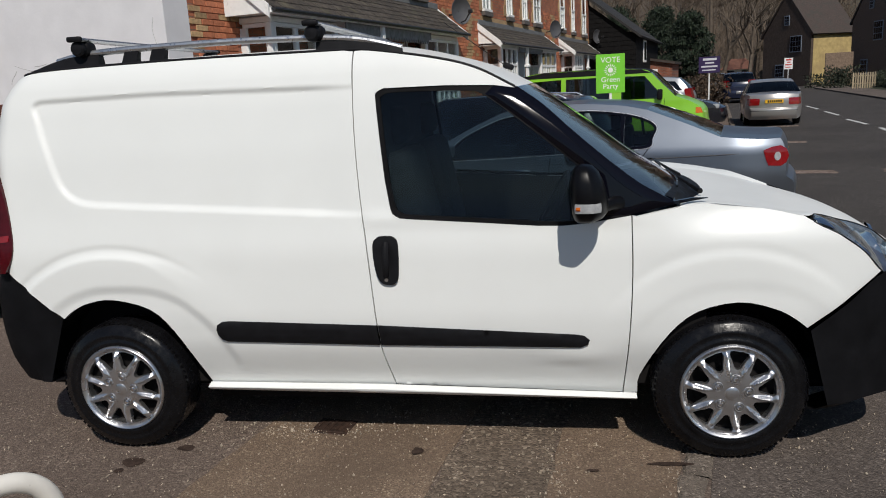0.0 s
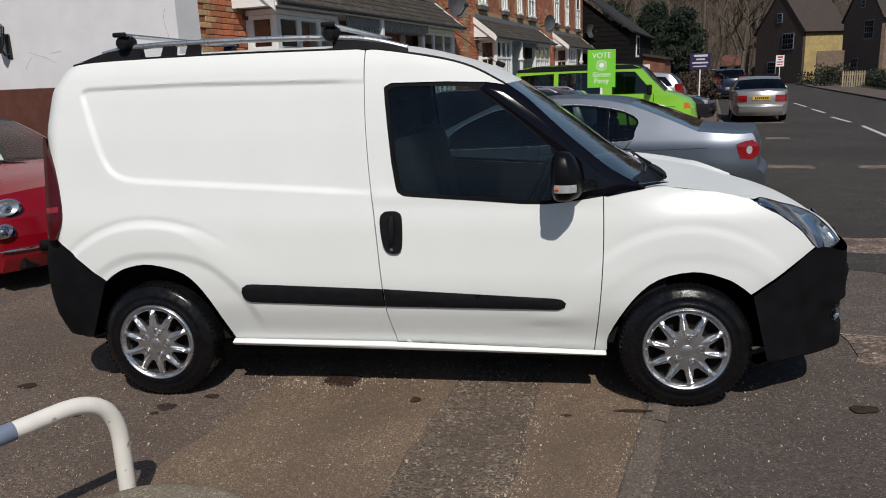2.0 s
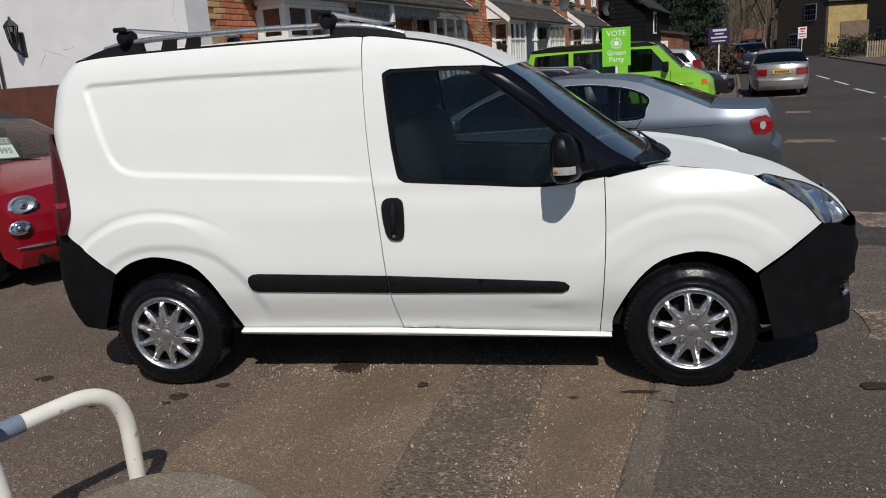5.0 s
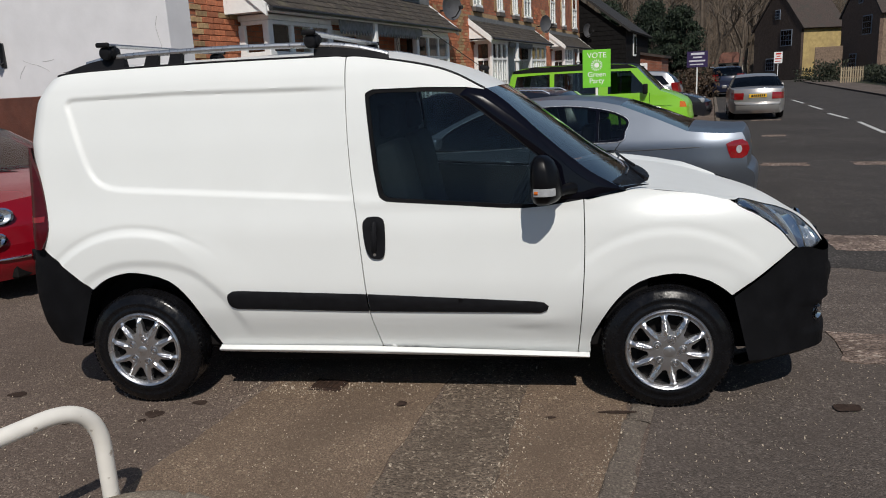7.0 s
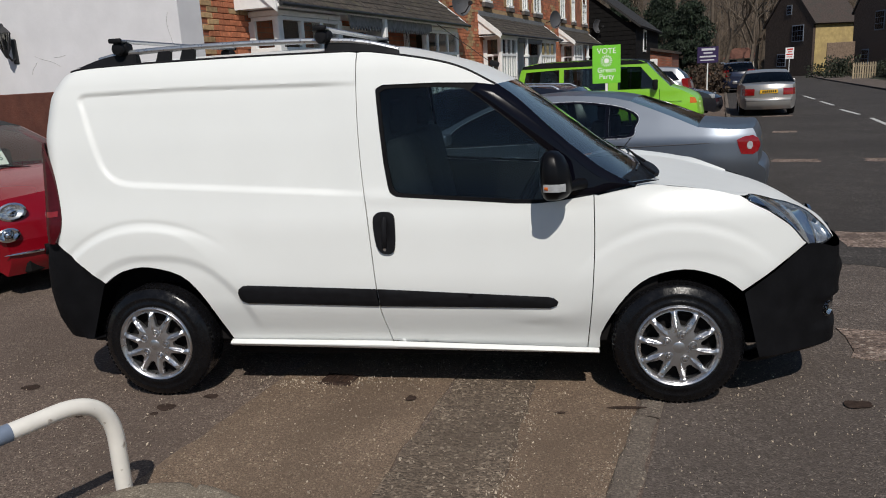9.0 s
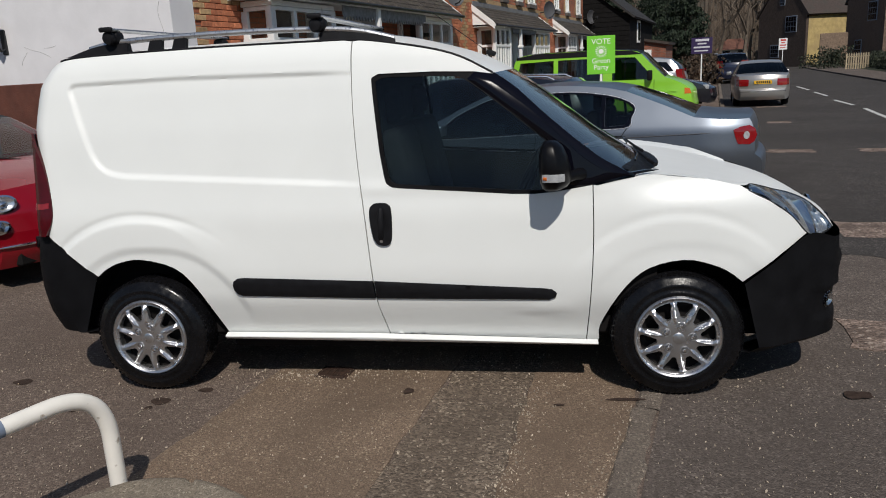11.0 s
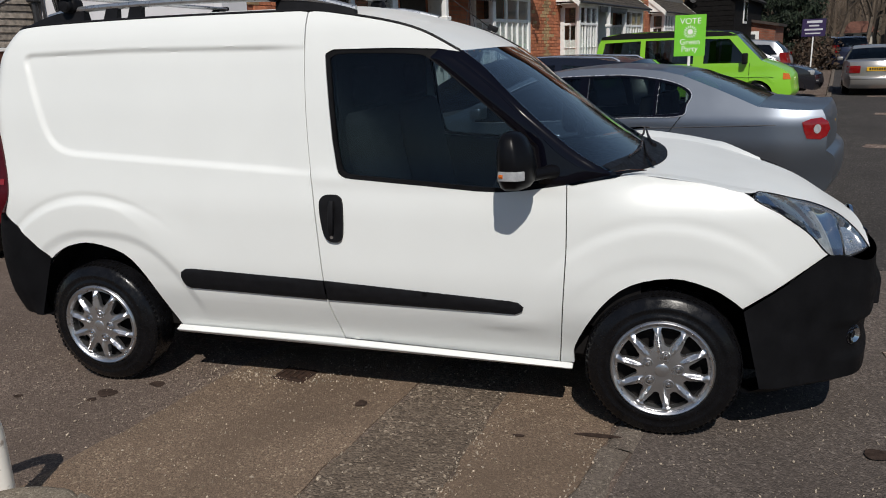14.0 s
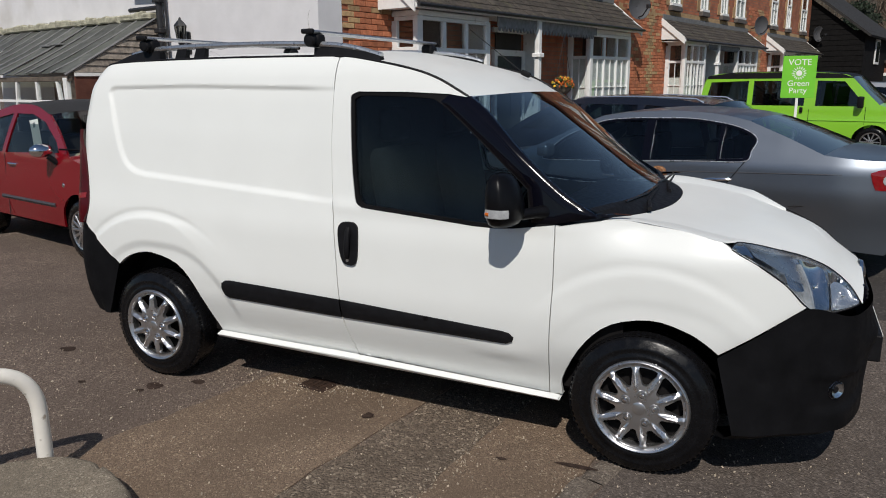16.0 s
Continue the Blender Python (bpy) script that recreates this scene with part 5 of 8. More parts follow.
def car(name, m, label, L, W, profile, axles, wheel_r, body, windows, belt=0.95, roof_in=0.24, lamps=(), extras=(), trim=None, spokes=10, arch=0.06, crown=0.03, category="car", sill=0.22, group="", dlo=None, bulge=0.10, tuck=0.0):
    """Local x points to the nose. profile: (part name, points (x, z)) from the front valance over the roof to the rear valance."""
    top = max(z for _, pts in profile for _, z in pts)
    hw = W / 2

    def half(x, z):
        y = hw - 0.03 * sstep(0.55, 0.2, z) - 0.02 * sstep(0.6, belt, z)
        y -= tuck * sstep(0.79, 0.42, z)
        if z > belt:
            y -= (roof_in - 0.02) * ((z - belt) / (top - belt)) ** 1.15
        e = L / 2 - 0.55
        if abs(x) > e:
            y -= 0.52 * (abs(x) - e) ** 2
        return y

    ob = thing(name, m, label, category, group)
    out = []
    smooth_parts = []
    for pname, pts in profile:
        sp = spline(pts, max(6, 5 * len(pts))) if len(pts) > 2 else [tuple(np.array(pts[0]) + (np.array(pts[1]) - np.array(pts[0])) * i / 5) for i in range(6)]
        smooth_parts.append((pname, sp))
        out += sp[:-1]
    out.append(smooth_parts[-1][1][-1])
    # lower edge with wheel arches, from rear to front
    low = []
    for ax in sorted(axles):
        for i in range(17):
            a = math.pi * (1 - i / 16)
            low.append((ax + (wheel_r + arch) * math.cos(a), max(sill, wheel_r + (wheel_r + arch) * math.sin(a))))
    outline = out + low
    for sgn in (1, -1):
        side = part("body_side", panel(outline, lambda u, v: (u, sgn * half(u, v), v), 0.05, holes=[w for _, w in windows], lip=Vector((0, -0.02 * sgn, 0))), body, ob, smooth=True)
        for _, w in windows:
            part("side_window", panel(w, lambda u, v: (u, sgn * (half(u, v) - 0.012), v), 0.08), trim_of.get((name, "side_window")) or CAR_GLASS, side, "dark side window", smooth=True)

        if dlo:
            part("window_trim", tube([Vector((u, sgn * (half(u, v) + 0.003), v)) for u, v in densify(dlo, 0.05) + [dlo[0]]], 0.0045, 6, False), trim, side, "bright window trim", smooth=True)
            part("window_pillar", panel(dlo, lambda u, v: (u, sgn * (half(u, v) + 0.002), v), 0.05, holes=[w for _, w in windows]), BLACK_GLOSS, side, "black window pillar", smooth=True)
        for lname, poly, lmat, where in lamps:
            if where == "side":
                part(lname, panel(poly, lambda u, v, o=(0.011 if lname == "reversing_lamp" else 0.006): (u, sgn * (half(u, v) + o), v), 0.03, lip=Vector((0, -0.02 * sgn, 0))), lmat, side, smooth=True)
        for ax in axles:
            mm = Matrix.Translation((ax, sgn * (half(ax, 0.5) - 0.005), wheel_r)) @ Matrix.Rotation(0 if sgn < 0 else math.pi, 4, "Z")
            car_wheel(ob, mm, wheel_r, 0.2, spokes)
    for pname, sp in smooth_parts:
        rows = []
        for x, z in sp:
            h = half(x, z)
            b_ = bulge * sstep(L / 2 - 0.6, L / 2, abs(x)) * (1 if x > 0 else -1)
            rows.append([(x + b_ * (1 - v * v), v * h, z + crown * (1 - v * v) * (1 if z > 0.6 else 0)) for v in [-1 + i / 8 for i in range(17)]])
        bm = loft(rows)
        bmesh.ops.recalc_face_normals(bm, faces=bm.faces)
        gl = pname in ("windscreen", "rear_window")
        mat = trim_of.get((name, pname)) or (CAR_GLASS if gl else body)
        part(pname, bm, mat, ob, smooth=True)
    part("underbody", box((min(axles) - 0.6, -hw + 0.2, 0.2), (max(axles) + 0.6, hw - 0.2, 0.34), 0.02, 1), DARK, ob)
    part("cabin_floor", box((min(axles), -hw + 0.12, 0.34), (max(axles) - 0.4, hw - 0.12, belt - 0.15), 0.05, 2), INTERIOR, ob)
    for sx in (0.15, -0.75):
        for sy in (-0.36, 0.36):
            seat = part("seat", box((sx - 0.10, sy - 0.22, belt - 0.3), (sx + 0.05, sy + 0.22, belt + 0.20), 0.05, 2), INTERIOR, ob, smooth=True)
            part("headrest", box((sx - 0.09, sy - 0.12, belt + 0.2), (sx + 0.0, sy + 0.12, min(top - 0.08, belt + 0.36)), 0.03, 2), INTERIOR, seat, smooth=True)
    for ename, bm, emat, elabel in extras:
        part(ename, bm, emat, ob, elabel, smooth=True)
    return ob


trim_of = {}


def plate(x, z, mat, w=0.26, face=1):
    """Number plate facing along x, with plain bars."""
    res = [("number_plate", box((x - 0.006, -w, z - 0.055), (x + 0.006, w, z + 0.055), 0.003, 1), mat, "number plate with unreadable characters")]
    for k in range(7):
        y = -w + 0.05 + k * (2 * w - 0.1) / 7
        res.append(("plate_mark", box((x + face * 0.006 - 0.001, y, z - 0.035), (x + face * 0.006 + 0.001, y + 0.042, z + 0.035)), INK, ""))
    return res


# silver saloon nosed in to the houses
SALOON = paint("silver blue metallic paint", (0.205, 0.23, 0.268), 0.41, metal=0.9, coat=0.22)
SALOON_GLASS = glass("tinted saloon glass", (0.36, 0.43, 0.43), ior=1.5)
prof = [("front_bumper", [(2.30, 0.22), (2.37, 0.42), (2.34, 0.62)]), ("bonnet", [(2.34, 0.62), (2.15, 0.76), (1.75, 0.88), (1.15, 0.96)]), ("windscreen", [(1.15, 0.96), (0.85, 1.085), (0.60, 1.210), (0.32, 1.335)]),
        ("roof", [(0.32, 1.335), (0.0, 1.378), (-0.4, 1.400), (-0.85, 1.372), (-1.12, 1.322)]), ("rear_window", [(-1.12, 1.322), (-1.48, 1.185), (-1.78, 1.060)]), ("boot_lid", [(-1.78, 1.060), (-1.98, 1.040), (-2.16, 1.030), (-2.27, 1.034)]),
        ("boot_panel", [(-2.27, 1.034), (-2.295, 0.99), (-2.32, 0.90), (-2.33, 0.70)]), ("rear_bumper", [(-2.33, 0.70), (-2.40, 0.62), (-2.385, 0.42), (-2.28, 0.25)])]
wins = [("a", [(0.775, 0.990), (0.655, 1.095), (0.47, 1.188), (0.27, 1.268), (0.05, 1.298), (-0.17, 1.305), (-0.20, 0.938), (0.3, 0.918), (0.80, 0.912)]),
        ("b", [(-0.255, 1.306), (-0.6, 1.311), (-0.885, 1.278), (-0.905, 0.978), (-0.6, 0.966), (-0.285, 0.948)]),
        ("c", [(-0.932, 0.986), (-0.925, 1.12)] + spline([(-0.925, 1.269), (-1.04, 1.244), (-1.13, 1.210), (-1.185, 1.170), (-1.198, 1.140), (-1.178, 1.085), (-1.135, 1.002)], 18))]
tail = [(-2.135, 0.935), (-2.20, 0.962), (-2.275, 0.972), (-2.325, 0.94), (-2.345, 0.88), (-2.325, 0.82), (-2.28, 0.792), (-2.18, 0.80), (-2.155, 0.86)]
trim_of[("saloon_car", "side_window")] = SALOON_GLASS
saloon_m = Matrix.Translation((1.97, 5.16, 0)) @ Matrix.Rotation(math.pi - AX, 4, "Z")
ext = plate(-2.36, 0.86, PLATE_YELLOW, face=-1)
for sg in (1, -1):
    ext.append(("door_handle", tube([(-0.81, sg * 0.880, 0.793), (-0.87, sg * 0.915, 0.803), (-1.00, sg * 0.915, 0.812), (-1.06, sg * 0.880, 0.812)], 0.016, 8), CHROME, "chrome door handle"))
    ext.append(("door_handle", tube([(0.20, sg * 0.880, 0.775), (0.14, sg * 0.915, 0.782), (0.02, sg * 0.915, 0.782), (-0.04, sg * 0.880, 0.775)], 0.016, 8), CHROME, "chrome door handle"))
    # crease is a thin grey tube, its shade line given by colour
    ext.append(("crease", tube([(x, sg * (0.890 - 0.11 * sstep(1.85, 2.3, -x)), 0.830 - 0.042 * x) for x in np.linspace(-2.16, 1.6, 34)], 0.005, 8), CAR_TRIM, "grey line painting the shade of the shoulder crease"))
    ext.append(("side_strip", tube([(x, sg * 0.838, 0.42) for x in np.linspace(-1.0, 1.0, 10)], 0.014, 6), CHROME, "thin bright strip"))
    ext.append(("door_gap", tube([(-0.20, sg * 0.835, 0.30), (-0.205, sg * 0.868, 0.5), (-0.21, sg * 0.886, 0.65), (-0.22, sg * 0.901, 0.8), (-0.24, sg * 0.893, 0.91)], 0.004, 4), INK, ""))
    ext.append(("door_gap", tube([(-0.92, sg * 0.888, 0.60), (-1.00, sg * 0.904, 0.75), (-1.09, sg * 0.897, 0.88), (-1.155, sg * 0.880, 0.975)], 0.004, 4), INK, ""))
    ext.append(("bumper_gap", tube([(-1.55, sg * 0.905, 0.62), (-2.15, sg * 0.80, 0.665)], 0.004, 4), INK, ""))
    ext.append(("wing_mirror", box((0.73, sg * 0.98 - 0.09, 0.935), (0.86, sg * 0.98 + 0.09, 1.055), 0.03, 3), SALOON, ""))
car("saloon_car", saloon_m, "silver blue metallic saloon car parked nose in", 4.77, 1.82, prof, (1.40, -1.31), 0.310, SALOON, wins, belt=0.93, roof_in=0.27, trim=material("bright window trim", (0.8, 0.8, 0.82), 0.3, metal=0.7, vary=0.03), extras=ext, bulge=0.05, tuck=0.055, arch=0.03, crown=0.022,
    dlo=spline([(0.885, 0.925), (0.77, 1.038), (0.67, 1.122), (0.48, 1.216), (0.27, 1.294), (0.0, 1.322), (-0.3, 1.330), (-0.61, 1.332), (-0.90, 1.298), (-1.07, 1.259), (-1.19, 1.203), (-1.224, 1.145), (-1.195, 1.07), (-1.155, 0.978), (-0.82, 0.961), (-0.56, 0.950), (-0.12, 0.925), (0.4, 0.903), (0.84, 0.892), (0.885, 0.925)], 76)[:-1],
    lamps=[("tail_lamp", tail, RED_BRIGHT, "side"), ("reversing_lamp", [(-2.252 + 0.027 * math.cos(k * math.pi / 8), 0.880 + 0.038 * math.sin(k * math.pi / 8)) for k in range(16)], CLEAR_LENS, "side")])

# dark estate beyond it
ESTATE = paint("dark blue grey paint", (0.008, 0.010, 0.018), 0.22, coat=0.2)
prof = [("front_bumper", [(2.22, 0.22), (2.29, 0.45), (2.24, 0.65)]), ("bonnet", [(2.24, 0.65), (1.8, 0.88), (1.1, 0.98)]), ("windscreen", [(1.1, 0.98), (0.75, 1.2), (0.35, 1.38)]),
        ("roof", [(0.35, 1.38), (-0.2, 1.46), (-1.2, 1.45), (-1.85, 1.38)]), ("rear_window", [(-1.85, 1.38), (-2.0, 1.24), (-2.12, 1.02)]), ("tailgate", [(-2.12, 1.02), (-2.2, 0.85), (-2.2, 0.65)]), ("rear_bumper", [(-2.2, 0.65), (-2.28, 0.55), (-2.22, 0.25)])]
wins = [("a", [(0.88, 1.02), (0.3, 1.33), (-0.02, 1.37), (0.0, 1.0)]), ("b", [(-0.1, 1.37), (-0.85, 1.37), (-0.9, 0.99), (-0.07, 1.0)]), ("c", [(-0.95, 1.37), (-1.75, 1.31), (-1.9, 1.05), (-1.0, 0.99)])]
ext = []
for sg in (1, -1):
    ext.append(("roof_rail", tube([(x, sg * 0.60, z) for x, z in ((0.1, 1.43), (0.0, 1.462), (-0.8, 1.476), (-1.6, 1.448), (-1.7, 1.40))], 0.014, 8), LAMP_BOWL, "black roof rail"))
car("estate_car", street_pose(-1.15, 8.05, 0, 180), "dark blue grey estate car parked nose in", 4.55, 1.78, prof, (1.35, -1.3), 0.315, ESTATE, wins, belt=0.96, extras=ext)

# red convertible city car nosed out
RED = paint("bright red paint", (0.19, 0.002, 0.008), 0.22, coat=0.4)
FABRIC = material("black fabric roof", (0.016, 0.016, 0.018), 0.9, vary=0.2, scale=30, bump=0.001, bump_scale=300)
trim_of[("city_car", "roof")] = FABRIC
trim_of[("city_car", "windscreen")] = CLEAR_GLASS
trim_of[("city_car", "side_window")] = SIDE_GLASS
CITY_NOSE = [(1.54, 0.20), (1.60, 0.34), (1.60, 0.50), (1.56, 0.66), (1.44, 0.82)]


def city_nose(y, z):
    """How far forward the front of the small car reaches, y across and z up."""
    x = float(np.interp(z, [p[1] for p in CITY_NOSE], [p[0] for p in CITY_NOSE]))
    return x + 0.27 * sstep(1.175, 1.775, x) * (1 - (y / 0.745) ** 2)


prof = [("front_bumper", CITY_NOSE[:3]), ("front_panel", CITY_NOSE[2:]), ("bonnet", [(1.44, 0.82), (1.25, 0.92), (0.92, 1.00)]), ("windscreen", [(0.92, 1.00), (0.62, 1.22), (0.32, 1.385)]),
        ("roof", [(0.32, 1.385), (-0.05, 1.47), (-0.5, 1.475), (-0.95, 1.40)]), ("rear_window", [(-0.95, 1.40), (-1.25, 1.22), (-1.5, 1.0)]), ("tailgate", [(-1.5, 1.0), (-1.66, 0.85), (-1.70, 0.6)]), ("rear_bumper", [(-1.70, 0.6), (-1.77, 0.5), (-1.70, 0.25)])]
wins = [("a", [(0.72, 1.03), (0.62, 1.13), (0.28, 1.31), (-0.05, 1.385), (-0.42, 1.385), (-0.46, 0.98)]), ("b", [(-0.50, 1.385), (-0.85, 1.33), (-1.18, 1.12), (-1.05, 0.99), (-0.54, 0.98)])]
city_m = Matrix.Translation((-2.90, 1.93, 0)) @ Matrix.Rotation(-AX, 4, "Z") @ Matrix.Translation((-1.06, 0.79, 0))
ext = []
for sg in (1, -1):
    y = sg * 0.50
    fwd = Matrix.Rotation(radians(-14), 4, "Y") @ Matrix.Rotation(sg * 0.55, 4, "Z")
    for nm, x, yy, z, r, lab in (("head_lamp", city_nose(0.63, 0.735) + 0.040, 0.63, 0.735, 0.104, "round chrome-ringed headlamp"), ("lower_lamp", city_nose(0.715, 0.555) + 0.012, 0.715, 0.555, 0.080, "small round lower lamp")):
        mm = Matrix.Translation((x, sg * yy, z)) @ fwd @ Matrix.Diagonal((1, 1.08, 0.74, 1))
        for nm2, pr, mat_ in ((nm, [(r * 0.82, 0.030), (r, 0.026), (r * 1.04, 0.0), (r * 1.0, -0.05)], CHROME), (nm + "_bowl", [(0.001, 0.0), (r * 0.45, 0.005), (r * 0.82, 0.026)], LAMP_BOWL if nm == "head_lamp" else CHROME), (nm + "_bulb", [(0.001, 0.038), (r * 0.28, 0.032), (r * 0.36, 0.008)], CHROME), (nm + "_glass", [(0.001, 0.048), (r * 0.5, 0.043), (r * 0.9, 0.026)], LENS_GLASS)):
            bm = lathe(pr, 28, "x")
            bm.transform(mm)
            ext.append((nm2, bm, mat_, lab if nm2 == nm else ""))
    ext.append(("wing_mirror", (lambda bm: (bm.transform(Matrix.Translation((0.62, sg * 0.90, 1.055)) @ Matrix.Diagonal((0.075, 0.115, 0.068, 1))), bm)[1])(lathe([(0.001, -1), (0.5, -0.87), (0.87, -0.5), (1, 0), (0.87, 0.5), (0.5, 0.87), (0.001, 1)], 20, "x")), CHROME, "chrome wing mirror"))
    ext.append(("mirror_stalk", tube([(0.66, sg * 0.86, 1.0), (0.69, sg * 0.79, 0.93)], 0.028, 8), BLACK_PLASTIC, ""))
    ext.append(("door_handle", tube([(-0.22, sg * 0.79, 0.865), (-0.25, sg * 0.815, 0.868), (-0.36, sg * 0.815, 0.868), (-0.39, sg * 0.79, 0.865)], 0.014, 8), CHROME, "chrome door handle"))
    ext.append(("rubbing_strip", tube([(x, sg * (0.812 - 0.006), 0.505) for x in np.linspace(-0.62, 0.60, 12)], 0.022, 6), CAR_TRIM, "grey rubbing strip"))
    ext.append(("door_gap", tube([(-0.48, sg * 0.812, 0.30), (-0.48, sg * 0.808, 0.7), (-0.48, sg * 0.795, 0.97)], 0.004, 4), INK, ""))
    ext.append(("badge", lathe([(0.001, -0.012), (0.02, -0.010), (0.026, 0.0)], 16), CHROME, "round chrome badge"))
    ext[-1][1].transform(Matrix.Translation((0.80, sg * 0.806, 0.72)) @ Matrix.Rotation(0 if sg < 0 else math.pi, 4, "Z"))
    ext.append(("chrome_whisker", tube([(city_nose(y_, 0.39) + 0.010, sg * y_, 0.39) for y_ in (0.50, 0.60, 0.69, 0.77)], [0.013, 0.013, 0.011, 0.004], 8), CHROME, "chrome whisker trim"))
    ext.append(("intake", tube([(city_nose(y_, 0.39) - 0.012, sg * y_, 0.39) for y_ in (0.32, 0.40, 0.48)], 0.05, 12), BLACK_PLASTIC, "black intake"))
ext.append(("front_badge", (lambda bm: (bm.transform(Matrix.Translation((city_nose(0, 0.60), 0, 0.60))), bm)[1])(lathe([(0.001, 0.02), (0.05, 0.016), (0.062, 0.0)], 24, "x")), CHROME, "round chrome badge"))
ext.append(("grille", box((1.60, -0.30, 0.24), (city_nose(0.3, 0.28) - 0.03, 0.30, 0.32), 0.02, 2), BLACK_PLASTIC, "black lower grille"))
ext += plate(city_nose(0, 0.42) + 0.012, 0.42, PLATE_WHITE)
ext.append(("dashboard", box((0.42, -0.62, 0.78), (0.85, 0.62, 0.99), 0.04, 2), material("ivory dashboard", (0.42, 0.38, 0.30), 0.6, vary=0.1), "ivory dashboard"))
for k in (-0.42, 0.12):
    ext.append(("wiper", tube([(0.98, k, 1.02), (0.90, k - 0.18, 1.05), (0.86, k - 0.42, 1.075)], 0.010, 6), BLACK_PLASTIC, "black wiper"))
car("city_car", city_m, "bright red small car with black fabric roof for sale", 3.55, 1.63, prof, (1.06, -1.24), 0.295, RED, wins, belt=0.97, roof_in=0.22, extras=ext, spokes=14, crown=0.04, bulge=0.27)
# for-sale card behind the windscreen
CARD = material("white card", (0.74, 0.78, 0.74), 0.7, vary=0.05)
CARD_GREY = material("grey printed band", (0.16, 0.20, 0.20), 0.7, vary=0.1)
CARD_INK = material("green grey ink", (0.08, 0.14, 0.12), 0.7, vary=0.1)
cz = Vector((0.72, -0.26, 0.64)).normalized()
cx = Vector((0.45, 0.89, 0)) - cz * Vector((0.45, 0.89, 0)).dot(cz)
cx.normalize()
cy = cz.cross(cx)
card_m = Matrix.Translation(Vector((-3.06, 2.69, 1.20)) - cz * 0.06) @ Matrix((cx, cy, cz)).transposed().to_4x4()
card = thing("price_card", card_m, "white for sale price card behind the windscreen", "price card")
part("sheet", box((-0.155, -0.12, -0.002), (0.155, 0.12, 0.0)), CARD, card)
part("heading_band", box((-0.155, 0.035, 0.0), (0.155, 0.11, 0.001)), CARD_GREY, card)
for body_, size, y, mat_ in (("FOR SALE", 0.062, 0.072, CARD), ("£ 7495", 0.092, -0.042, CARD_INK)):
    bm = text_mesh(body_, size)
    bm.transform(Matrix.Translation((0, y, 0.002)))
    part("lettering", bm, mat_, card)
paper_m = city_m @ Matrix.Translation((0.02, -0.665, 1.20)) @ Matrix.Rotation(radians(90), 4, "X") @ Matrix.Rotation(0.12, 4, "Z")
paper = thing("window_notice", paper_m, "white paper notice in the car side window", "notice")
part("sheet", box((-0.095, -0.13, -0.001), (0.095, 0.13, 0.001)), CARD, paper)
part("printed_square", box((-0.03, 0.05, 0.001), (0.02, 0.10, 0.002)), CARD_GREY, paper)

# green van
GREEN = paint("lime green paint", (0.24, 0.56, 0.035), 0.3)
trim_of[("camper_van", "roof")] = BLACK_PLASTIC
prof = [("front_bumper", [(2.32, 0.30), (2.39, 0.42), (2.36, 0.60)]), ("front_panel", [(2.36, 0.60), (2.33, 0.78), (2.24, 0.92)]), ("bonnet", [(2.24, 0.92), (2.0, 1.06), (1.72, 1.17)]), ("windscreen", [(1.72, 1.17), (1.4, 1.5), (1.13, 1.79)]),
        ("roof", [(1.13, 1.79), (0.9, 1.87), (0.0, 1.92), (-1.6, 1.91), (-2.1, 1.84)]), ("rear_window", [(-2.1, 1.84), (-2.2, 1.6), (-2.27, 1.2)]), ("tailgate", [(-2.27, 1.2), (-2.33, 0.9), (-2.33, 0.55)]), ("rear_bumper", [(-2.33, 0.55), (-2.40, 0.48), (-2.35, 0.3)])]
wins = [("a", [(1.42, 1.13), (1.34, 1.28), (0.98, 1.70), (0.42, 1.72), (0.42, 1.13)]), ("b", [(0.18, 1.13), (0.18, 1.72), (-0.98, 1.72), (-0.98, 1.13)]), ("c", [(-1.10, 1.13), (-1.10, 1.72), (-2.0, 1.69), (-2.12, 1.13)])]
ext = []
for sg in (1, -1):
    ext.append(("wing_mirror", box((1.30, sg * 0.98 - 0.08, 1.10), (1.42, sg * 0.98 + 0.08, 1.36), 0.03, 3), BLACK_PLASTIC, "black mirror"))
    ext.append(("mirror_arm", tube([(1.38, sg * 0.86, 1.16), (1.36, sg * 0.95, 1.18)], 0.02, 6), BLACK_PLASTIC, ""))
    ext.append(("door_gap", tube([(0.30, sg * 0.925, 0.35), (0.30, sg * 0.912, 1.05)], 0.005, 4), INK, ""))
    ext.append(("door_gap", tube([(1.46, sg * 0.915, 0.72), (1.46, sg * 0.905, 1.12)], 0.005, 4), INK, ""))
    ext.append(("door_handle", box((0.10, sg * 0.915 - 0.02, 0.97), (0.17, sg * 0.915 + 0.02, 1.10), 0.015, 2), BLACK_PLASTIC, ""))
    ext.append(("crease", tube([(x, sg * 0.922, 0.80) for x in np.linspace(-2.0, 2.0, 20)], 0.008, 6), GREEN, ""))
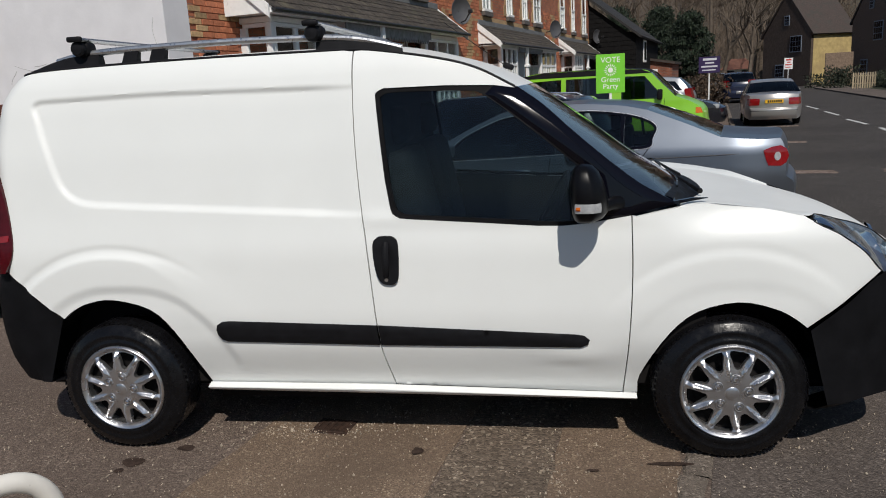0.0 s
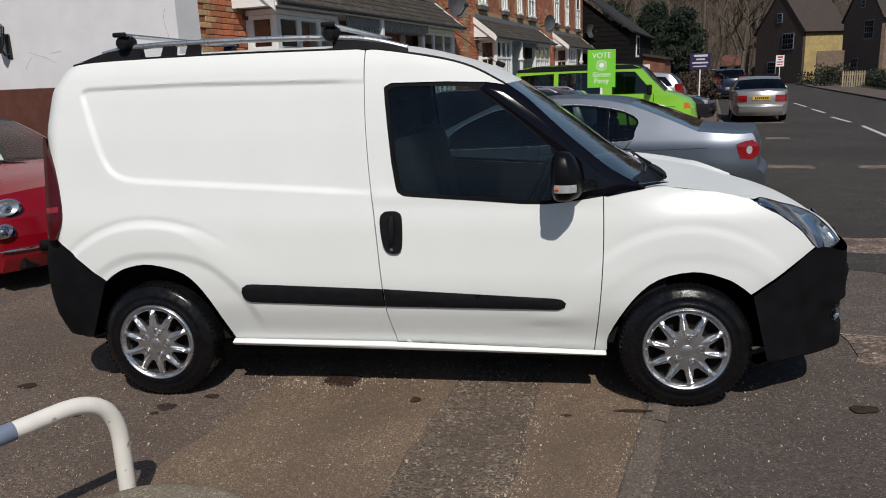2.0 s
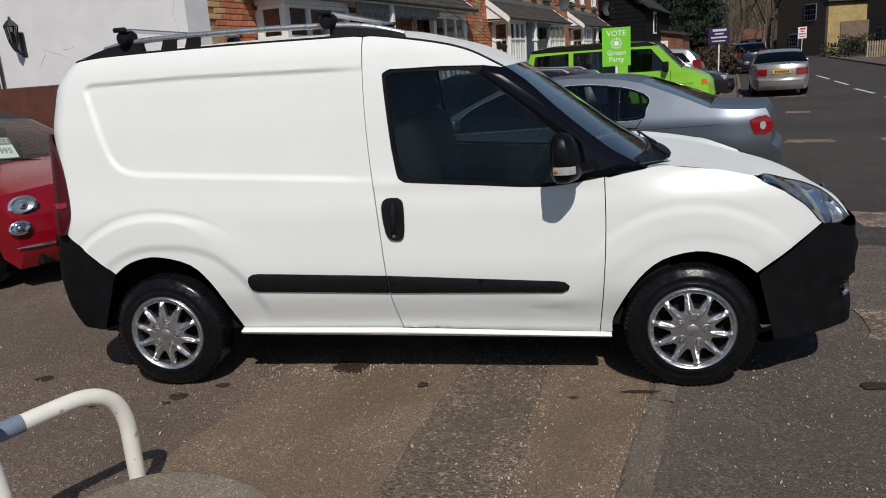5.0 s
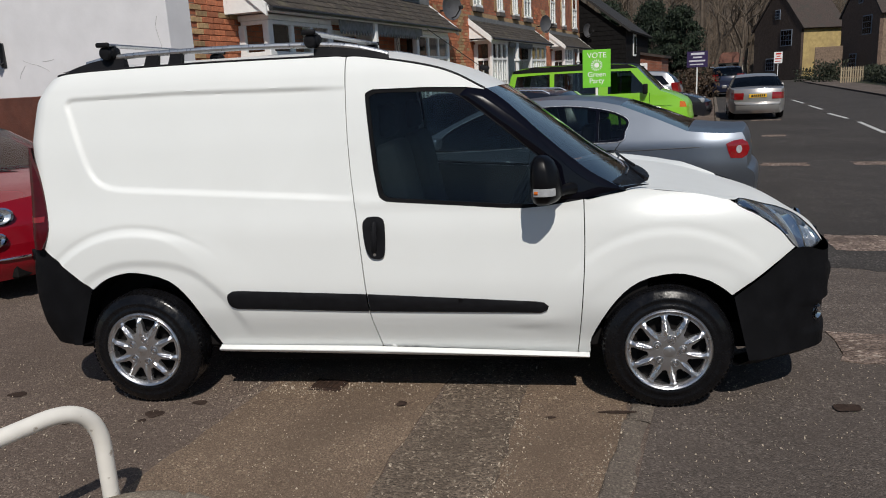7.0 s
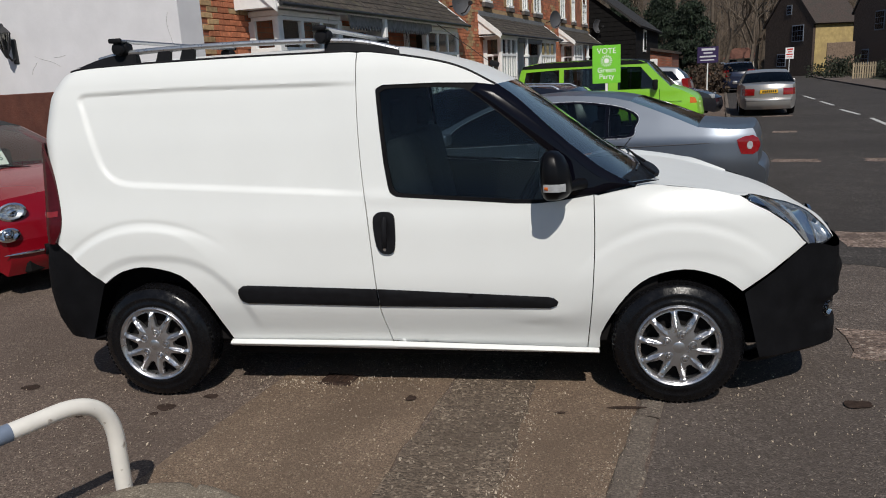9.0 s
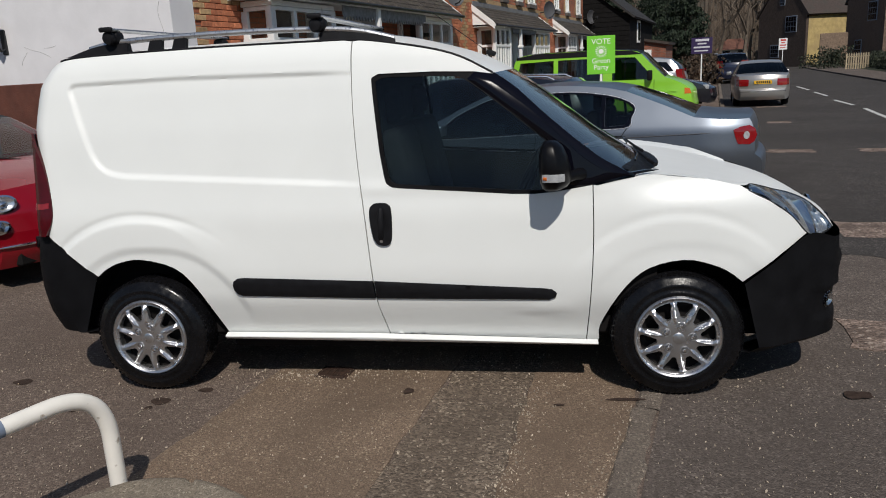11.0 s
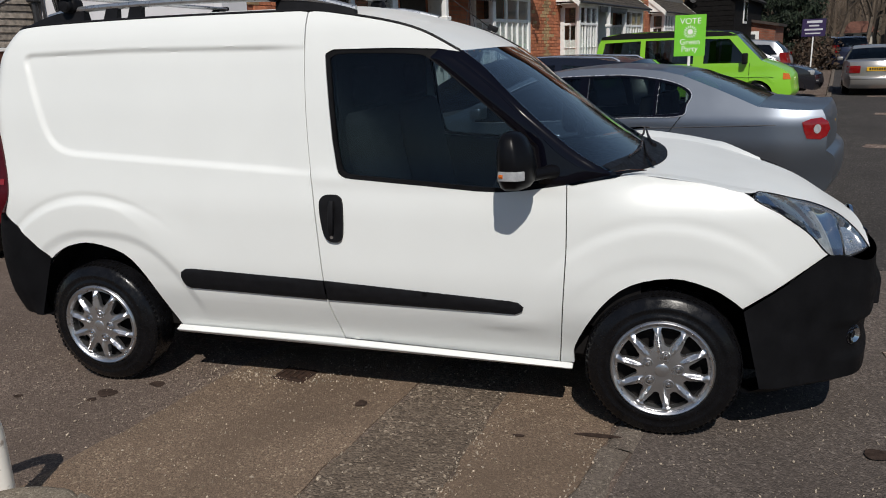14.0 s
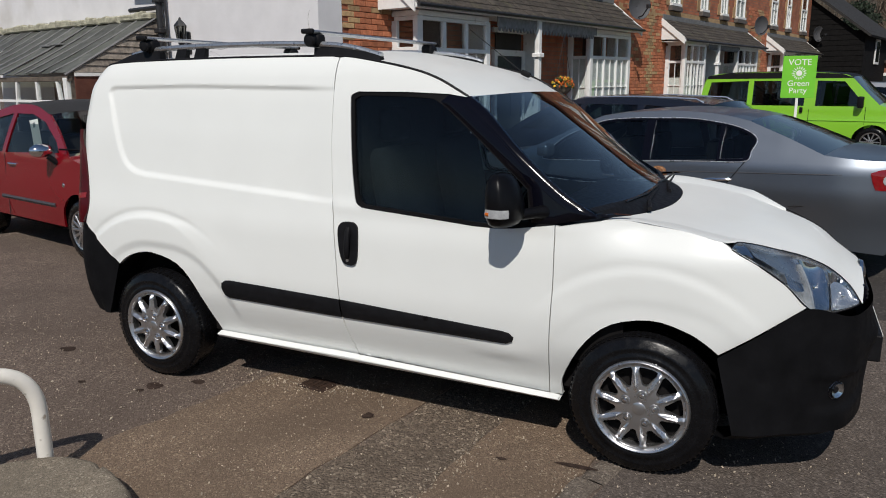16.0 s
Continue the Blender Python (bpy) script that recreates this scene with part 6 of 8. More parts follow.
car("camper_van", Matrix.Translation((3.5, 17.3, 0)) @ Matrix.Rotation(-AX, 4, "Z") @ Matrix.Diagonal((1, 1, 0.97, 1)), "lime green camper van with a black roof", 4.75, 1.84, prof, (1.62, -1.45), 0.33, GREEN, wins, belt=1.05, roof_in=0.12, extras=ext, category="van", sill=0.30,
    lamps=[("roof_band", [(1.16, 1.775), (0.9, 1.872), (0.0, 1.922), (-1.6, 1.912), (-2.1, 1.842), (-2.118, 1.775)], BLACK_PLASTIC, "side"), ("indicator", [(2.19, 0.73), (2.355, 0.73), (2.31, 0.86), (2.19, 0.88)], AMBER, "side"), ("arch_trim", [(1.22, 0.66), (1.36, 0.80), (1.62, 0.86), (1.88, 0.80), (2.02, 0.66), (1.98, 0.64), (1.86, 0.76), (1.62, 0.81), (1.38, 0.76), (1.26, 0.64)], GREEN, "side")])


def plain_car(name, m, label, paintwork, kind="hatch", lamp=RED_BRIGHT, rear_plate=True, group=""):
    if kind == "hatch":
        prof = [("front_bumper", [(2.02, 0.22), (2.09, 0.42), (2.05, 0.62)]), ("bonnet", [(2.05, 0.62), (1.7, 0.82), (1.05, 0.95)]), ("windscreen", [(1.05, 0.95), (0.7, 1.18), (0.35, 1.34)]), ("roof", [(0.35, 1.34), (-0.2, 1.41), (-0.75, 1.38), (-1.0, 1.32)]),
                ("rear_window", [(-1.0, 1.32), (-1.3, 1.18), (-1.58, 1.02)]), ("boot_lid", [(-1.58, 1.02), (-1.85, 0.99), (-2.02, 0.96)]), ("boot_panel", [(-2.02, 0.96), (-2.08, 0.8), (-2.08, 0.58)]), ("rear_bumper", [(-2.08, 0.58), (-2.16, 0.52), (-2.14, 0.35), (-2.05, 0.22)])]
        wins = [("a", [(0.80, 0.98), (0.28, 1.28), (-0.02, 1.32), (-0.02, 0.95)]), ("b", [(-0.10, 1.325), (-0.65, 1.29), (-1.12, 1.08), (-0.98, 0.95), (-0.10, 0.95)])]
        L, W, axles, belt = 4.2, 1.68, (1.25, -1.2), 0.93
        lamp_z, rear = (0.66, 0.86), -2.10
    else:
        prof = [("front_bumper", [(2.12, 0.24), (2.19, 0.5), (2.15, 0.75)]), ("bonnet", [(2.15, 0.75), (1.8, 0.95), (1.1, 1.06)]), ("windscreen", [(1.1, 1.06), (0.8, 1.3), (0.45, 1.5)]), ("roof", [(0.45, 1.5), (-0.2, 1.60), (-1.2, 1.58), (-1.75, 1.52)]),
                ("rear_window", [(-1.75, 1.52), (-1.95, 1.3), (-2.08, 1.08)]), ("tailgate", [(-2.08, 1.08), (-2.14, 0.9), (-2.14, 0.65)]), ("rear_bumper", [(-2.14, 0.65), (-2.22, 0.55), (-2.15, 0.28)])]
        wins = [("a", [(0.88, 1.1), (0.4, 1.43), (0.0, 1.48), (0.0, 1.07)]), ("b", [(-0.1, 1.48), (-0.85, 1.48), (-0.9, 1.07), (-0.1, 1.07)]), ("c", [(-0.97, 1.48), (-1.6, 1.44), (-1.85, 1.15), (-1.0, 1.07)])]
        L, W, axles, belt = 4.35, 1.8, (1.3, -1.3), 1.05
        lamp_z, rear = (0.85, 1.2), -2.10
    bulge = 0.17 if kind == "hatch" else 0.10
    xs, zs = ((-2.08, -2.08, -2.02), (0.58, 0.80, 0.96)) if kind == "hatch" else ((-2.14, -2.14, -2.08), (0.65, 0.9, 1.08))
    ext = plate(rear + 0.015 - bulge, 0.77, PLATE_YELLOW, face=-1) if rear_plate else []
    for sg in (1, -1):
        rows = []
        for z in np.linspace(lamp_z[0], lamp_z[1], 5):
            xr = float(np.interp(z, zs, xs))
            wide = lambda x: W / 2 - 0.02 * sstep(0.6, belt, z) - 0.52 * max(0.0, abs(x) - L / 2 + 0.55) ** 2 + 0.008
            rows.append([(xr - bulge * (1 - v * v) - 0.012, sg * v * wide(xr), z) for v in np.linspace(0.60, 1.0, 6)] + [(xr + d, sg * wide(xr + d), z) for d in (0.05, 0.11, 0.17)])
        bm = loft(rows)
        bmesh.ops.recalc_face_normals(bm, faces=bm.faces)
        ext.append(("tail_lamp", bm, lamp, "red tail lamp"))
        ext.append(("head_lamp", box((L / 2 - 0.28, min(sg * 0.45, sg * 0.76), 0.62), (L / 2 - 0.06, max(sg * 0.45, sg * 0.76), 0.76), 0.04, 2), CLEAR_LENS, "clear headlamp"))
        ext.append(("wing_mirror", box((0.70, sg * (W / 2 + 0.09) - 0.08, belt + 0.02), (0.82, sg * (W / 2 + 0.09) + 0.08, belt + 0.14), 0.03, 3), paintwork, ""))
    ext.append(("bumper_strip", tube([(rear - 0.035 - (bulge + 0.01) * (1 - v * v), v * 0.66, 0.485) for v in np.linspace(-1, 1, 13)], 0.022, 6), CAR_TRIM, "grey bumper strip"))
    return car(name, m, label, L, W, prof, axles, 0.31, paintwork, wins, belt=belt, extras=ext, group=group, bulge=bulge)


SILVER = paint("pale silver paint", (0.40, 0.385, 0.37), 0.34, metal=0.6)
BLACK = paint("black paint", (0.012, 0.012, 0.016), 0.2)
NAVY = paint("navy paint", (0.015, 0.02, 0.045), 0.25)
GREY = paint("grey silver paint", (0.36, 0.37, 0.39), 0.3, metal=0.5)
along = 90 - 11.0
plain_car("hatchback_car", Matrix.Translation((8.81, 22.3, 0)) @ Matrix.Rotation(radians(along), 4, "Z") @ Matrix.Diagonal((0.95, 0.95, 0.95, 1)), "silver car parked at the kerb with a yellow plate", SILVER)
plain_car("estate_car", Matrix.Translation((12.15, 41.2, 0)) @ Matrix.Rotation(radians(along), 4, "Z"), "navy blue tall car parked at the kerb", NAVY, "tall")
plain_car("estate_car", Matrix.Translation((12.9, 50.0, 0)) @ Matrix.Rotation(radians(along), 4, "Z"), "grey tall car parked further along the kerb", GREY, "tall")
plain_car("hatchback_car", Matrix.Translation((16.4, 62.0, 0)) @ Matrix.Rotation(radians(along), 4, "Z"), "dark car far along the kerb", BLACK)
plain_car("hatchback_car", Matrix.Translation((4.95, 20.9, 0)) @ Matrix.Rotation(-AX, 4, "Z"), "black car nosed out beside the green van", BLACK, rear_plate=False)
plain_car("estate_car", Matrix.Translation((4.55, 23.6, 0)) @ Matrix.Rotation(math.pi - AX, 4, "Z"), "silver estate car parked nose in", GREY, "tall")

# ---- terrace ----
HOUSE_N, BAY_N = -3.45, -2.95
BRICK = brick_material("red brickwork", (0.46, 0.155, 0.075), (0.34, 0.105, 0.055), (0.22, 0.155, 0.11))
BRICK_RED = material("red brick", (0.46, 0.16, 0.078), 0.88, vary=0.25, scale=20, bump=0.003, bump_scale=120, object_random=0.30)
BRICK_BUFF = material("buff brick", (0.42, 0.275, 0.14), 0.88, vary=0.25, scale=20, bump=0.003, bump_scale=120, object_random=0.25)
BRICK_RED_MANY = material("red brick courses", (0.46, 0.16, 0.078), 0.88, vary=0.25, scale=20, bump=0.003, bump_scale=120, island_random=0.30)
BRICK_BUFF_MANY = material("buff brick courses", (0.42, 0.275, 0.14), 0.88, vary=0.25, scale=20, bump=0.003, bump_scale=120, island_random=0.25)
RENDER = material("white painted render", (0.70, 0.69, 0.70), 0.85, vary=0.05, scale=3, bump=0.0014, bump_scale=22, second=(0.55, 0.53, 0.51), second_at=(0.60, 0.80), second_scale=0.9, spec=0.2)
JOINERY = material("white window paint", (0.80, 0.80, 0.78), 0.45, vary=0.05, scale=12, second=(0.5, 0.47, 0.43), second_at=(0.66, 0.8), second_scale=8)
SLATE = material("grey slate", (0.060, 0.050, 0.041), 0.85, vary=0.5, scale=14, bump=0.007, bump_scale=60, second=(0.085, 0.078, 0.050), second_at=(0.55, 0.75), second_scale=4, island_random=0.25)
LEAD = material("grey lead flashing", (0.17, 0.17, 0.17), 0.6, vary=0.2, scale=10)
CURTAIN = material("pale net curtain", (0.74, 0.74, 0.70), 0.9, vary=0.1, scale=20)
# dark colour in place of unlit rooms, behind panes and on the fanlights
ROOM_SHADE = material("dark backing for room shade", (0.05, 0.047, 0.043), 0.9, vary=0.2, scale=3)
DOOR_PAINT = material("dark door paint", (0.03, 0.035, 0.04), 0.4, vary=0.1)
BROWN_WALL = material("red brown painted wall", (0.105, 0.035, 0.022), 0.85, vary=0.2, scale=6, bump=0.004, bump_scale=40, second=(0.07, 0.024, 0.017), second_at=(0.45, 0.7), second_scale=1.2)
TIMBER = material("weathered dark timber", (0.17, 0.135, 0.105), 0.85, vary=0.45, scale=16, bump=0.004, bump_scale=50, object_random=0.3)
PIPE = material("black iron pipe", (0.02, 0.02, 0.022), 0.5, vary=0.2, scale=20)
STREET_M = Matrix.Rotation(-AX, 4, "Z")


def local(n0, n1, s0, s1, z0, z1, bevel=0.0):
    """A box given in street coordinates, to be drawn under STREET_M."""
    return box((n0, s0, z0), (n1, s1, z1), bevel, 1)


wall_m = STREET_M
terrace_end = 31.2
front = whole("wall_terrace", local(HOUSE_N - 0.3, HOUSE_N - 0.012, 5.03, terrace_end, 0, 6.6), BRICK, "red brick terrace front with buff brick bands", "wall", "structure", m=wall_m)
gable = whole("wall_gable", local(-13.0, HOUSE_N - 0.0, 4.60, 5.02, 0, 7.5), RENDER, "white painted rendered gable wall with cracks", "wall", "structure", m=wall_m)
whole("wall_back", local(-9.5, -9.2, 5.03, terrace_end, 0, 6.6), BRICK, "plain rear brick wall", "wall", "structure", m=wall_m)
whole("wall_end", local(-9.2, HOUSE_N - 0.3, terrace_end - 0.25, terrace_end, 0, 6.6), BRICK, "brick end wall", "wall", "structure", m=wall_m)
rows = []
for n, z in ((HOUSE_N + 0.35, 6.45), (-6.5, 9.2), (-9.8, 6.45)):
    rows.append([(n, 4.5, z), (n, terrace_end + 0.2, z)])
bm = loft(rows)
bmesh.ops.solidify(bm, geom=bm.faces, thickness=0.12)
bmesh.ops.recalc_face_normals(bm, faces=bm.faces)
whole("roof_terrace", bm, SLATE, "grey slate terrace roof", "roof", "structure", m=wall_m)


def window_unit(parent, n, s0, s1, z0, z1, lights=3, transom=0.62, facing="n", curtain=0.0, depth=0.06, frame_w=0.03):
    """A framed white window in the plane n (facing +N) or, with facing 's', in the plane s=n (facing -S) over n from s0 to s1."""
    def bx(a0, a1, u0, u1, b0, b1):
        return box((n + a0, u0, b0), (n + a1, u1, b1), 0.004, 1) if facing == "n" else box((u0, n - a1, b0), (u1, n - a0, b1), 0.004, 1)
    w = part("window", bx(-depth, 0.0, s0, s1, z1 - 0.05, z1), JOINERY, parent, "white painted timber window")
    part("sill", bx(-depth, 0.05, s0 - 0.02, s1 + 0.02, z0 - 0.03, z0 + 0.03), JOINERY, w)
    step = (s1 - s0) / lights
    for k in range(lights + 1):
        u = s0 + k * step
        part("mullion", bx(-depth, 0.0, u - frame_w, u + frame_w, z0 + 0.03, z1 - 0.05), JOINERY, w)
    zt = z0 + (z1 - z0) * transom
    for k in range(lights):
        u0, u1 = s0 + k * step + frame_w, s0 + (k + 1) * step - frame_w
        part("transom", bx(-depth, 0.0, u0, u1, zt - 0.03, zt + 0.03), JOINERY, w)
        for a, b_ in ((z0 + 0.03, zt - 0.03), (zt + 0.03, z1 - 0.05)):
            part("sash", bx(-depth + 0.012, -0.006, u0, u0 + 0.008, a, b_), JOINERY, w)
            part("sash", bx(-depth + 0.012, -0.006, u1 - 0.008, u1, a, b_), JOINERY, w)
        part("glazing_bar", bx(-depth + 0.012, -0.008, (u0 + u1) / 2 - 0.006, (u0 + u1) / 2 + 0.006, z0 + 0.03, zt - 0.03), JOINERY, w)
        zb = (z0 + zt) / 2 + 0.12
        part("glazing_bar", bx(-depth + 0.012, -0.009, u0 + 0.014, u1 - 0.014, zb - 0.008, zb + 0.008), JOINERY, w)
        part("pane", bx(-depth / 2 - 0.002, -depth / 2 + 0.002, u0 + 0.02, u1 - 0.02, z0 + 0.03, z1 - 0.05), PANE_GLASS, w, "dim window pane")
    # dark board paints the unlit depth behind the panes
    part("room", bx(-depth - 0.5, -depth - 0.46, s0, s1, z0, z1), ROOM_SHADE, w)
    if curtain:
        part("curtain", bx(-depth / 2 - 0.014, -depth / 2 - 0.006, s0 + 0.05, s1 - 0.05, z0 + 0.03, z0 + (z1 - z0) * curtain), CURTAIN, w, "pale net curtain")
    return w


def bay(s0, s1, bar, curtain):
    ob = thing("bay_window", STREET_M, "white painted timber bay window on the brick front", "bay window", "bay windows")
    part("base_panel", box((HOUSE_N, s0, 0), (BAY_N - 0.01, s1, 0.70), 0.01, 1), JOINERY, ob)
    part("head", box((HOUSE_N, s0, 2.585), (BAY_N, s1, 2.66), 0.006, 1), JOINERY, ob)
    window_unit(ob, BAY_N, s0 + 0.05, s1 - 0.05, 0.76, 2.58, 3, 0.757, "n", curtain, frame_w=bar)
    window_unit(ob, s0, HOUSE_N + 0.04, BAY_N - 0.06, 0.76, 2.58, 1, 0.757, "s", curtain, frame_w=0.05)
    for c in (s0 + 0.03, s1 - 0.03):
        part("corner_post", box((BAY_N - 0.08, c - 0.06, 0.70), (BAY_N + 0.006, c + 0.06, 2.585), 0.012, 1), JOINERY, ob)
    part("far_cheek", box((HOUSE_N, s1 - 0.05, 0.70), (BAY_N - 0.08, s1, 2.585), 0.004, 1), JOINERY, ob)
    return ob


def porch_roof(s0, s1, n0, z0, z1):
    """Lean-to slate roof over two bays and the doors between them."""
    ob = thing("pent_roof", STREET_M, "grey slate pent roof over bays and doors", "roof", "pent roofs")
    n1 = HOUSE_N - 0.02
    bm = bmesh.new()
    courses, per = 6, int((s1 - s0) / 0.25)
    rng = random.Random(int(s0 * 7))
    for c in range(courses):
        for k in range(per):
            w = (s1 - s0) / per
            sa = s0 + k * w + (w / 2 if c % 2 else 0)
            if sa + w > s1 + 0.01:
                continue
            t0, t1 = c / courses - 0.03, (c + 1) / courses
            dz = rng.uniform(0, 0.006)
            P = lambda t, up: (n0 + (n1 - n0) * t, z0 + (z1 - z0) * t + up + dz)
            (na, za), (nb, zb) = P(t0, 0.022), P(t1, 0.006)
            vs = [bm.verts.new(p) for p in ((na, sa + 0.003, za), (na, sa + w - 0.003, za), (nb, sa + w - 0.003, zb), (nb, sa + 0.003, zb), (na, sa + 0.003, za - 0.012), (na, sa + w - 0.003, za - 0.012), (nb, sa + w - 0.003, zb - 0.008), (nb, sa + 0.003, zb - 0.008))]
            for q in ((0, 1, 2, 3), (0, 4, 5, 1), (1, 5, 6, 2), (3, 7, 4, 0)):
                bm.faces.new([vs[i] for i in q])
    bmesh.ops.recalc_face_normals(bm, faces=bm.faces)
    tagged(part("slates", bm, SLATE, ob), kind="stuff")
    bm = bmesh.new()
    rows = [[(n0 + 0.01, s, z0 - 0.035), (n1, s, z1 - 0.035), (n1, s, z1 + 0.0), (n0 + 0.01, s, z0 + 0.0)] for s in (s0, s1)]
    bm = loft(rows, close_v=True, caps=True)
    bmesh.ops.recalc_face_normals(bm, faces=bm.faces)
    part("deck", bm, LEAD, ob)
    part("fascia", box((n0 - 0.03, s0, z0 - 0.07), (n0 + 0.0, s1, z0 + 0.0), 0.004, 1), JOINERY, ob)
    part("gutter", tube([(n0 + 0.04, s0, z0 - 0.03), (n0 + 0.04, s1, z0 - 0.02)], 0.028, 8), PIPE, ob, "black gutter", smooth=True)
    part("flashing", box((n1 - 0.02, s0, z1 - 0.02), (n1 + 0.05, s1, z1 + 0.10), 0.004, 1), LEAD, ob)
    for s in (s0 - 0.02, s1 + 0.02):
        rows = [[(n0 - 0.02, s + d, z0 - 0.13), (n1, s + d, z1 - 0.13), (n1, s + d, z1 + 0.03), (n0 - 0.02, s + d, z0 + 0.03)] for d in (-0.015, 0.015)]
        bm = loft(rows, close_v=True, caps=True)
        bmesh.ops.recalc_face_normals(bm, faces=bm.faces)
        part("bargeboard", bm, JOINERY, ob, "white bargeboard")
    tri = [(HOUSE_N, 2.665), (n0 - 0.05, 2.665), (n0 - 0.05, z0 - 0.02), (HOUSE_N, z1 - 0.06)]
    bm = loft([[(n, s0 + d, z) for n, z in tri] for d in (0.0, 0.025)], close_v=True, caps=True)
    bmesh.ops.recalc_face_normals(bm, faces=bm.faces)
    part("spandrel", bm, JOINERY, ob, "white boarded spandrel")
    part("soffit", box((HOUSE_N, s0 + 0.03, z0 - 0.055), (n0 - 0.03, s1 - 0.02, z0 - 0.045)), JOINERY, ob)
    return ob


def front_door(s0, s1, z1=2.12):
    ob = thing("front_door", STREET_M, "dark painted panelled front door in a white frame", "door", "front doors")
    part("frame", box((HOUSE_N - 0.02, s0 - 0.09, 0), (HOUSE_N + 0.06, s0, z1 + 0.1), 0.006, 1), JOINERY, ob)
    part("frame", box((HOUSE_N - 0.02, s1, 0), (HOUSE_N + 0.06, s1 + 0.09, z1 + 0.1), 0.006, 1), JOINERY, ob)
    part("lintel", box((HOUSE_N - 0.02, s0, z1), (HOUSE_N + 0.06, s1, z1 + 0.1), 0.006, 1), JOINERY, ob)
    leaf = part("leaf", box((HOUSE_N - 0.01, s0, 0.12), (HOUSE_N + 0.035, s1, z1), 0.004, 1), DOOR_PAINT, ob)
    for a, b_ in ((0.3, 0.9), (1.05, 1.9)):
        for u0, u1 in ((s0 + 0.1, (s0 + s1) / 2 - 0.04), ((s0 + s1) / 2 + 0.04, s1 - 0.1)):
            part("panel", box((HOUSE_N + 0.03, u0, a), (HOUSE_N + 0.045, u1, b_), 0.008, 1), DOOR_PAINT, leaf)
    part("fanlight", box((HOUSE_N - 0.01, s0, z1 + 0.1), (HOUSE_N + 0.02, s1, 2.50), 0.004, 1), ROOM_SHADE, ob, "dark fanlight over the door")
    part("fanlight_bar", box((HOUSE_N - 0.01, s0 - 0.09, 2.50), (HOUSE_N + 0.06, s1 + 0.09, 2.58), 0.004, 1), JOINERY, ob)
    part("step", box((HOUSE_N, s0 - 0.15, 0), (HOUSE_N + 0.45, s1 + 0.15, 0.14), 0.015, 1), KERB, ob)
    return ob


SLATE_SILL = material("dark stone sill", (0.11, 0.095, 0.085), 0.85, vary=0.25, scale=15)
# valance grey holds dirt plus the shade below the gutter
SHADED_WOOD = material("dirty painted timber greyed for shade", (0.23, 0.23, 0.23), 0.8, vary=0.3, scale=14)
HOUSES = ((6.0, 1.72, 11.18, 1.78, 5.72, 13.1, -2.75, 2.73, 3.31), (16.2, 1.45, 20.35, 1.95, 15.85, 22.75, -2.83, 2.665, 3.16), (25.4, 1.5, 0, 0, 25.0, 30.6, -2.83, 2.665, 3.16))
for base, wide, base2, wide2, r0, r1, rn, rz0, rz1 in HOUSES:
    bay(base, base + wide, 0.036 if base < 7 else 0.024, 0.0 if base < 7 else 0.55)
    porch_roof(r0, r1, rn, rz0, rz1)
    d1 = front_door(base + (2.62 if base < 7 else 1.85), base + (3.42 if base < 7 else 2.65))
    mid = base + (3.54 if base < 7 else 2.85)
    part("screen", box((HOUSE_N - 0.012, mid, 0.0), (HOUSE_N + 0.30, mid + 0.06, 2.60), 0.006, 1), JOINERY, d1, "white boarded porch screen")
    part("screen", box((HOUSE_N - 0.012, mid + 0.06, 0.0), (HOUSE_N + 0.03, mid + 0.48, 2.60), 0.006, 1), JOINERY, d1, "white boarded panel beside the door")
    if base2:
        bay(base2, base2 + wide2, 0.024, 0.74)
    post = thing("porch_post", STREET_M, "white turned porch post under the pent roof", "porch post", "porch posts")
    ps = base + (2.96 if base < 7 else 2.2)
    part("shaft", box((rn - 0.10, ps - 0.05, 0), (rn - 0.01, ps + 0.05, rz0 - 0.06), 0.015, 2), JOINERY, post)
    part("cap", box((rn - 0.13, ps - 0.08, 2.08), (rn + 0.02, ps + 0.08, 2.15), 0.01, 1), JOINERY, post)
    fr = thing("porch_valance", STREET_M, "toothed timber valance, greyed for shade under the pent roof", "valance", "valances")
    v0, v1 = base + wide + 0.04, (base2 or r1) - 0.06
    part("rail", box((rn - 0.085, v0, 2.53), (rn - 0.06, v1, rz0 - 0.06), 0, 1), SHADED_WOOD, fr)
    for k in range(int((v1 - v0) / 0.105)):
        s_ = v0 + k * 0.105
        bm = loft([[(n, s_ + 0.004, 2.53), (n, s_ + 0.10, 2.53), (n, s_ + 0.062, 2.455), (n, s_ + 0.042, 2.455)] for n in (rn - 0.083, rn - 0.063)], close_v=True, caps=True)
        bmesh.ops.recalc_face_normals(bm, faces=bm.faces)
        part("tooth", bm, SHADED_WOOD, fr)
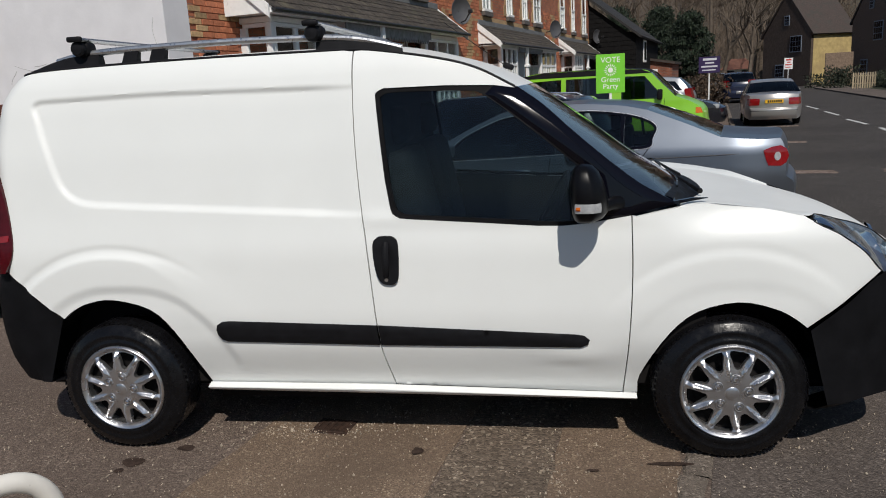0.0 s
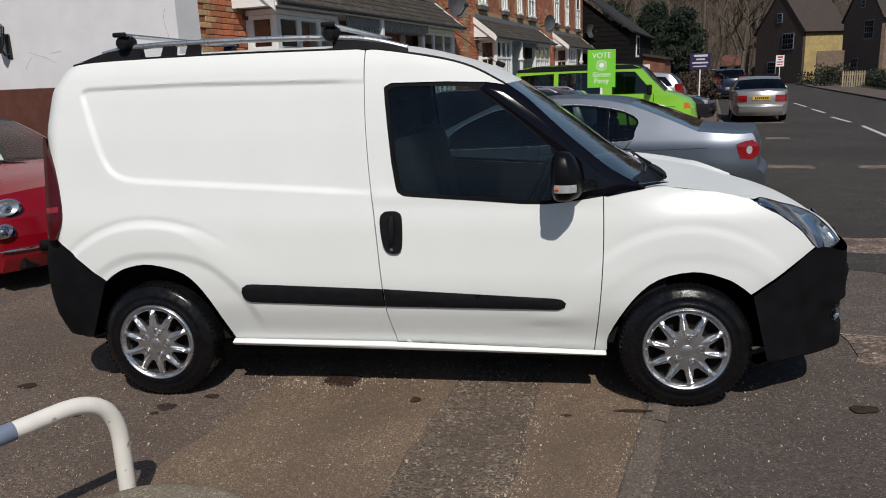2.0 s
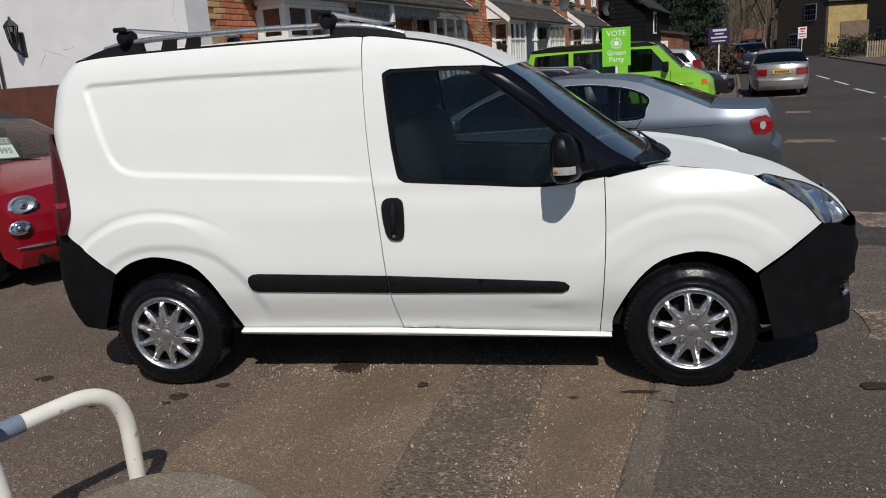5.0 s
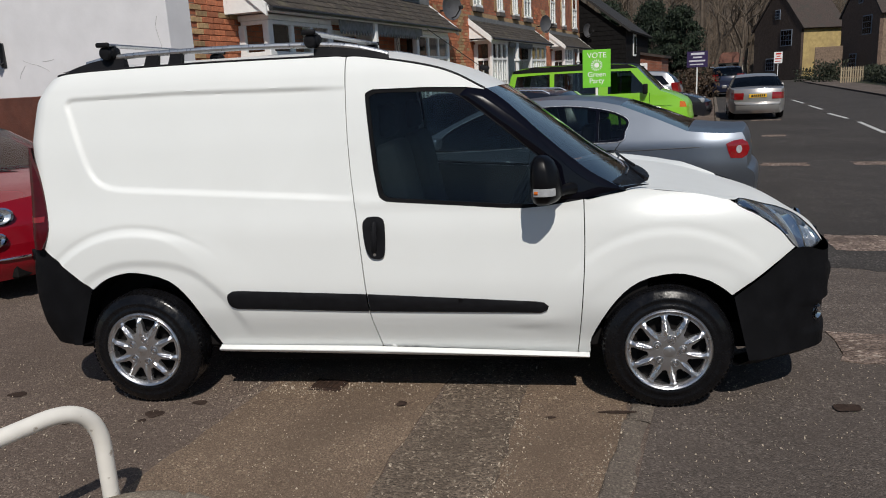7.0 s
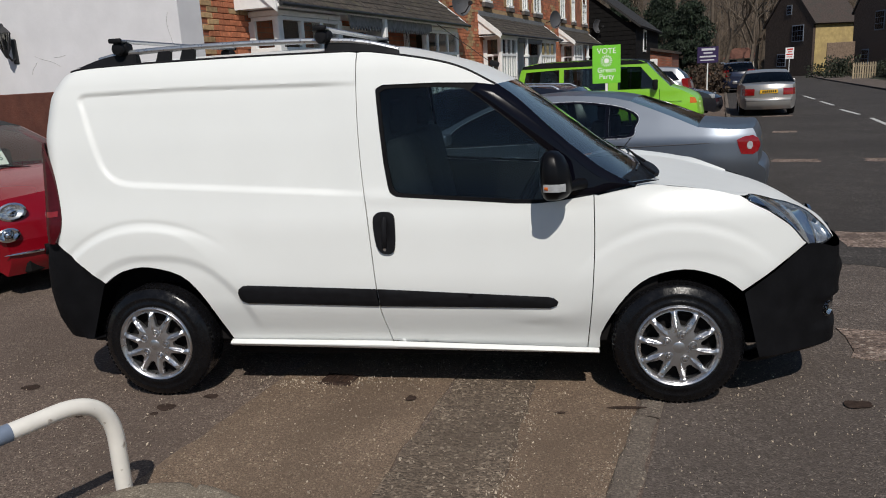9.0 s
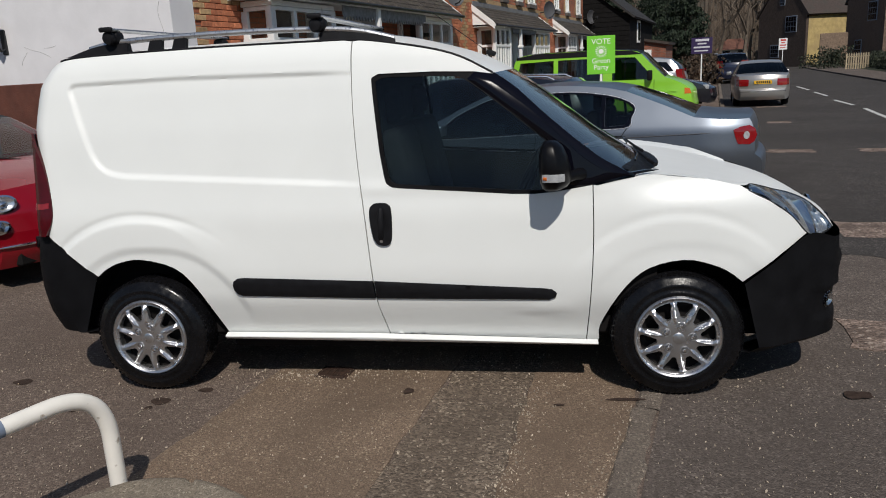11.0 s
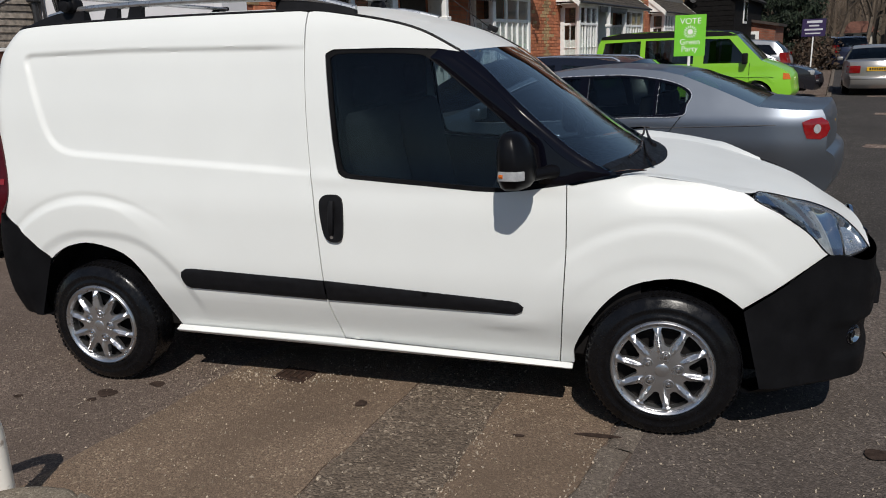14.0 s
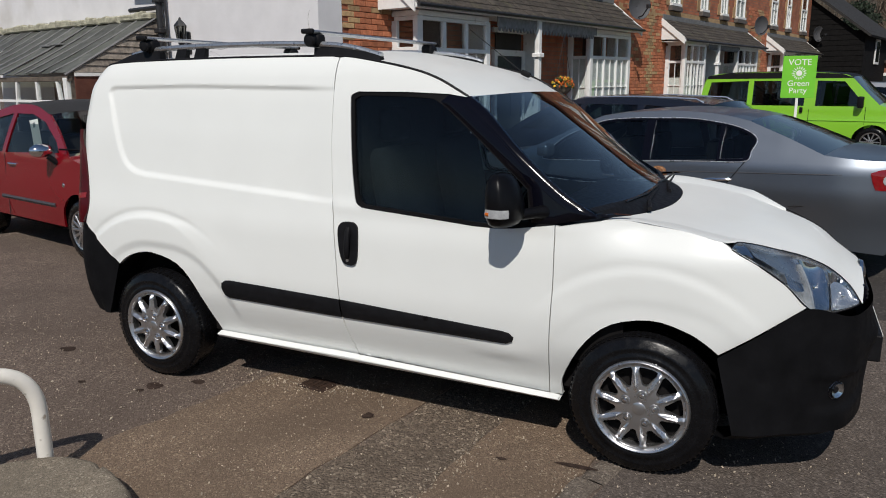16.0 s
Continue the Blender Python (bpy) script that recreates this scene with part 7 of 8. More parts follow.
for s_, w in ((6.4, 0.75), (8.3, 0.5), (10.0, 0.5), (11.6, 0.8), (16.28, 0.60), (18.44, 0.5), (20.1, 0.5), (21.46, 0.82), (25.28, 0.70), (27.3, 0.5), (29.4, 0.8)):
    up = thing("upper_window", STREET_M, "white sash window with dark stone sill on the upper floor", "window", "upper windows")
    window_unit(up, HOUSE_N + 0.03, s_, s_ + w, 3.52, 5.05, 1, 0.5, "n", 0.45)
    part("stone_sill", box((HOUSE_N - 0.012, s_ - 0.06, 3.37), (HOUSE_N + 0.09, s_ + w + 0.06, 3.48), 0.01, 1), SLATE_SILL, up)
    for a, b_ in ((s_ - 0.25, s_ - 0.002), (s_ + w + 0.002, s_ + w + 0.25)):
        for k in range(6):
            z = 3.50 + 0.30 * k
            cut_ = 0.11 * (k % 2)
            part("buff_jamb", box((HOUSE_N - 0.012, a + (cut_ if b_ < s_ else 0), z), (HOUSE_N + 0.004, b_ - (cut_ if b_ > s_ else 0), z + 0.292), 0, 1), BRICK_BUFF, up)
for r0, r1 in ((13.4, 24.9), (24.9, 31.1)):
    part("buff_band", box((HOUSE_N - 0.013, r0, 3.215), (HOUSE_N + 0.003, r1, 3.365), 0, 1), BRICK_BUFF, front, "buff brick band")


DISH = material("dark grey dish paint", (0.075, 0.075, 0.08), 0.5, vary=0.1)


def dish(p, turn):
    ob = thing("satellite_dish", Matrix.Translation(p) @ Matrix.Rotation(radians(turn), 4, "Z"), "grey satellite dish on a wall bracket", "satellite dish", "satellite dishes")
    part("bowl", lathe([(0.001, 0.0), (0.1, 0.012), (0.2, 0.045), (0.29, 0.10), (0.295, 0.097), (0.2, 0.038), (0.1, 0.005), (0.001, -0.006)], 28, "x"), DISH, ob, smooth=True)
    part("arm", tube([(0.0, 0, -0.25), (0.2, 0, -0.22), (0.38, 0, -0.05)], 0.014, 6), PIPE, ob)
    part("receiver", box((0.33, -0.03, -0.08), (0.43, 0.03, 0.0), 0.01, 1), PIPE, ob)
    part("bracket", tube([(0.0, 0, 0.0), (-0.2, 0, -0.05), (-0.3, 0, -0.05)], 0.02, 6), PIPE, ob)


dish(street(HOUSE_N + 0.30, 13.65, 3.27), -40)
dish(street(HOUSE_N + 0.30, 22.9, 3.34), -40)
dish(street(HOUSE_N + 0.30, 30.85, 3.45), -40)

# downpipe and lantern on the gable
GABLE_S = 4.60
pipe = thing("downpipe", STREET_M, "black iron downpipe on the white gable", "downpipe")
part("pipe", tube([(-6.88, GABLE_S - 0.08, 1.2), (-6.88, GABLE_S - 0.08, 7.0)], 0.05, 10), PIPE, pipe, smooth=True)
part("side_pipe", tube([(-6.75, GABLE_S - 0.05, 1.2), (-6.75, GABLE_S - 0.05, 7.0)], 0.018, 8), PIPE, pipe, smooth=True)
for z in (2.45, 2.9, 3.6):
    part("collar", box((-6.96, GABLE_S - 0.15, z), (-6.80, GABLE_S, z + 0.07), 0.01, 1), PIPE, pipe)
part("cross_pipe", tube([(-6.88, GABLE_S - 0.08, 2.83), (-7.7, GABLE_S - 0.08, 2.83)], 0.035, 8), PIPE, pipe, smooth=True)
part("upper_pipe", tube([(-6.88, GABLE_S - 0.10, 3.10), (-7.6, GABLE_S - 0.10, 3.13)], 0.05, 10), PIPE, pipe, smooth=True)
lan = thing("wall_lantern", STREET_M @ Matrix.Translation((-6.27, GABLE_S - 0.14, 2.42)) @ Matrix.Diagonal((1.12, 1, 1.15, 1)), "black carriage lantern on the white wall", "lantern")
IRON = PIPE
part("roof_cap", lathe([(0.001, 0.20), (0.015, 0.19), (0.02, 0.165), (0.04, 0.15), (0.085, 0.10), (0.09, 0.09), (0.001, 0.09)], 6, "z"), IRON, lan)
part("cage", lathe([(0.05, -0.10), (0.078, 0.09)], 6, "z"), glass("lantern glass", (0.45, 0.45, 0.42)), lan, "clear lantern panes")
for k in range(6):
    a = 2 * math.pi * k / 6
    part("rib", tube([(0.05 * math.cos(a), 0.05 * math.sin(a), -0.10), (0.08 * math.cos(a), 0.08 * math.sin(a), 0.09)], 0.008, 5), IRON, lan)
part("bulb_holder", lathe([(0.001, -0.1), (0.02, -0.1), (0.018, 0.0), (0.012, 0.02), (0.001, 0.03)], 12, "z"), IRON, lan)
part("base", lathe([(0.001, -0.20), (0.02, -0.18), (0.055, -0.10), (0.001, -0.10)], 6, "z"), IRON, lan)
part("bracket", tube([(0, 0, -0.14), (0, 0.07, -0.22), (0, 0.14, -0.20)], 0.014, 6), IRON, lan)
part("back_plate", box((-0.045, 0.125, -0.26), (0.045, 0.14, 0.02), 0.01, 1), IRON, lan)

# hairline cracks in the painted render
CRACK = material("dark hairline crack", (0.38, 0.37, 0.36), 0.9, vary=0.2)
for pts in (((-5.91, 2.20), (-5.79, 2.15), (-5.67, 2.13), (-5.56, 2.08), (-5.48, 2.04)), ((-5.58, 2.17), (-5.47, 2.17), (-5.37, 2.19)), ((-6.01, 1.97), (-5.97, 2.06), (-5.88, 2.13)), ((-3.62, 2.60), (-3.63, 2.47), (-3.61, 2.31), (-3.60, 2.20))):
    part("crack", tube([(n + 0.012 * math.sin(31 * n + 17 * z), GABLE_S - 0.001, z) for n, z in spline(pts, 14)], 0.0025, 5), CRACK, gable)

# brown wall in front of the gable
whole("garden_wall", local(-9.5, -3.6, 4.02, 4.18, 0, 1.72, 0.01), BROWN_WALL, "red brown painted low wall before the gable", "wall", m=wall_m)

# lean-to with long roof sheets
FLAKED = material("flaking cream mortar", (0.42, 0.40, 0.30), 0.9, vary=0.4, scale=12, bump=0.01, bump_scale=30)
lt = thing("lean_to", STREET_M, "old timber lean-to with grey sheet roof", "lean-to")
GLAZE = material("dull grey roof sheet", (0.085, 0.088, 0.078), 0.62, vary=0.35, scale=5, bump=0.002, bump_scale=30, second=(0.07, 0.075, 0.06), second_at=(0.5, 0.7), second_scale=2, object_random=0.3)
n_r, s_top, s_bot, z_top, z_bot = -7.0, 4.50, 3.05, 2.66, 1.83
rng = random.Random(21)
u = n_r - 14 * 0.40
while u < n_r - 0.01:
    w = 0.40
    lift, slip, skew = rng.uniform(-0.012, 0.014), rng.uniform(-0.05, 0.05), rng.uniform(-0.03, 0.03)
    rows = []
    for j in range(9):
        t = j / 8
        sag = -0.03 * math.sin(math.pi * t) + 0.006 * rng.uniform(-1, 1)
        s_, z_ = s_top + (s_bot - s_top) * t - slip * (t > 0.9), z_top + (z_bot - z_top) * t + sag + lift
        rows.append([(u + 0.006 + skew * t, s_, z_ + 0.006), (u + w / 2 + skew * t, s_, z_), (u + w - 0.006 + skew * t, s_, z_ + rng.uniform(-0.004, 0.008))])
    bm = loft(rows)
    bmesh.ops.solidify(bm, geom=bm.faces, thickness=0.010)
    bmesh.ops.recalc_face_normals(bm, faces=bm.faces)
    part("roof_sheet", bm, GLAZE, lt)
    part("batten", tube([(u + skew * j / 4, s_top + (s_bot - 0.03 - s_top) * j / 4, z_top + (z_bot - z_top) * j / 4 + 0.022 - 0.03 * math.sin(math.pi * j / 4) + rng.uniform(-0.006, 0.006)) for j in range(5)], rng.uniform(0.010, 0.017), 6), LEAD, lt)
    u += w
for un, t in ((-9.3, 0.42), (-9.0, 0.40)):
    part("lead_patch", box((-0.17, -0.05, 0.0), (0.17, 0.05, 0.03), 0.01, 2, Matrix.Translation((un, s_top + (s_bot - s_top) * t, z_top + (z_bot - z_top) * t - 0.01))), LEAD, lt)
rng = random.Random(22)
for k in range(26):
    un = -12.5 + k * 0.215
    part("mortar_lump", box((-0.12, -0.05, -0.03), (0.12, 0.05, 0.03), 0.02, 2, Matrix.Translation((un, s_top - 0.03, z_top + 0.05 + rng.uniform(-0.03, 0.05))) @ Matrix.Rotation(rng.uniform(-0.25, 0.25), 4, "Y")), FLAKED, lt)
part("verge", tube([(n_r + 0.01, s_top, z_top + 0.006), (n_r + 0.01, s_bot - 0.03, z_bot - 0.012)], 0.018, 6), LEAD, lt)
part("eave_beam", box((-12.6, s_bot + 0.02, z_bot - 0.10), (n_r, s_bot + 0.08, z_bot - 0.03), 0.006, 1), TIMBER, lt)
part("flashing", box((-12.6, s_top - 0.08, z_top), (n_r, s_top + 0.06, z_top + 0.10), 0.02, 1), FLAKED, lt)
bm = loft([[(n_r - d_, s_, z_) for s_, z_ in ((s_bot + 0.06, 0.6), (s_bot + 0.06, z_bot - 0.06), (s_top + 0.06, z_top - 0.03), (s_top + 0.06, 0.6))] for d_ in (0.05, 0.015)], close_v=True, caps=True)
bmesh.ops.recalc_face_normals(bm, faces=bm.faces)
part("gable_board", bm, TIMBER, lt)
BOARD = material("silvered weatherboard", (0.25, 0.215, 0.18), 0.85, vary=0.45, scale=16, bump=0.004, bump_scale=50, object_random=0.35)
zz = z_bot + 0.03
while zz < 2.56:
    edge = [s_top + (s_bot - s_top) * min(1.0, max(0.0, (z_top - z_ - 0.012) / (z_top - z_bot))) + 0.02 for z_ in (zz, zz + 0.088)]
    bm = loft([[(n_r + d_, s_, z_) for s_, z_, d_ in ((edge[0], zz, d0 + lap), (edge[1], zz + 0.088, d0), (s_top + 0.06, zz + 0.088, d0), (s_top + 0.06, zz, d0 + lap))] for d0, lap in ((-0.02, 0.0), (0.0, 0.016))], close_v=True, caps=True)
    bmesh.ops.recalc_face_normals(bm, faces=bm.faces)
    part("board", bm, BOARD, lt)
    zz += 0.095
for k in range(8):
    un, lean = -12.5 + k * 0.74, 0.09 * math.sin(5.1 * k + 1)
    part("mullion", loft([[(un + q, s_bot + 0.02, z_), (un + q + 0.05, s_bot + 0.02, z_), (un + q + 0.05, s_bot + 0.07, z_), (un + q, s_bot + 0.07, z_)] for z_, q in ((0.75, -lean), (z_bot - 0.1, lean))], close_v=True, caps=True), JOINERY, lt, "white window post")
part("window_rail", box((-12.6, s_bot + 0.025, 1.42), (n_r, s_bot + 0.065, 1.46), 0.004, 1), JOINERY, lt)
part("window_sill", box((-12.6, s_bot, 0.72), (n_r, s_bot + 0.1, 0.78), 0.006, 1), JOINERY, lt)
part("panes", box((-12.6, s_bot + 0.042, 0.78), (n_r, s_bot + 0.046, z_bot - 0.1)), PANE_GLASS, lt, "dusty window panes")
part("dwarf_wall", box((-12.6, s_bot + 0.01, 0), (n_r, s_bot + 0.16, 0.72), 0.01, 1), BRICK, lt)
part("end_post", box((n_r - 0.14, s_bot + 0.0, 0.0), (n_r - 0.04, s_bot + 0.1, z_bot - 0.05), 0.006, 1), JOINERY, lt)
part("end_panel", box((n_r - 0.014, s_bot + 0.11, 0.0), (n_r + 0.004, s_top + 0.05, z_bot - 0.03), 0.004, 1), BROWN_WALL, lt, "red brown painted end panel")
part("end_rail", box((n_r - 0.014, s_bot + 0.11, z_bot - 0.03), (n_r + 0.022, s_top + 0.05, z_bot + 0.02), 0.004, 1), JOINERY, lt, "white painted rail")

# hanging basket
hb = thing("hanging_basket", STREET_M @ Matrix.Translation((BAY_N + 0.20, 9.75, 1.62)), "hanging basket of orange and yellow flowers", "hanging basket")
part("bowl", lathe([(0.001, -0.16), (0.08, -0.15), (0.14, -0.09), (0.165, 0.0), (0.15, 0.0), (0.001, -0.02)], 20, "z"), TIMBER, hb, smooth=True)
for a in (0, 2.1, 4.2):
    part("chain", tube([(0.16 * math.cos(a), 0.16 * math.sin(a), 0), (0, 0, 0.85)], 0.004, 5), PIPE, hb)
rng = random.Random(4)
for nm, col, cnt in (("orange_blooms", (0.62, 0.14, 0.02), 70), ("yellow_blooms", (0.7, 0.42, 0.03), 40), ("leaves", (0.06, 0.10, 0.03), 90)):
    bm = bmesh.new()
    for _ in range(cnt):
        a, e, rr = rng.uniform(0, 6.28), rng.uniform(-0.3, 1.4), rng.uniform(0.13, 0.20)
        p = Vector((rr * math.cos(a) * math.cos(e), rr * math.sin(a) * math.cos(e), rr * math.sin(e) * 0.75))
        m = Matrix.Translation(p) @ Euler((rng.uniform(0, 6), rng.uniform(0, 6), rng.uniform(0, 6))).to_matrix().to_4x4()
        bmesh.ops.create_icosphere(bm, subdivisions=1, radius=1, matrix=m @ Matrix.Diagonal((0.028, 0.024, 0.010, 1)))
    tagged(part(nm, bm, material(nm, col, 0.7, vary=0.25, scale=30, island_random=0.3), hb), kind="stuff")

# party sign on a stake
SIGN_GREEN = material("bright green board", (0.17, 0.56, 0.03), 0.5, vary=0.04)
SIGN_WHITE = material("white print", (0.8, 0.8, 0.78), 0.6, vary=0.03)

sg_m = Matrix.Translation((3.31, 14.4, 1.743)) @ Matrix.Rotation(radians(8), 4, "Z") @ Matrix.Rotation(radians(90), 4, "X") @ Matrix.Diagonal((1.29, 1.27, 1, 1))
sign = thing("placard", sg_m, "bright green party placard on a white stake", "placard")
part("board", box((-0.25, -0.335, -0.006), (0.25, 0.335, 0.006), 0.002, 1), SIGN_GREEN, sign)
part("stake", box((-0.018, -1.372, -0.030), (0.022, 0.30, -0.006)), SIGN_WHITE, sign, "white wooden stake")
for body_, size, y in (("VOTE", 0.135, 0.23), ("Green", 0.128, -0.105), ("Party", 0.128, -0.22)):
    bm = text_mesh(body_, size)
    bm.transform(Matrix.Translation((0, y, 0.0075)))
    part("lettering", bm, SIGN_WHITE, sign, "white lettering")
bm = bmesh.new()
for k in range(16):
    a = 2 * math.pi * k / 16
    for w, r0, r1 in ((0.016, 0.055, 0.115),):
        p = [(r0 * math.cos(a), r0 * math.sin(a)), ((r0 + r1) / 2 * math.cos(a + 0.11), (r0 + r1) / 2 * math.sin(a + 0.11)), (r1 * math.cos(a), r1 * math.sin(a)), ((r0 + r1) / 2 * math.cos(a - 0.11), (r0 + r1) / 2 * math.sin(a - 0.11))]
        bm.faces.new([bm.verts.new((x, y + 0.06, 0.0085)) for x, y in p])
bm.faces.new([bm.verts.new((0.045 * math.cos(2 * math.pi * i / 20), 0.06 + 0.045 * math.sin(2 * math.pi * i / 20), 0.0085)) for i in range(20)])
part("emblem", bm, SIGN_WHITE, sign, "plain white round emblem")


def agent_board(p, turn, w, h, z, base, second, label):
    ob = thing("agent_board", Matrix.Translation(p) @ Matrix.Rotation(radians(turn), 4, "Z"), label, "sign board", "agent boards")
    part("pole", box((-0.025, -0.04, 0), (0.025, 0.0, z + h / 2), 0.006, 1), JOINERY, ob)
    b_ = part("board", box((-w / 2, -0.06, z - h / 2), (w / 2, -0.042, z + h / 2), 0.004, 1), base, ob)
    for k, (a, c, t) in enumerate(((-0.30, 0.34, 0.07), (-0.20, 0.22, 0.045), (-0.38, 0.38, 0.05), (-0.34, 0.30, 0.035))):
        zk = z + h * (0.34 - 0.22 * k)
        part("line", box((w * a, -0.066, zk - h * t), (w * c, -0.061, zk + h * t)), second, b_)
    return ob


PURPLE = material("purple board", (0.032, 0.018, 0.075), 0.5, vary=0.05)
PALE_INK = material("pale print", (0.6, 0.6, 0.65), 0.6, vary=0.05)
RED_INK = material("red print", (0.55, 0.03, 0.02), 0.6, vary=0.05)
agent_board(street(1.53, 30.3), -AX * 57.3 - 4, 0.82, 0.64, 1.97, PURPLE, PALE_INK, "purple estate agent board on a white pole")
agent_board(street(6.15, 62), -14, 0.6, 0.85, 2.05, SIGN_WHITE, RED_INK, "white and red estate agent board")

# black weatherboarded building
BLACKBOARD = material("black tarred boarding", (0.008, 0.0075, 0.0075), 0.85, vary=0.35, scale=10, bump=0.004, bump_scale=40, spec=0.12)
TILE = material("brown clay roof tile", (0.055, 0.040, 0.034), 0.85, vary=0.35, scale=9, bump=0.01, bump_scale=25, second=(0.04, 0.036, 0.03), second_at=(0.5, 0.7), second_scale=1.5)
DARK_TILE = material("dark slate roof", (0.022, 0.020, 0.019), 0.85, vary=0.35, scale=9, bump=0.01, bump_scale=25)
barn = thing("black_cottage", STREET_M @ Matrix.Translation((-5.0, 31.0, 0)), "black weatherboarded gabled building", "house")
ridge, eave, half_w, deep = 6.3, 3.55, 3.55, 9.0
zz, k = 0.0, 0
while zz < ridge - 0.1:
    edge = [half_w if q < eave - 0.3 else half_w * max(0.02, ridge - q - 0.30) / (ridge - eave + 0.0) for q in (zz, zz + 0.205)]
    bm = loft([[(-edge[0], d, zz), (edge[0], d, zz), (edge[1], d + lap, zz + 0.205), (-edge[1], d + lap, zz + 0.205)] for d, lap in ((-0.03, 0.016), (0.0, 0.0))], close_v=True, caps=True)
    bmesh.ops.recalc_face_normals(bm, faces=bm.faces)
    part("board", bm, BLACKBOARD, barn)
    zz += 0.20
part("wall", box((-half_w, 0.0, 0), (half_w, deep, eave), 0, 1), BLACKBOARD, barn)
for sgn in (-1, 1):
    rows = [[(sgn * (half_w + 0.25), -0.25, eave - 0.2), (sgn * (half_w + 0.25), deep, eave - 0.2)], [(0, -0.25, ridge), (0, deep, ridge)]]
    bm = loft(rows)
    bmesh.ops.solidify(bm, geom=bm.faces, thickness=0.09)
    bmesh.ops.recalc_face_normals(bm, faces=bm.faces)
    part("roof", bm, DARK_TILE, barn)
win = part("window", box((half_w, 2.4, 2.3), (half_w + 0.05, 3.4, 3.3), 0.01, 1), JOINERY, barn, "white window")
part("pane", box((half_w + 0.05, 2.5, 2.4), (half_w + 0.055, 3.3, 3.2)), BLACK_GLOSS, win)
# low brick outbuilding
out = thing("brick_outbuilding", STREET_M @ Matrix.Translation((-2.0, 36.5, 0)), "low red brick outbuilding with a white doorway", "outbuilding")
part("wall", box((-1.6, 0, 0), (1.6, 4, 2.3), 0, 1), brick_material("outbuilding brick", (0.28, 0.09, 0.05), (0.2, 0.07, 0.04), (0.2, 0.17, 0.14), u="n"), out)
bm = loft([[(-1.75, -0.15, 2.95), (1.75, -0.15, 2.3)], [(-1.75, 4.1, 2.95), (1.75, 4.1, 2.3)]])
bmesh.ops.solidify(bm, geom=bm.faces, thickness=0.12)
bmesh.ops.recalc_face_normals(bm, faces=bm.faces)
part("roof", bm, TILE, out)
bm = loft([[(-1.6, -0.005, 2.3), (1.6, -0.005, 2.3)], [(-1.6, -0.005, 2.86), (1.6, -0.005, 2.32)]])
part("gable", bm, brick_material("gable brick", (0.28, 0.09, 0.05), (0.2, 0.07, 0.04), (0.2, 0.17, 0.14), u="n"), out)
d = part("doorway", box((-1.0, -0.06, 0), (0.9, 0.0, 1.98), 0.01, 1), JOINERY, out, "white door frame")
part("leaf", box((-0.85, -0.075, 0), (0.75, -0.06, 1.85)), DOOR_PAINT, d)


DIM_PAINT = material("dull blue grey window paint", (0.20, 0.23, 0.28), 0.6, vary=0.2, scale=8)


def far_house(name, n, s, turn, lw, lg, eave, ridge, wall_mat, gable_mat, label):
    """Corner at (n, s); the long wall runs along local x, the gable wall along local y."""
    ob = thing(name, STREET_M @ Matrix.Translation((n, s, 0)) @ Matrix.Rotation(radians(turn), 4, "Z"), label, "house", "houses across the road")
    part("wall", box((0.02, 0, 0), (lw, 0.3, eave), 0, 1), wall_mat, ob)
    g = bmesh.new()
    rows = [[(0, 0, 0), (0, lg, 0)], [(0, 0, eave), (0, lg, eave)]]
    add_grid(g, rows)
    g.faces.new([g.verts.new(p) for p in ((0, 0, eave), (0, lg, eave), (0, lg / 2, ridge))])
    bmesh.ops.remove_doubles(g, verts=g.verts, dist=1e-4)
    bmesh.ops.solidify(g, geom=g.faces, thickness=0.25)
    bmesh.ops.recalc_face_normals(g, faces=g.faces)
    part("gable_wall", g, gable_mat, ob)
    part("rear_wall", box((0.3, lg - 0.3, 0), (lw, lg, eave), 0, 1), wall_mat, ob)
    part("end_wall", box((lw - 0.3, 0.3, 0), (lw, lg - 0.3, eave), 0, 1), wall_mat, ob)
    for y0 in (-0.35, lg + 0.35):
        bm = loft([[(-0.3, y0, eave - 0.2), (lw + 0.3, y0, eave - 0.2)], [(-0.3, lg / 2, ridge), (lw + 0.3, lg / 2, ridge)]])
        bmesh.ops.solidify(bm, geom=bm.faces, thickness=0.15)
        bmesh.ops.recalc_face_normals(bm, faces=bm.faces)
        part("roof", bm, TILE, ob)
    for yy, z0, z1, w in ((lg * 0.30, eave - 1.7, eave - 0.2, 1.5), (lg * 0.62, 0.9, 2.1, 1.2), (lg * 0.5, eave + 0.8, eave + 1.7, 0.7)):
        wi = part("window", box((-0.30, yy - w / 2, z0), (0.0, yy + w / 2, z1), 0.01, 1), DIM_PAINT, ob)
        cols, rows_ = 4, 3
        for q in range(cols):
            for r_ in range(rows_):
                y0, zz0 = yy - w / 2 + 0.06 + q * (w - 0.12) / cols, z0 + 0.06 + r_ * (z1 - z0 - 0.12) / rows_
                part("pane", box((-0.306, y0 + 0.02, zz0 + 0.02), (-0.30, y0 + (w - 0.12) / cols - 0.02, zz0 + (z1 - z0 - 0.12) / rows_ - 0.02)), BLACK_GLOSS, wi)
    part("chimney", box((lw * 0.6, lg / 2 - 0.4, ridge - 0.5), (lw * 0.6 + 0.7, lg / 2 + 0.4, ridge + 1.2), 0.02, 1), gable_mat, ob)
    return ob


YELLOW = material("yellow stock brick", (0.44, 0.33, 0.14), 0.9, vary=0.2, scale=3, bump=0.01, bump_scale=14, second=(0.34, 0.25, 0.12), second_at=(0.5, 0.7), second_scale=0.8)
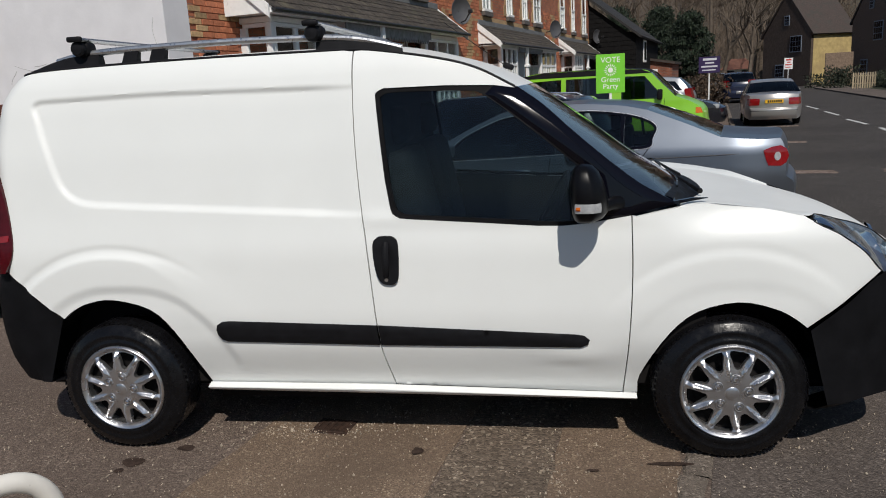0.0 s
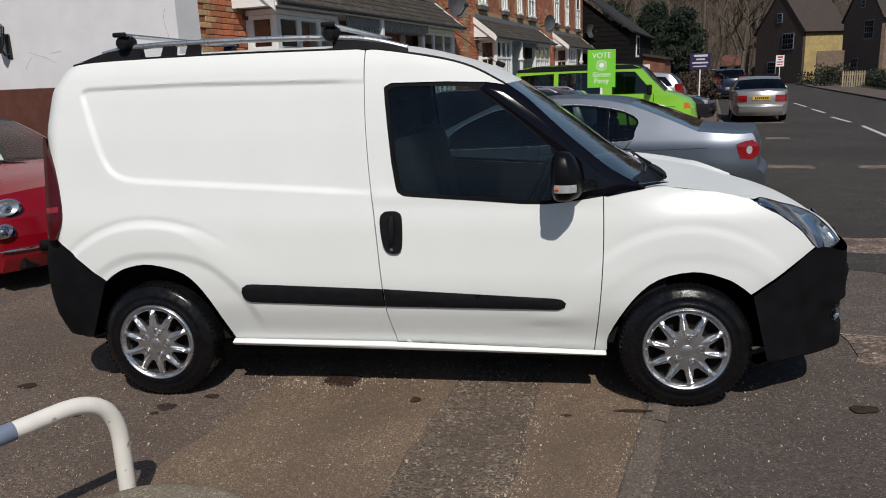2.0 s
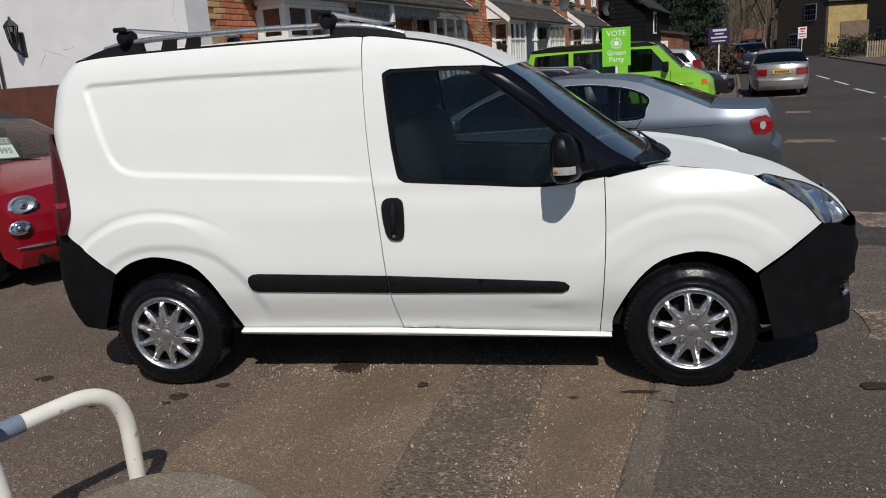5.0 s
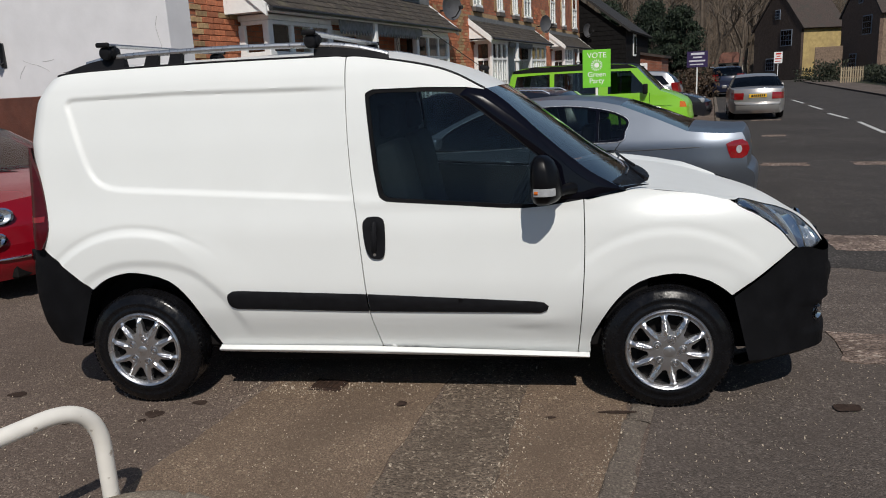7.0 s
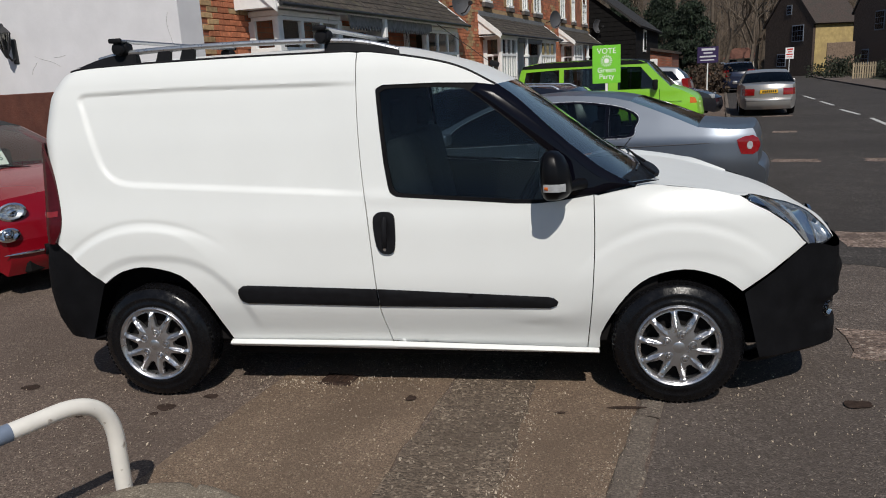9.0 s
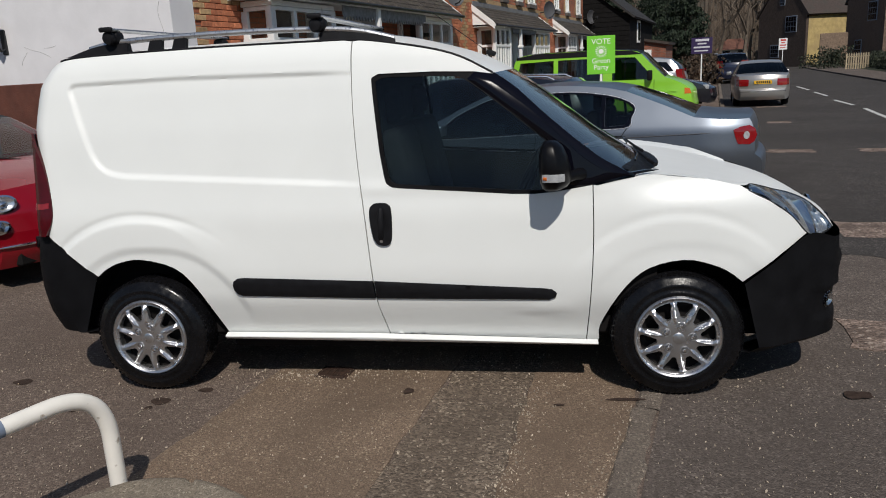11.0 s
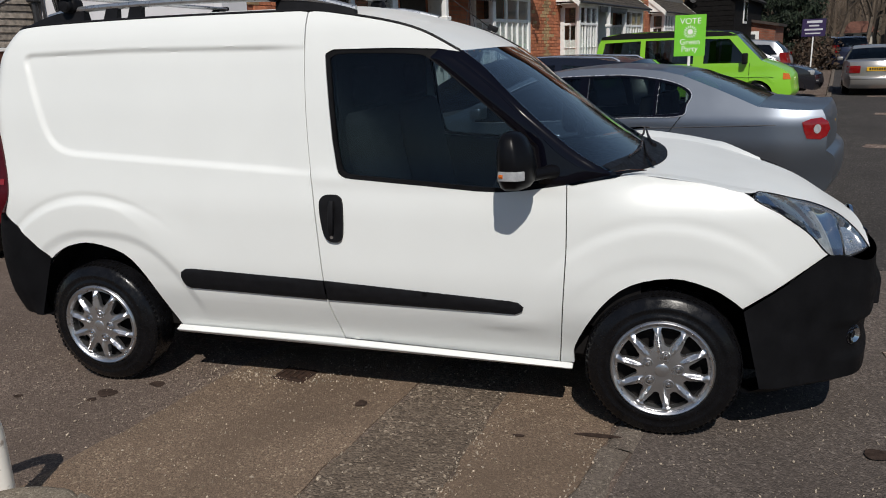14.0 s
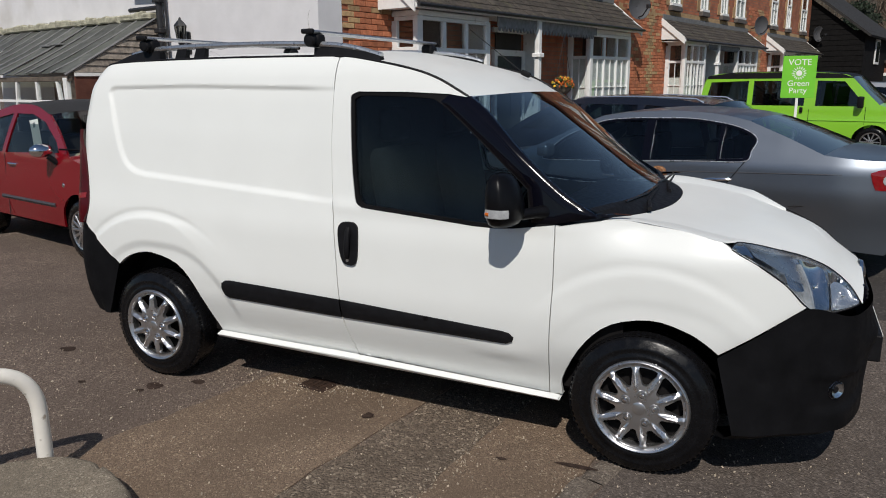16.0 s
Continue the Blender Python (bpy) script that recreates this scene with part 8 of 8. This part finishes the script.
HUNG = material("dark hung tile", (0.072, 0.050, 0.039), 0.85, vary=0.35, scale=6, bump=0.01, bump_scale=20)
OLDBRICK = material("grey brown brick", (0.22, 0.155, 0.11), 0.9, vary=0.35, scale=9, bump=0.01, bump_scale=18)
# gable copy of the brown brick, with that side's shade in its colour
SHADED_BRICK = material("brown brick darkened for shade", (0.15, 0.10, 0.074), 0.9, vary=0.4, scale=9, bump=0.01, bump_scale=18)
far_house("tile_hung_house", 8.84, 75, 37, 4.4, 6.4, 4.85, 8.6, YELLOW, HUNG, "tile-hung gabled house with a yellow brick flank")
far_house("brick_house", 13.6, 65, 17, 9.0, 6.5, 5.2, 8.6, OLDBRICK, SHADED_BRICK, "brown brick house with a tiled roof")
bw = thing("bungalow", STREET_M @ Matrix.Translation((0.8, 92.0, 0)), "low bungalow with a red brown tiled roof", "house")
part("wall", box((0, 0, 0), (3.4, 5.0, 2.0), 0.02, 1), material("cream render", (0.45, 0.42, 0.36), 0.9, vary=0.15, scale=3), bw)
bm = loft([[(-0.3, -0.3, 1.95), (3.7, -0.3, 1.95), (3.7, 5.3, 1.95), (-0.3, 5.3, 1.95)], [(0.9, 1.6, 3.15), (2.5, 1.6, 3.15), (2.5, 3.4, 3.15), (0.9, 3.4, 3.15)]], close_v=True, caps=True)
bmesh.ops.recalc_face_normals(bm, faces=bm.faces)
part("roof", bm, material("red brown roof tile", (0.13, 0.055, 0.036), 0.9, vary=0.3, scale=5, bump=0.02, bump_scale=12), bw)
for x in (0.5, 2.1):
    part("window", box((x, -0.03, 0.9), (x + 0.8, 0.02, 1.8), 0.01, 1), BLACK_GLOSS, bw, "dark window")
# boundary wall, picket fence, hedge across the road
whole("boundary_wall", local(9.25, 11.3, 68.0, 68.3, 0, 2.75, 0.02), OLDBRICK, "weathered brick garden wall", "wall", m=STREET_M)
pf = thing("picket_fence", STREET_M @ Matrix.Translation((9.85, 56.0, 0.09)), "pale wooden picket fence by the far pavement", "fence")
PALE_WOOD = material("pale fence wood", (0.36, 0.29, 0.19), 0.85, vary=0.25, scale=14, object_random=0.2)
for k in range(10):
    x = k * 0.145
    bm = loft([[(x, 0, 0), (x + 0.09, 0, 0), (x + 0.09, 0.02, 0), (x, 0.02, 0)], [(x, 0, 1.0), (x + 0.09, 0, 1.0), (x + 0.09, 0.02, 1.0), (x, 0.02, 1.0)], [(x + 0.04, 0, 1.09), (x + 0.05, 0, 1.09), (x + 0.05, 0.02, 1.09), (x + 0.04, 0.02, 1.09)]], close_v=True, caps=True)
    part("picket", bm, PALE_WOOD, pf)
for z in (0.3, 0.8):
    part("rail", box((0, 0.02, z), (1.42, 0.05, z + 0.07)), PALE_WOOD, pf)

# ---- planting and hills ----
def leaves(bm, c, r, count, size, rng, flat=0.8):
    for _ in range(count):
        d = Vector((rng.gauss(0, 1), rng.gauss(0, 1), rng.gauss(0, 1)))
        d.normalize()
        p = Vector(c) + d * (rng.random() ** 0.45) * r
        p.z = c[2] + (p.z - c[2]) * flat
        e = Euler((rng.uniform(0, 6.3), rng.uniform(0, 6.3), rng.uniform(0, 6.3))).to_matrix()
        s = size * rng.uniform(0.6, 1.5)
        bm.faces.new([bm.verts.new(p + e @ Vector(q)) for q in ((-s, 0, 0), (0, -s * 0.45, 0.1 * s), (s, 0, 0), (0, s * 0.45, 0.1 * s))])


CONIFER = material("dark conifer foliage", (0.016, 0.028, 0.013), 0.8, vary=0.4, scale=3, island_random=0.5)
HEDGE = material("dark hedge foliage", (0.03, 0.038, 0.02), 0.8, vary=0.4, scale=3, island_random=0.5)
BRAMBLE = material("brown winter shrub", (0.075, 0.05, 0.032), 0.9, vary=0.4, scale=3, island_random=0.5)
BARK = material("grey brown bark", (0.115, 0.088, 0.064), 0.9, vary=0.4, scale=4, bump=0.02, bump_scale=14)
TWIG = material("bare twig haze", (0.12, 0.088, 0.062), 0.9, vary=0.3, scale=2, island_random=0.4)


def conifer(p, h, r, seed):
    rng = random.Random(seed)
    ob = thing("conifer_tree", Matrix.Translation(p), "dark green spreading conifer tree", "tree", "conifers")
    part("trunk", tube([(0, 0, 0), (0.05, 0, h * 0.5), (0, 0.05, h * 0.95)], [0.22, 0.14, 0.03], 8), BARK, ob)
    bm = bmesh.new()
    for k in range(70):
        t = rng.random() ** 0.8
        a = rng.uniform(0, 6.28)
        rr = r * (1 - t ** 1.6) ** 0.7 * rng.uniform(0.2, 1.0)
        leaves(bm, (rr * math.cos(a), rr * math.sin(a), h * (0.08 + 0.9 * t)), r * rng.uniform(0.22, 0.36), 260, 0.085, rng, 0.6)
    tagged(part("crown", bm, CONIFER, ob), kind="stuff")


conifer(street(-0.25, 47), 5.3, 2.1, 1)
conifer(street(-2.4, 52), 6.1, 2.4, 2)
conifer(street(-5.6, 54), 6.4, 2.6, 3)


def bare_tree(p, h, seed):
    rng = random.Random(seed)
    ob = thing("bare_tree", Matrix.Translation(p), "bare leafless tree with fine twigs", "tree", "bare trees")
    bm = bmesh.new()
    tips = []

    def grow(a, d, length, r, depth):
        b_ = a + d * length * 0.5 + Vector((rng.uniform(-0.1, 0.1), rng.uniform(-0.1, 0.1), 0)) * length
        c = b_ + (d + Vector((rng.uniform(-0.25, 0.25), rng.uniform(-0.25, 0.25), rng.uniform(-0.05, 0.2)))).normalized() * length * 0.5
        add_tube(bm, [a, b_, c], [r, r * 0.82, r * 0.62], 5 if depth < 3 else 3, False)
        if depth >= 5:
            tips.append(c)
            return
        for _ in range(3 if depth < 2 else 2 + (rng.random() < 0.35)):
            nd = (d + Vector((rng.uniform(-0.9, 0.9), rng.uniform(-0.9, 0.9), rng.uniform(-0.15, 0.5)))).normalized()
            grow(c, nd, length * rng.uniform(0.6, 0.82), r * 0.58, depth + 1)

    grow(Vector((0, 0, -0.3)), Vector((0, 0, 1)), h * 0.28, h * 0.018, 0)
    part("branchwork", bm, BARK, ob)
    bm = bmesh.new()
    for c in tips:
        for _ in range(5):
            d = Vector((rng.gauss(0, 1), rng.gauss(0, 1), rng.gauss(0.3, 0.8))).normalized() * rng.uniform(0.3, 0.9) * h / 9
            q = d.cross(Vector((0.3, 0.5, 0.8))).normalized() * 0.012
            bm.faces.new([bm.verts.new(v) for v in (c - q, c + q, c + d)])
    tagged(part("twigs", bm, TWIG, ob), kind="stuff")


for i, (n, s, h) in enumerate(((3.2, 66, 12), (5.0, 84, 14), (-1.5, 64, 13), (1.0, 78, 15), (3.4, 96, 15), (7.4, 98, 14), (-5.5, 72, 14), (9.5, 92, 13), (4.2, 82, 13), (-9, 66, 13))):
    bare_tree(street(n, s), h, 20 + i)


def hedge(n0, n1, s0, s1, h, seed, mat, name="hedge", label="dark clipped hedge beside the pavement"):
    rng = random.Random(seed)
    bm = bmesh.new()
    L = max(n1 - n0, s1 - s0)
    for k in range(int(L / 0.45) + 1):
        t = (k + rng.random()) / (L / 0.45 + 1)
        c = (n0 + (n1 - n0) * (t if n1 - n0 > s1 - s0 else rng.random()), s0 + (s1 - s0) * (t if s1 - s0 >= n1 - n0 else rng.random()))
        for z in np.arange(0.3, h, 0.5):
            leaves(bm, (c[0], c[1], z + rng.uniform(-0.1, 0.1)), 0.5, 60, 0.10, rng)
    return tagged(whole(name, bm, mat, label, "hedge", "stuff", m=STREET_M), "")


hedge(11.5, 12.2, 34, 60, 1.3, 7, HEDGE)
hedge(8.0, 11.5, 66.5, 67.5, 1.3, 8, HEDGE)
hedge(8.7, 10.6, 60, 61, 1.5, 12, HEDGE)
hedge(0.2, 2.0, 40.0, 44, 1.8, 9, BRAMBLE, "shrub", "brown winter shrubs by the pavement")
hedge(-30, 40, -19, -17.5, 2.6, 10, HEDGE, "hedge", "tall dark hedge behind the viewpoint")

pole = thing("telegraph_pole", Matrix.Translation(street(0.6, 57)), "grey brown wooden telegraph pole by the conifers", "telegraph pole")
part("shaft", tube([(0, 0, 0), (0.02, 0, 4.5), (0.0, 0, 8.5)], [0.14, 0.12, 0.10], 10), BARK, pole, smooth=True)

# wooded hill that closes the view
rng = random.Random(9)
bm = bmesh.new()
rows = []
for i in range(30):
    t = i / 29
    d = 110 + 170 * t
    rows.append([(d * math.sin(a), d * math.cos(a), -2 + 32 * sstep(0.0, 1.0, t) + 5 * noise.noise(Vector((d * 0.02, a * 3, 1)))) for a in [radians(-75 + 150 * j / 70) for j in range(71)]])
add_grid(bm, rows, flip=True)
bmesh.ops.recalc_face_normals(bm, faces=bm.faces)
whole("hillside", bm, material("leaf litter hillside", (0.075, 0.055, 0.038), 0.95, vary=0.4, scale=0.12, second=(0.05, 0.05, 0.03), second_at=(0.45, 0.7), second_scale=0.03), "brown wooded hillside", "hill", "structure", smooth=True)
bm = bmesh.new()
for k in range(2600):
    a, t = radians(rng.uniform(-50, 40)), rng.random() ** 1.3
    d = 112 + 150 * t
    z0 = -2 + 32 * sstep(0, 1, (d - 110) / 170)
    p = Vector((d * math.sin(a), d * math.cos(a), z0 - 1))
    h = rng.uniform(8, 14)
    add_tube(bm, [p, p + Vector((rng.uniform(-0.6, 0.6), 0, h * 0.6)), p + Vector((rng.uniform(-1, 1), 0, h))], [0.22, 0.14, 0.03], 3, False)
    for _ in range(16):
        q = p + Vector((rng.uniform(-0.3, 0.3), 0, h * rng.uniform(0.35, 0.95)))
        e = q + Vector((rng.uniform(-2.4, 2.4), rng.uniform(-2, 2), rng.uniform(0.6, 3)))
        w = Vector((0, 0, 0.07))
        bm.faces.new([bm.verts.new(v) for v in (q - w, q + w, e)])
whole("woodland", bm, material("bare woodland", (0.092, 0.068, 0.048), 0.95, vary=0.3, scale=0.3, island_random=0.5), "leafless brown woodland on the hill", "woodland", "stuff")

# ---- bricks nearest the camera ----
def brick_mesh(mat):
    me = mesh_from(box((-0.012, -0.107, -0.0325), (0.012, 0.107, 0.0325), 0.004, 1), "brick")
    me.materials.append(mat)
    return me


RED_ME, BUFF_ME = brick_mesh(BRICK_RED), brick_mesh(BRICK_BUFF)
rng = random.Random(3)
rest = {True: [], False: []}
count = 0
for s0, s1, z0, z1, b0, b1, near_z in ((5.14, 5.98, 1.9, 3.7, 5.0, 5.26, 9.0), (13.15, 16.15, 1.2, 3.9, 14.95, 15.50, 3.0), (22.95, 25.2, 2.0, 3.9, 23.8, 24.5, 0.0)):
    row = 0
    z = z0
    while z < z1:
        s_ = s0 + (0.112 if row % 2 == 0 else 0.0)
        while s_ < s1:
            tooth = 0.112 * ((row // 4) % 2)
            buff = b0 + tooth <= s_ <= b1 - tooth or rng.random() < 0.05
            place = (HOUSE_N - 0.010 + rng.uniform(-0.002, 0.003), s_, z)
            if z < near_z and count < 300:
                b_ = new("brick", BUFF_ME if buff else RED_ME)
                b_.parent = front
                b_.matrix_parent_inverse = Matrix.Identity(4)
                b_.location = place
                count += 1
            else:
                rest[buff].append(place)
            s_ += 0.225
        z += 0.075
        row += 1
for buff, places in rest.items():
    bm = bmesh.new()
    for p in places:
        add_box(bm, (p[0] - 0.012, p[1] - 0.107, p[2] - 0.0325), (p[0] + 0.012, p[1] + 0.107, p[2] + 0.0325))
    tagged(part("brickwork", bm, BRICK_BUFF_MANY if buff else BRICK_RED_MANY, front), kind="stuff")
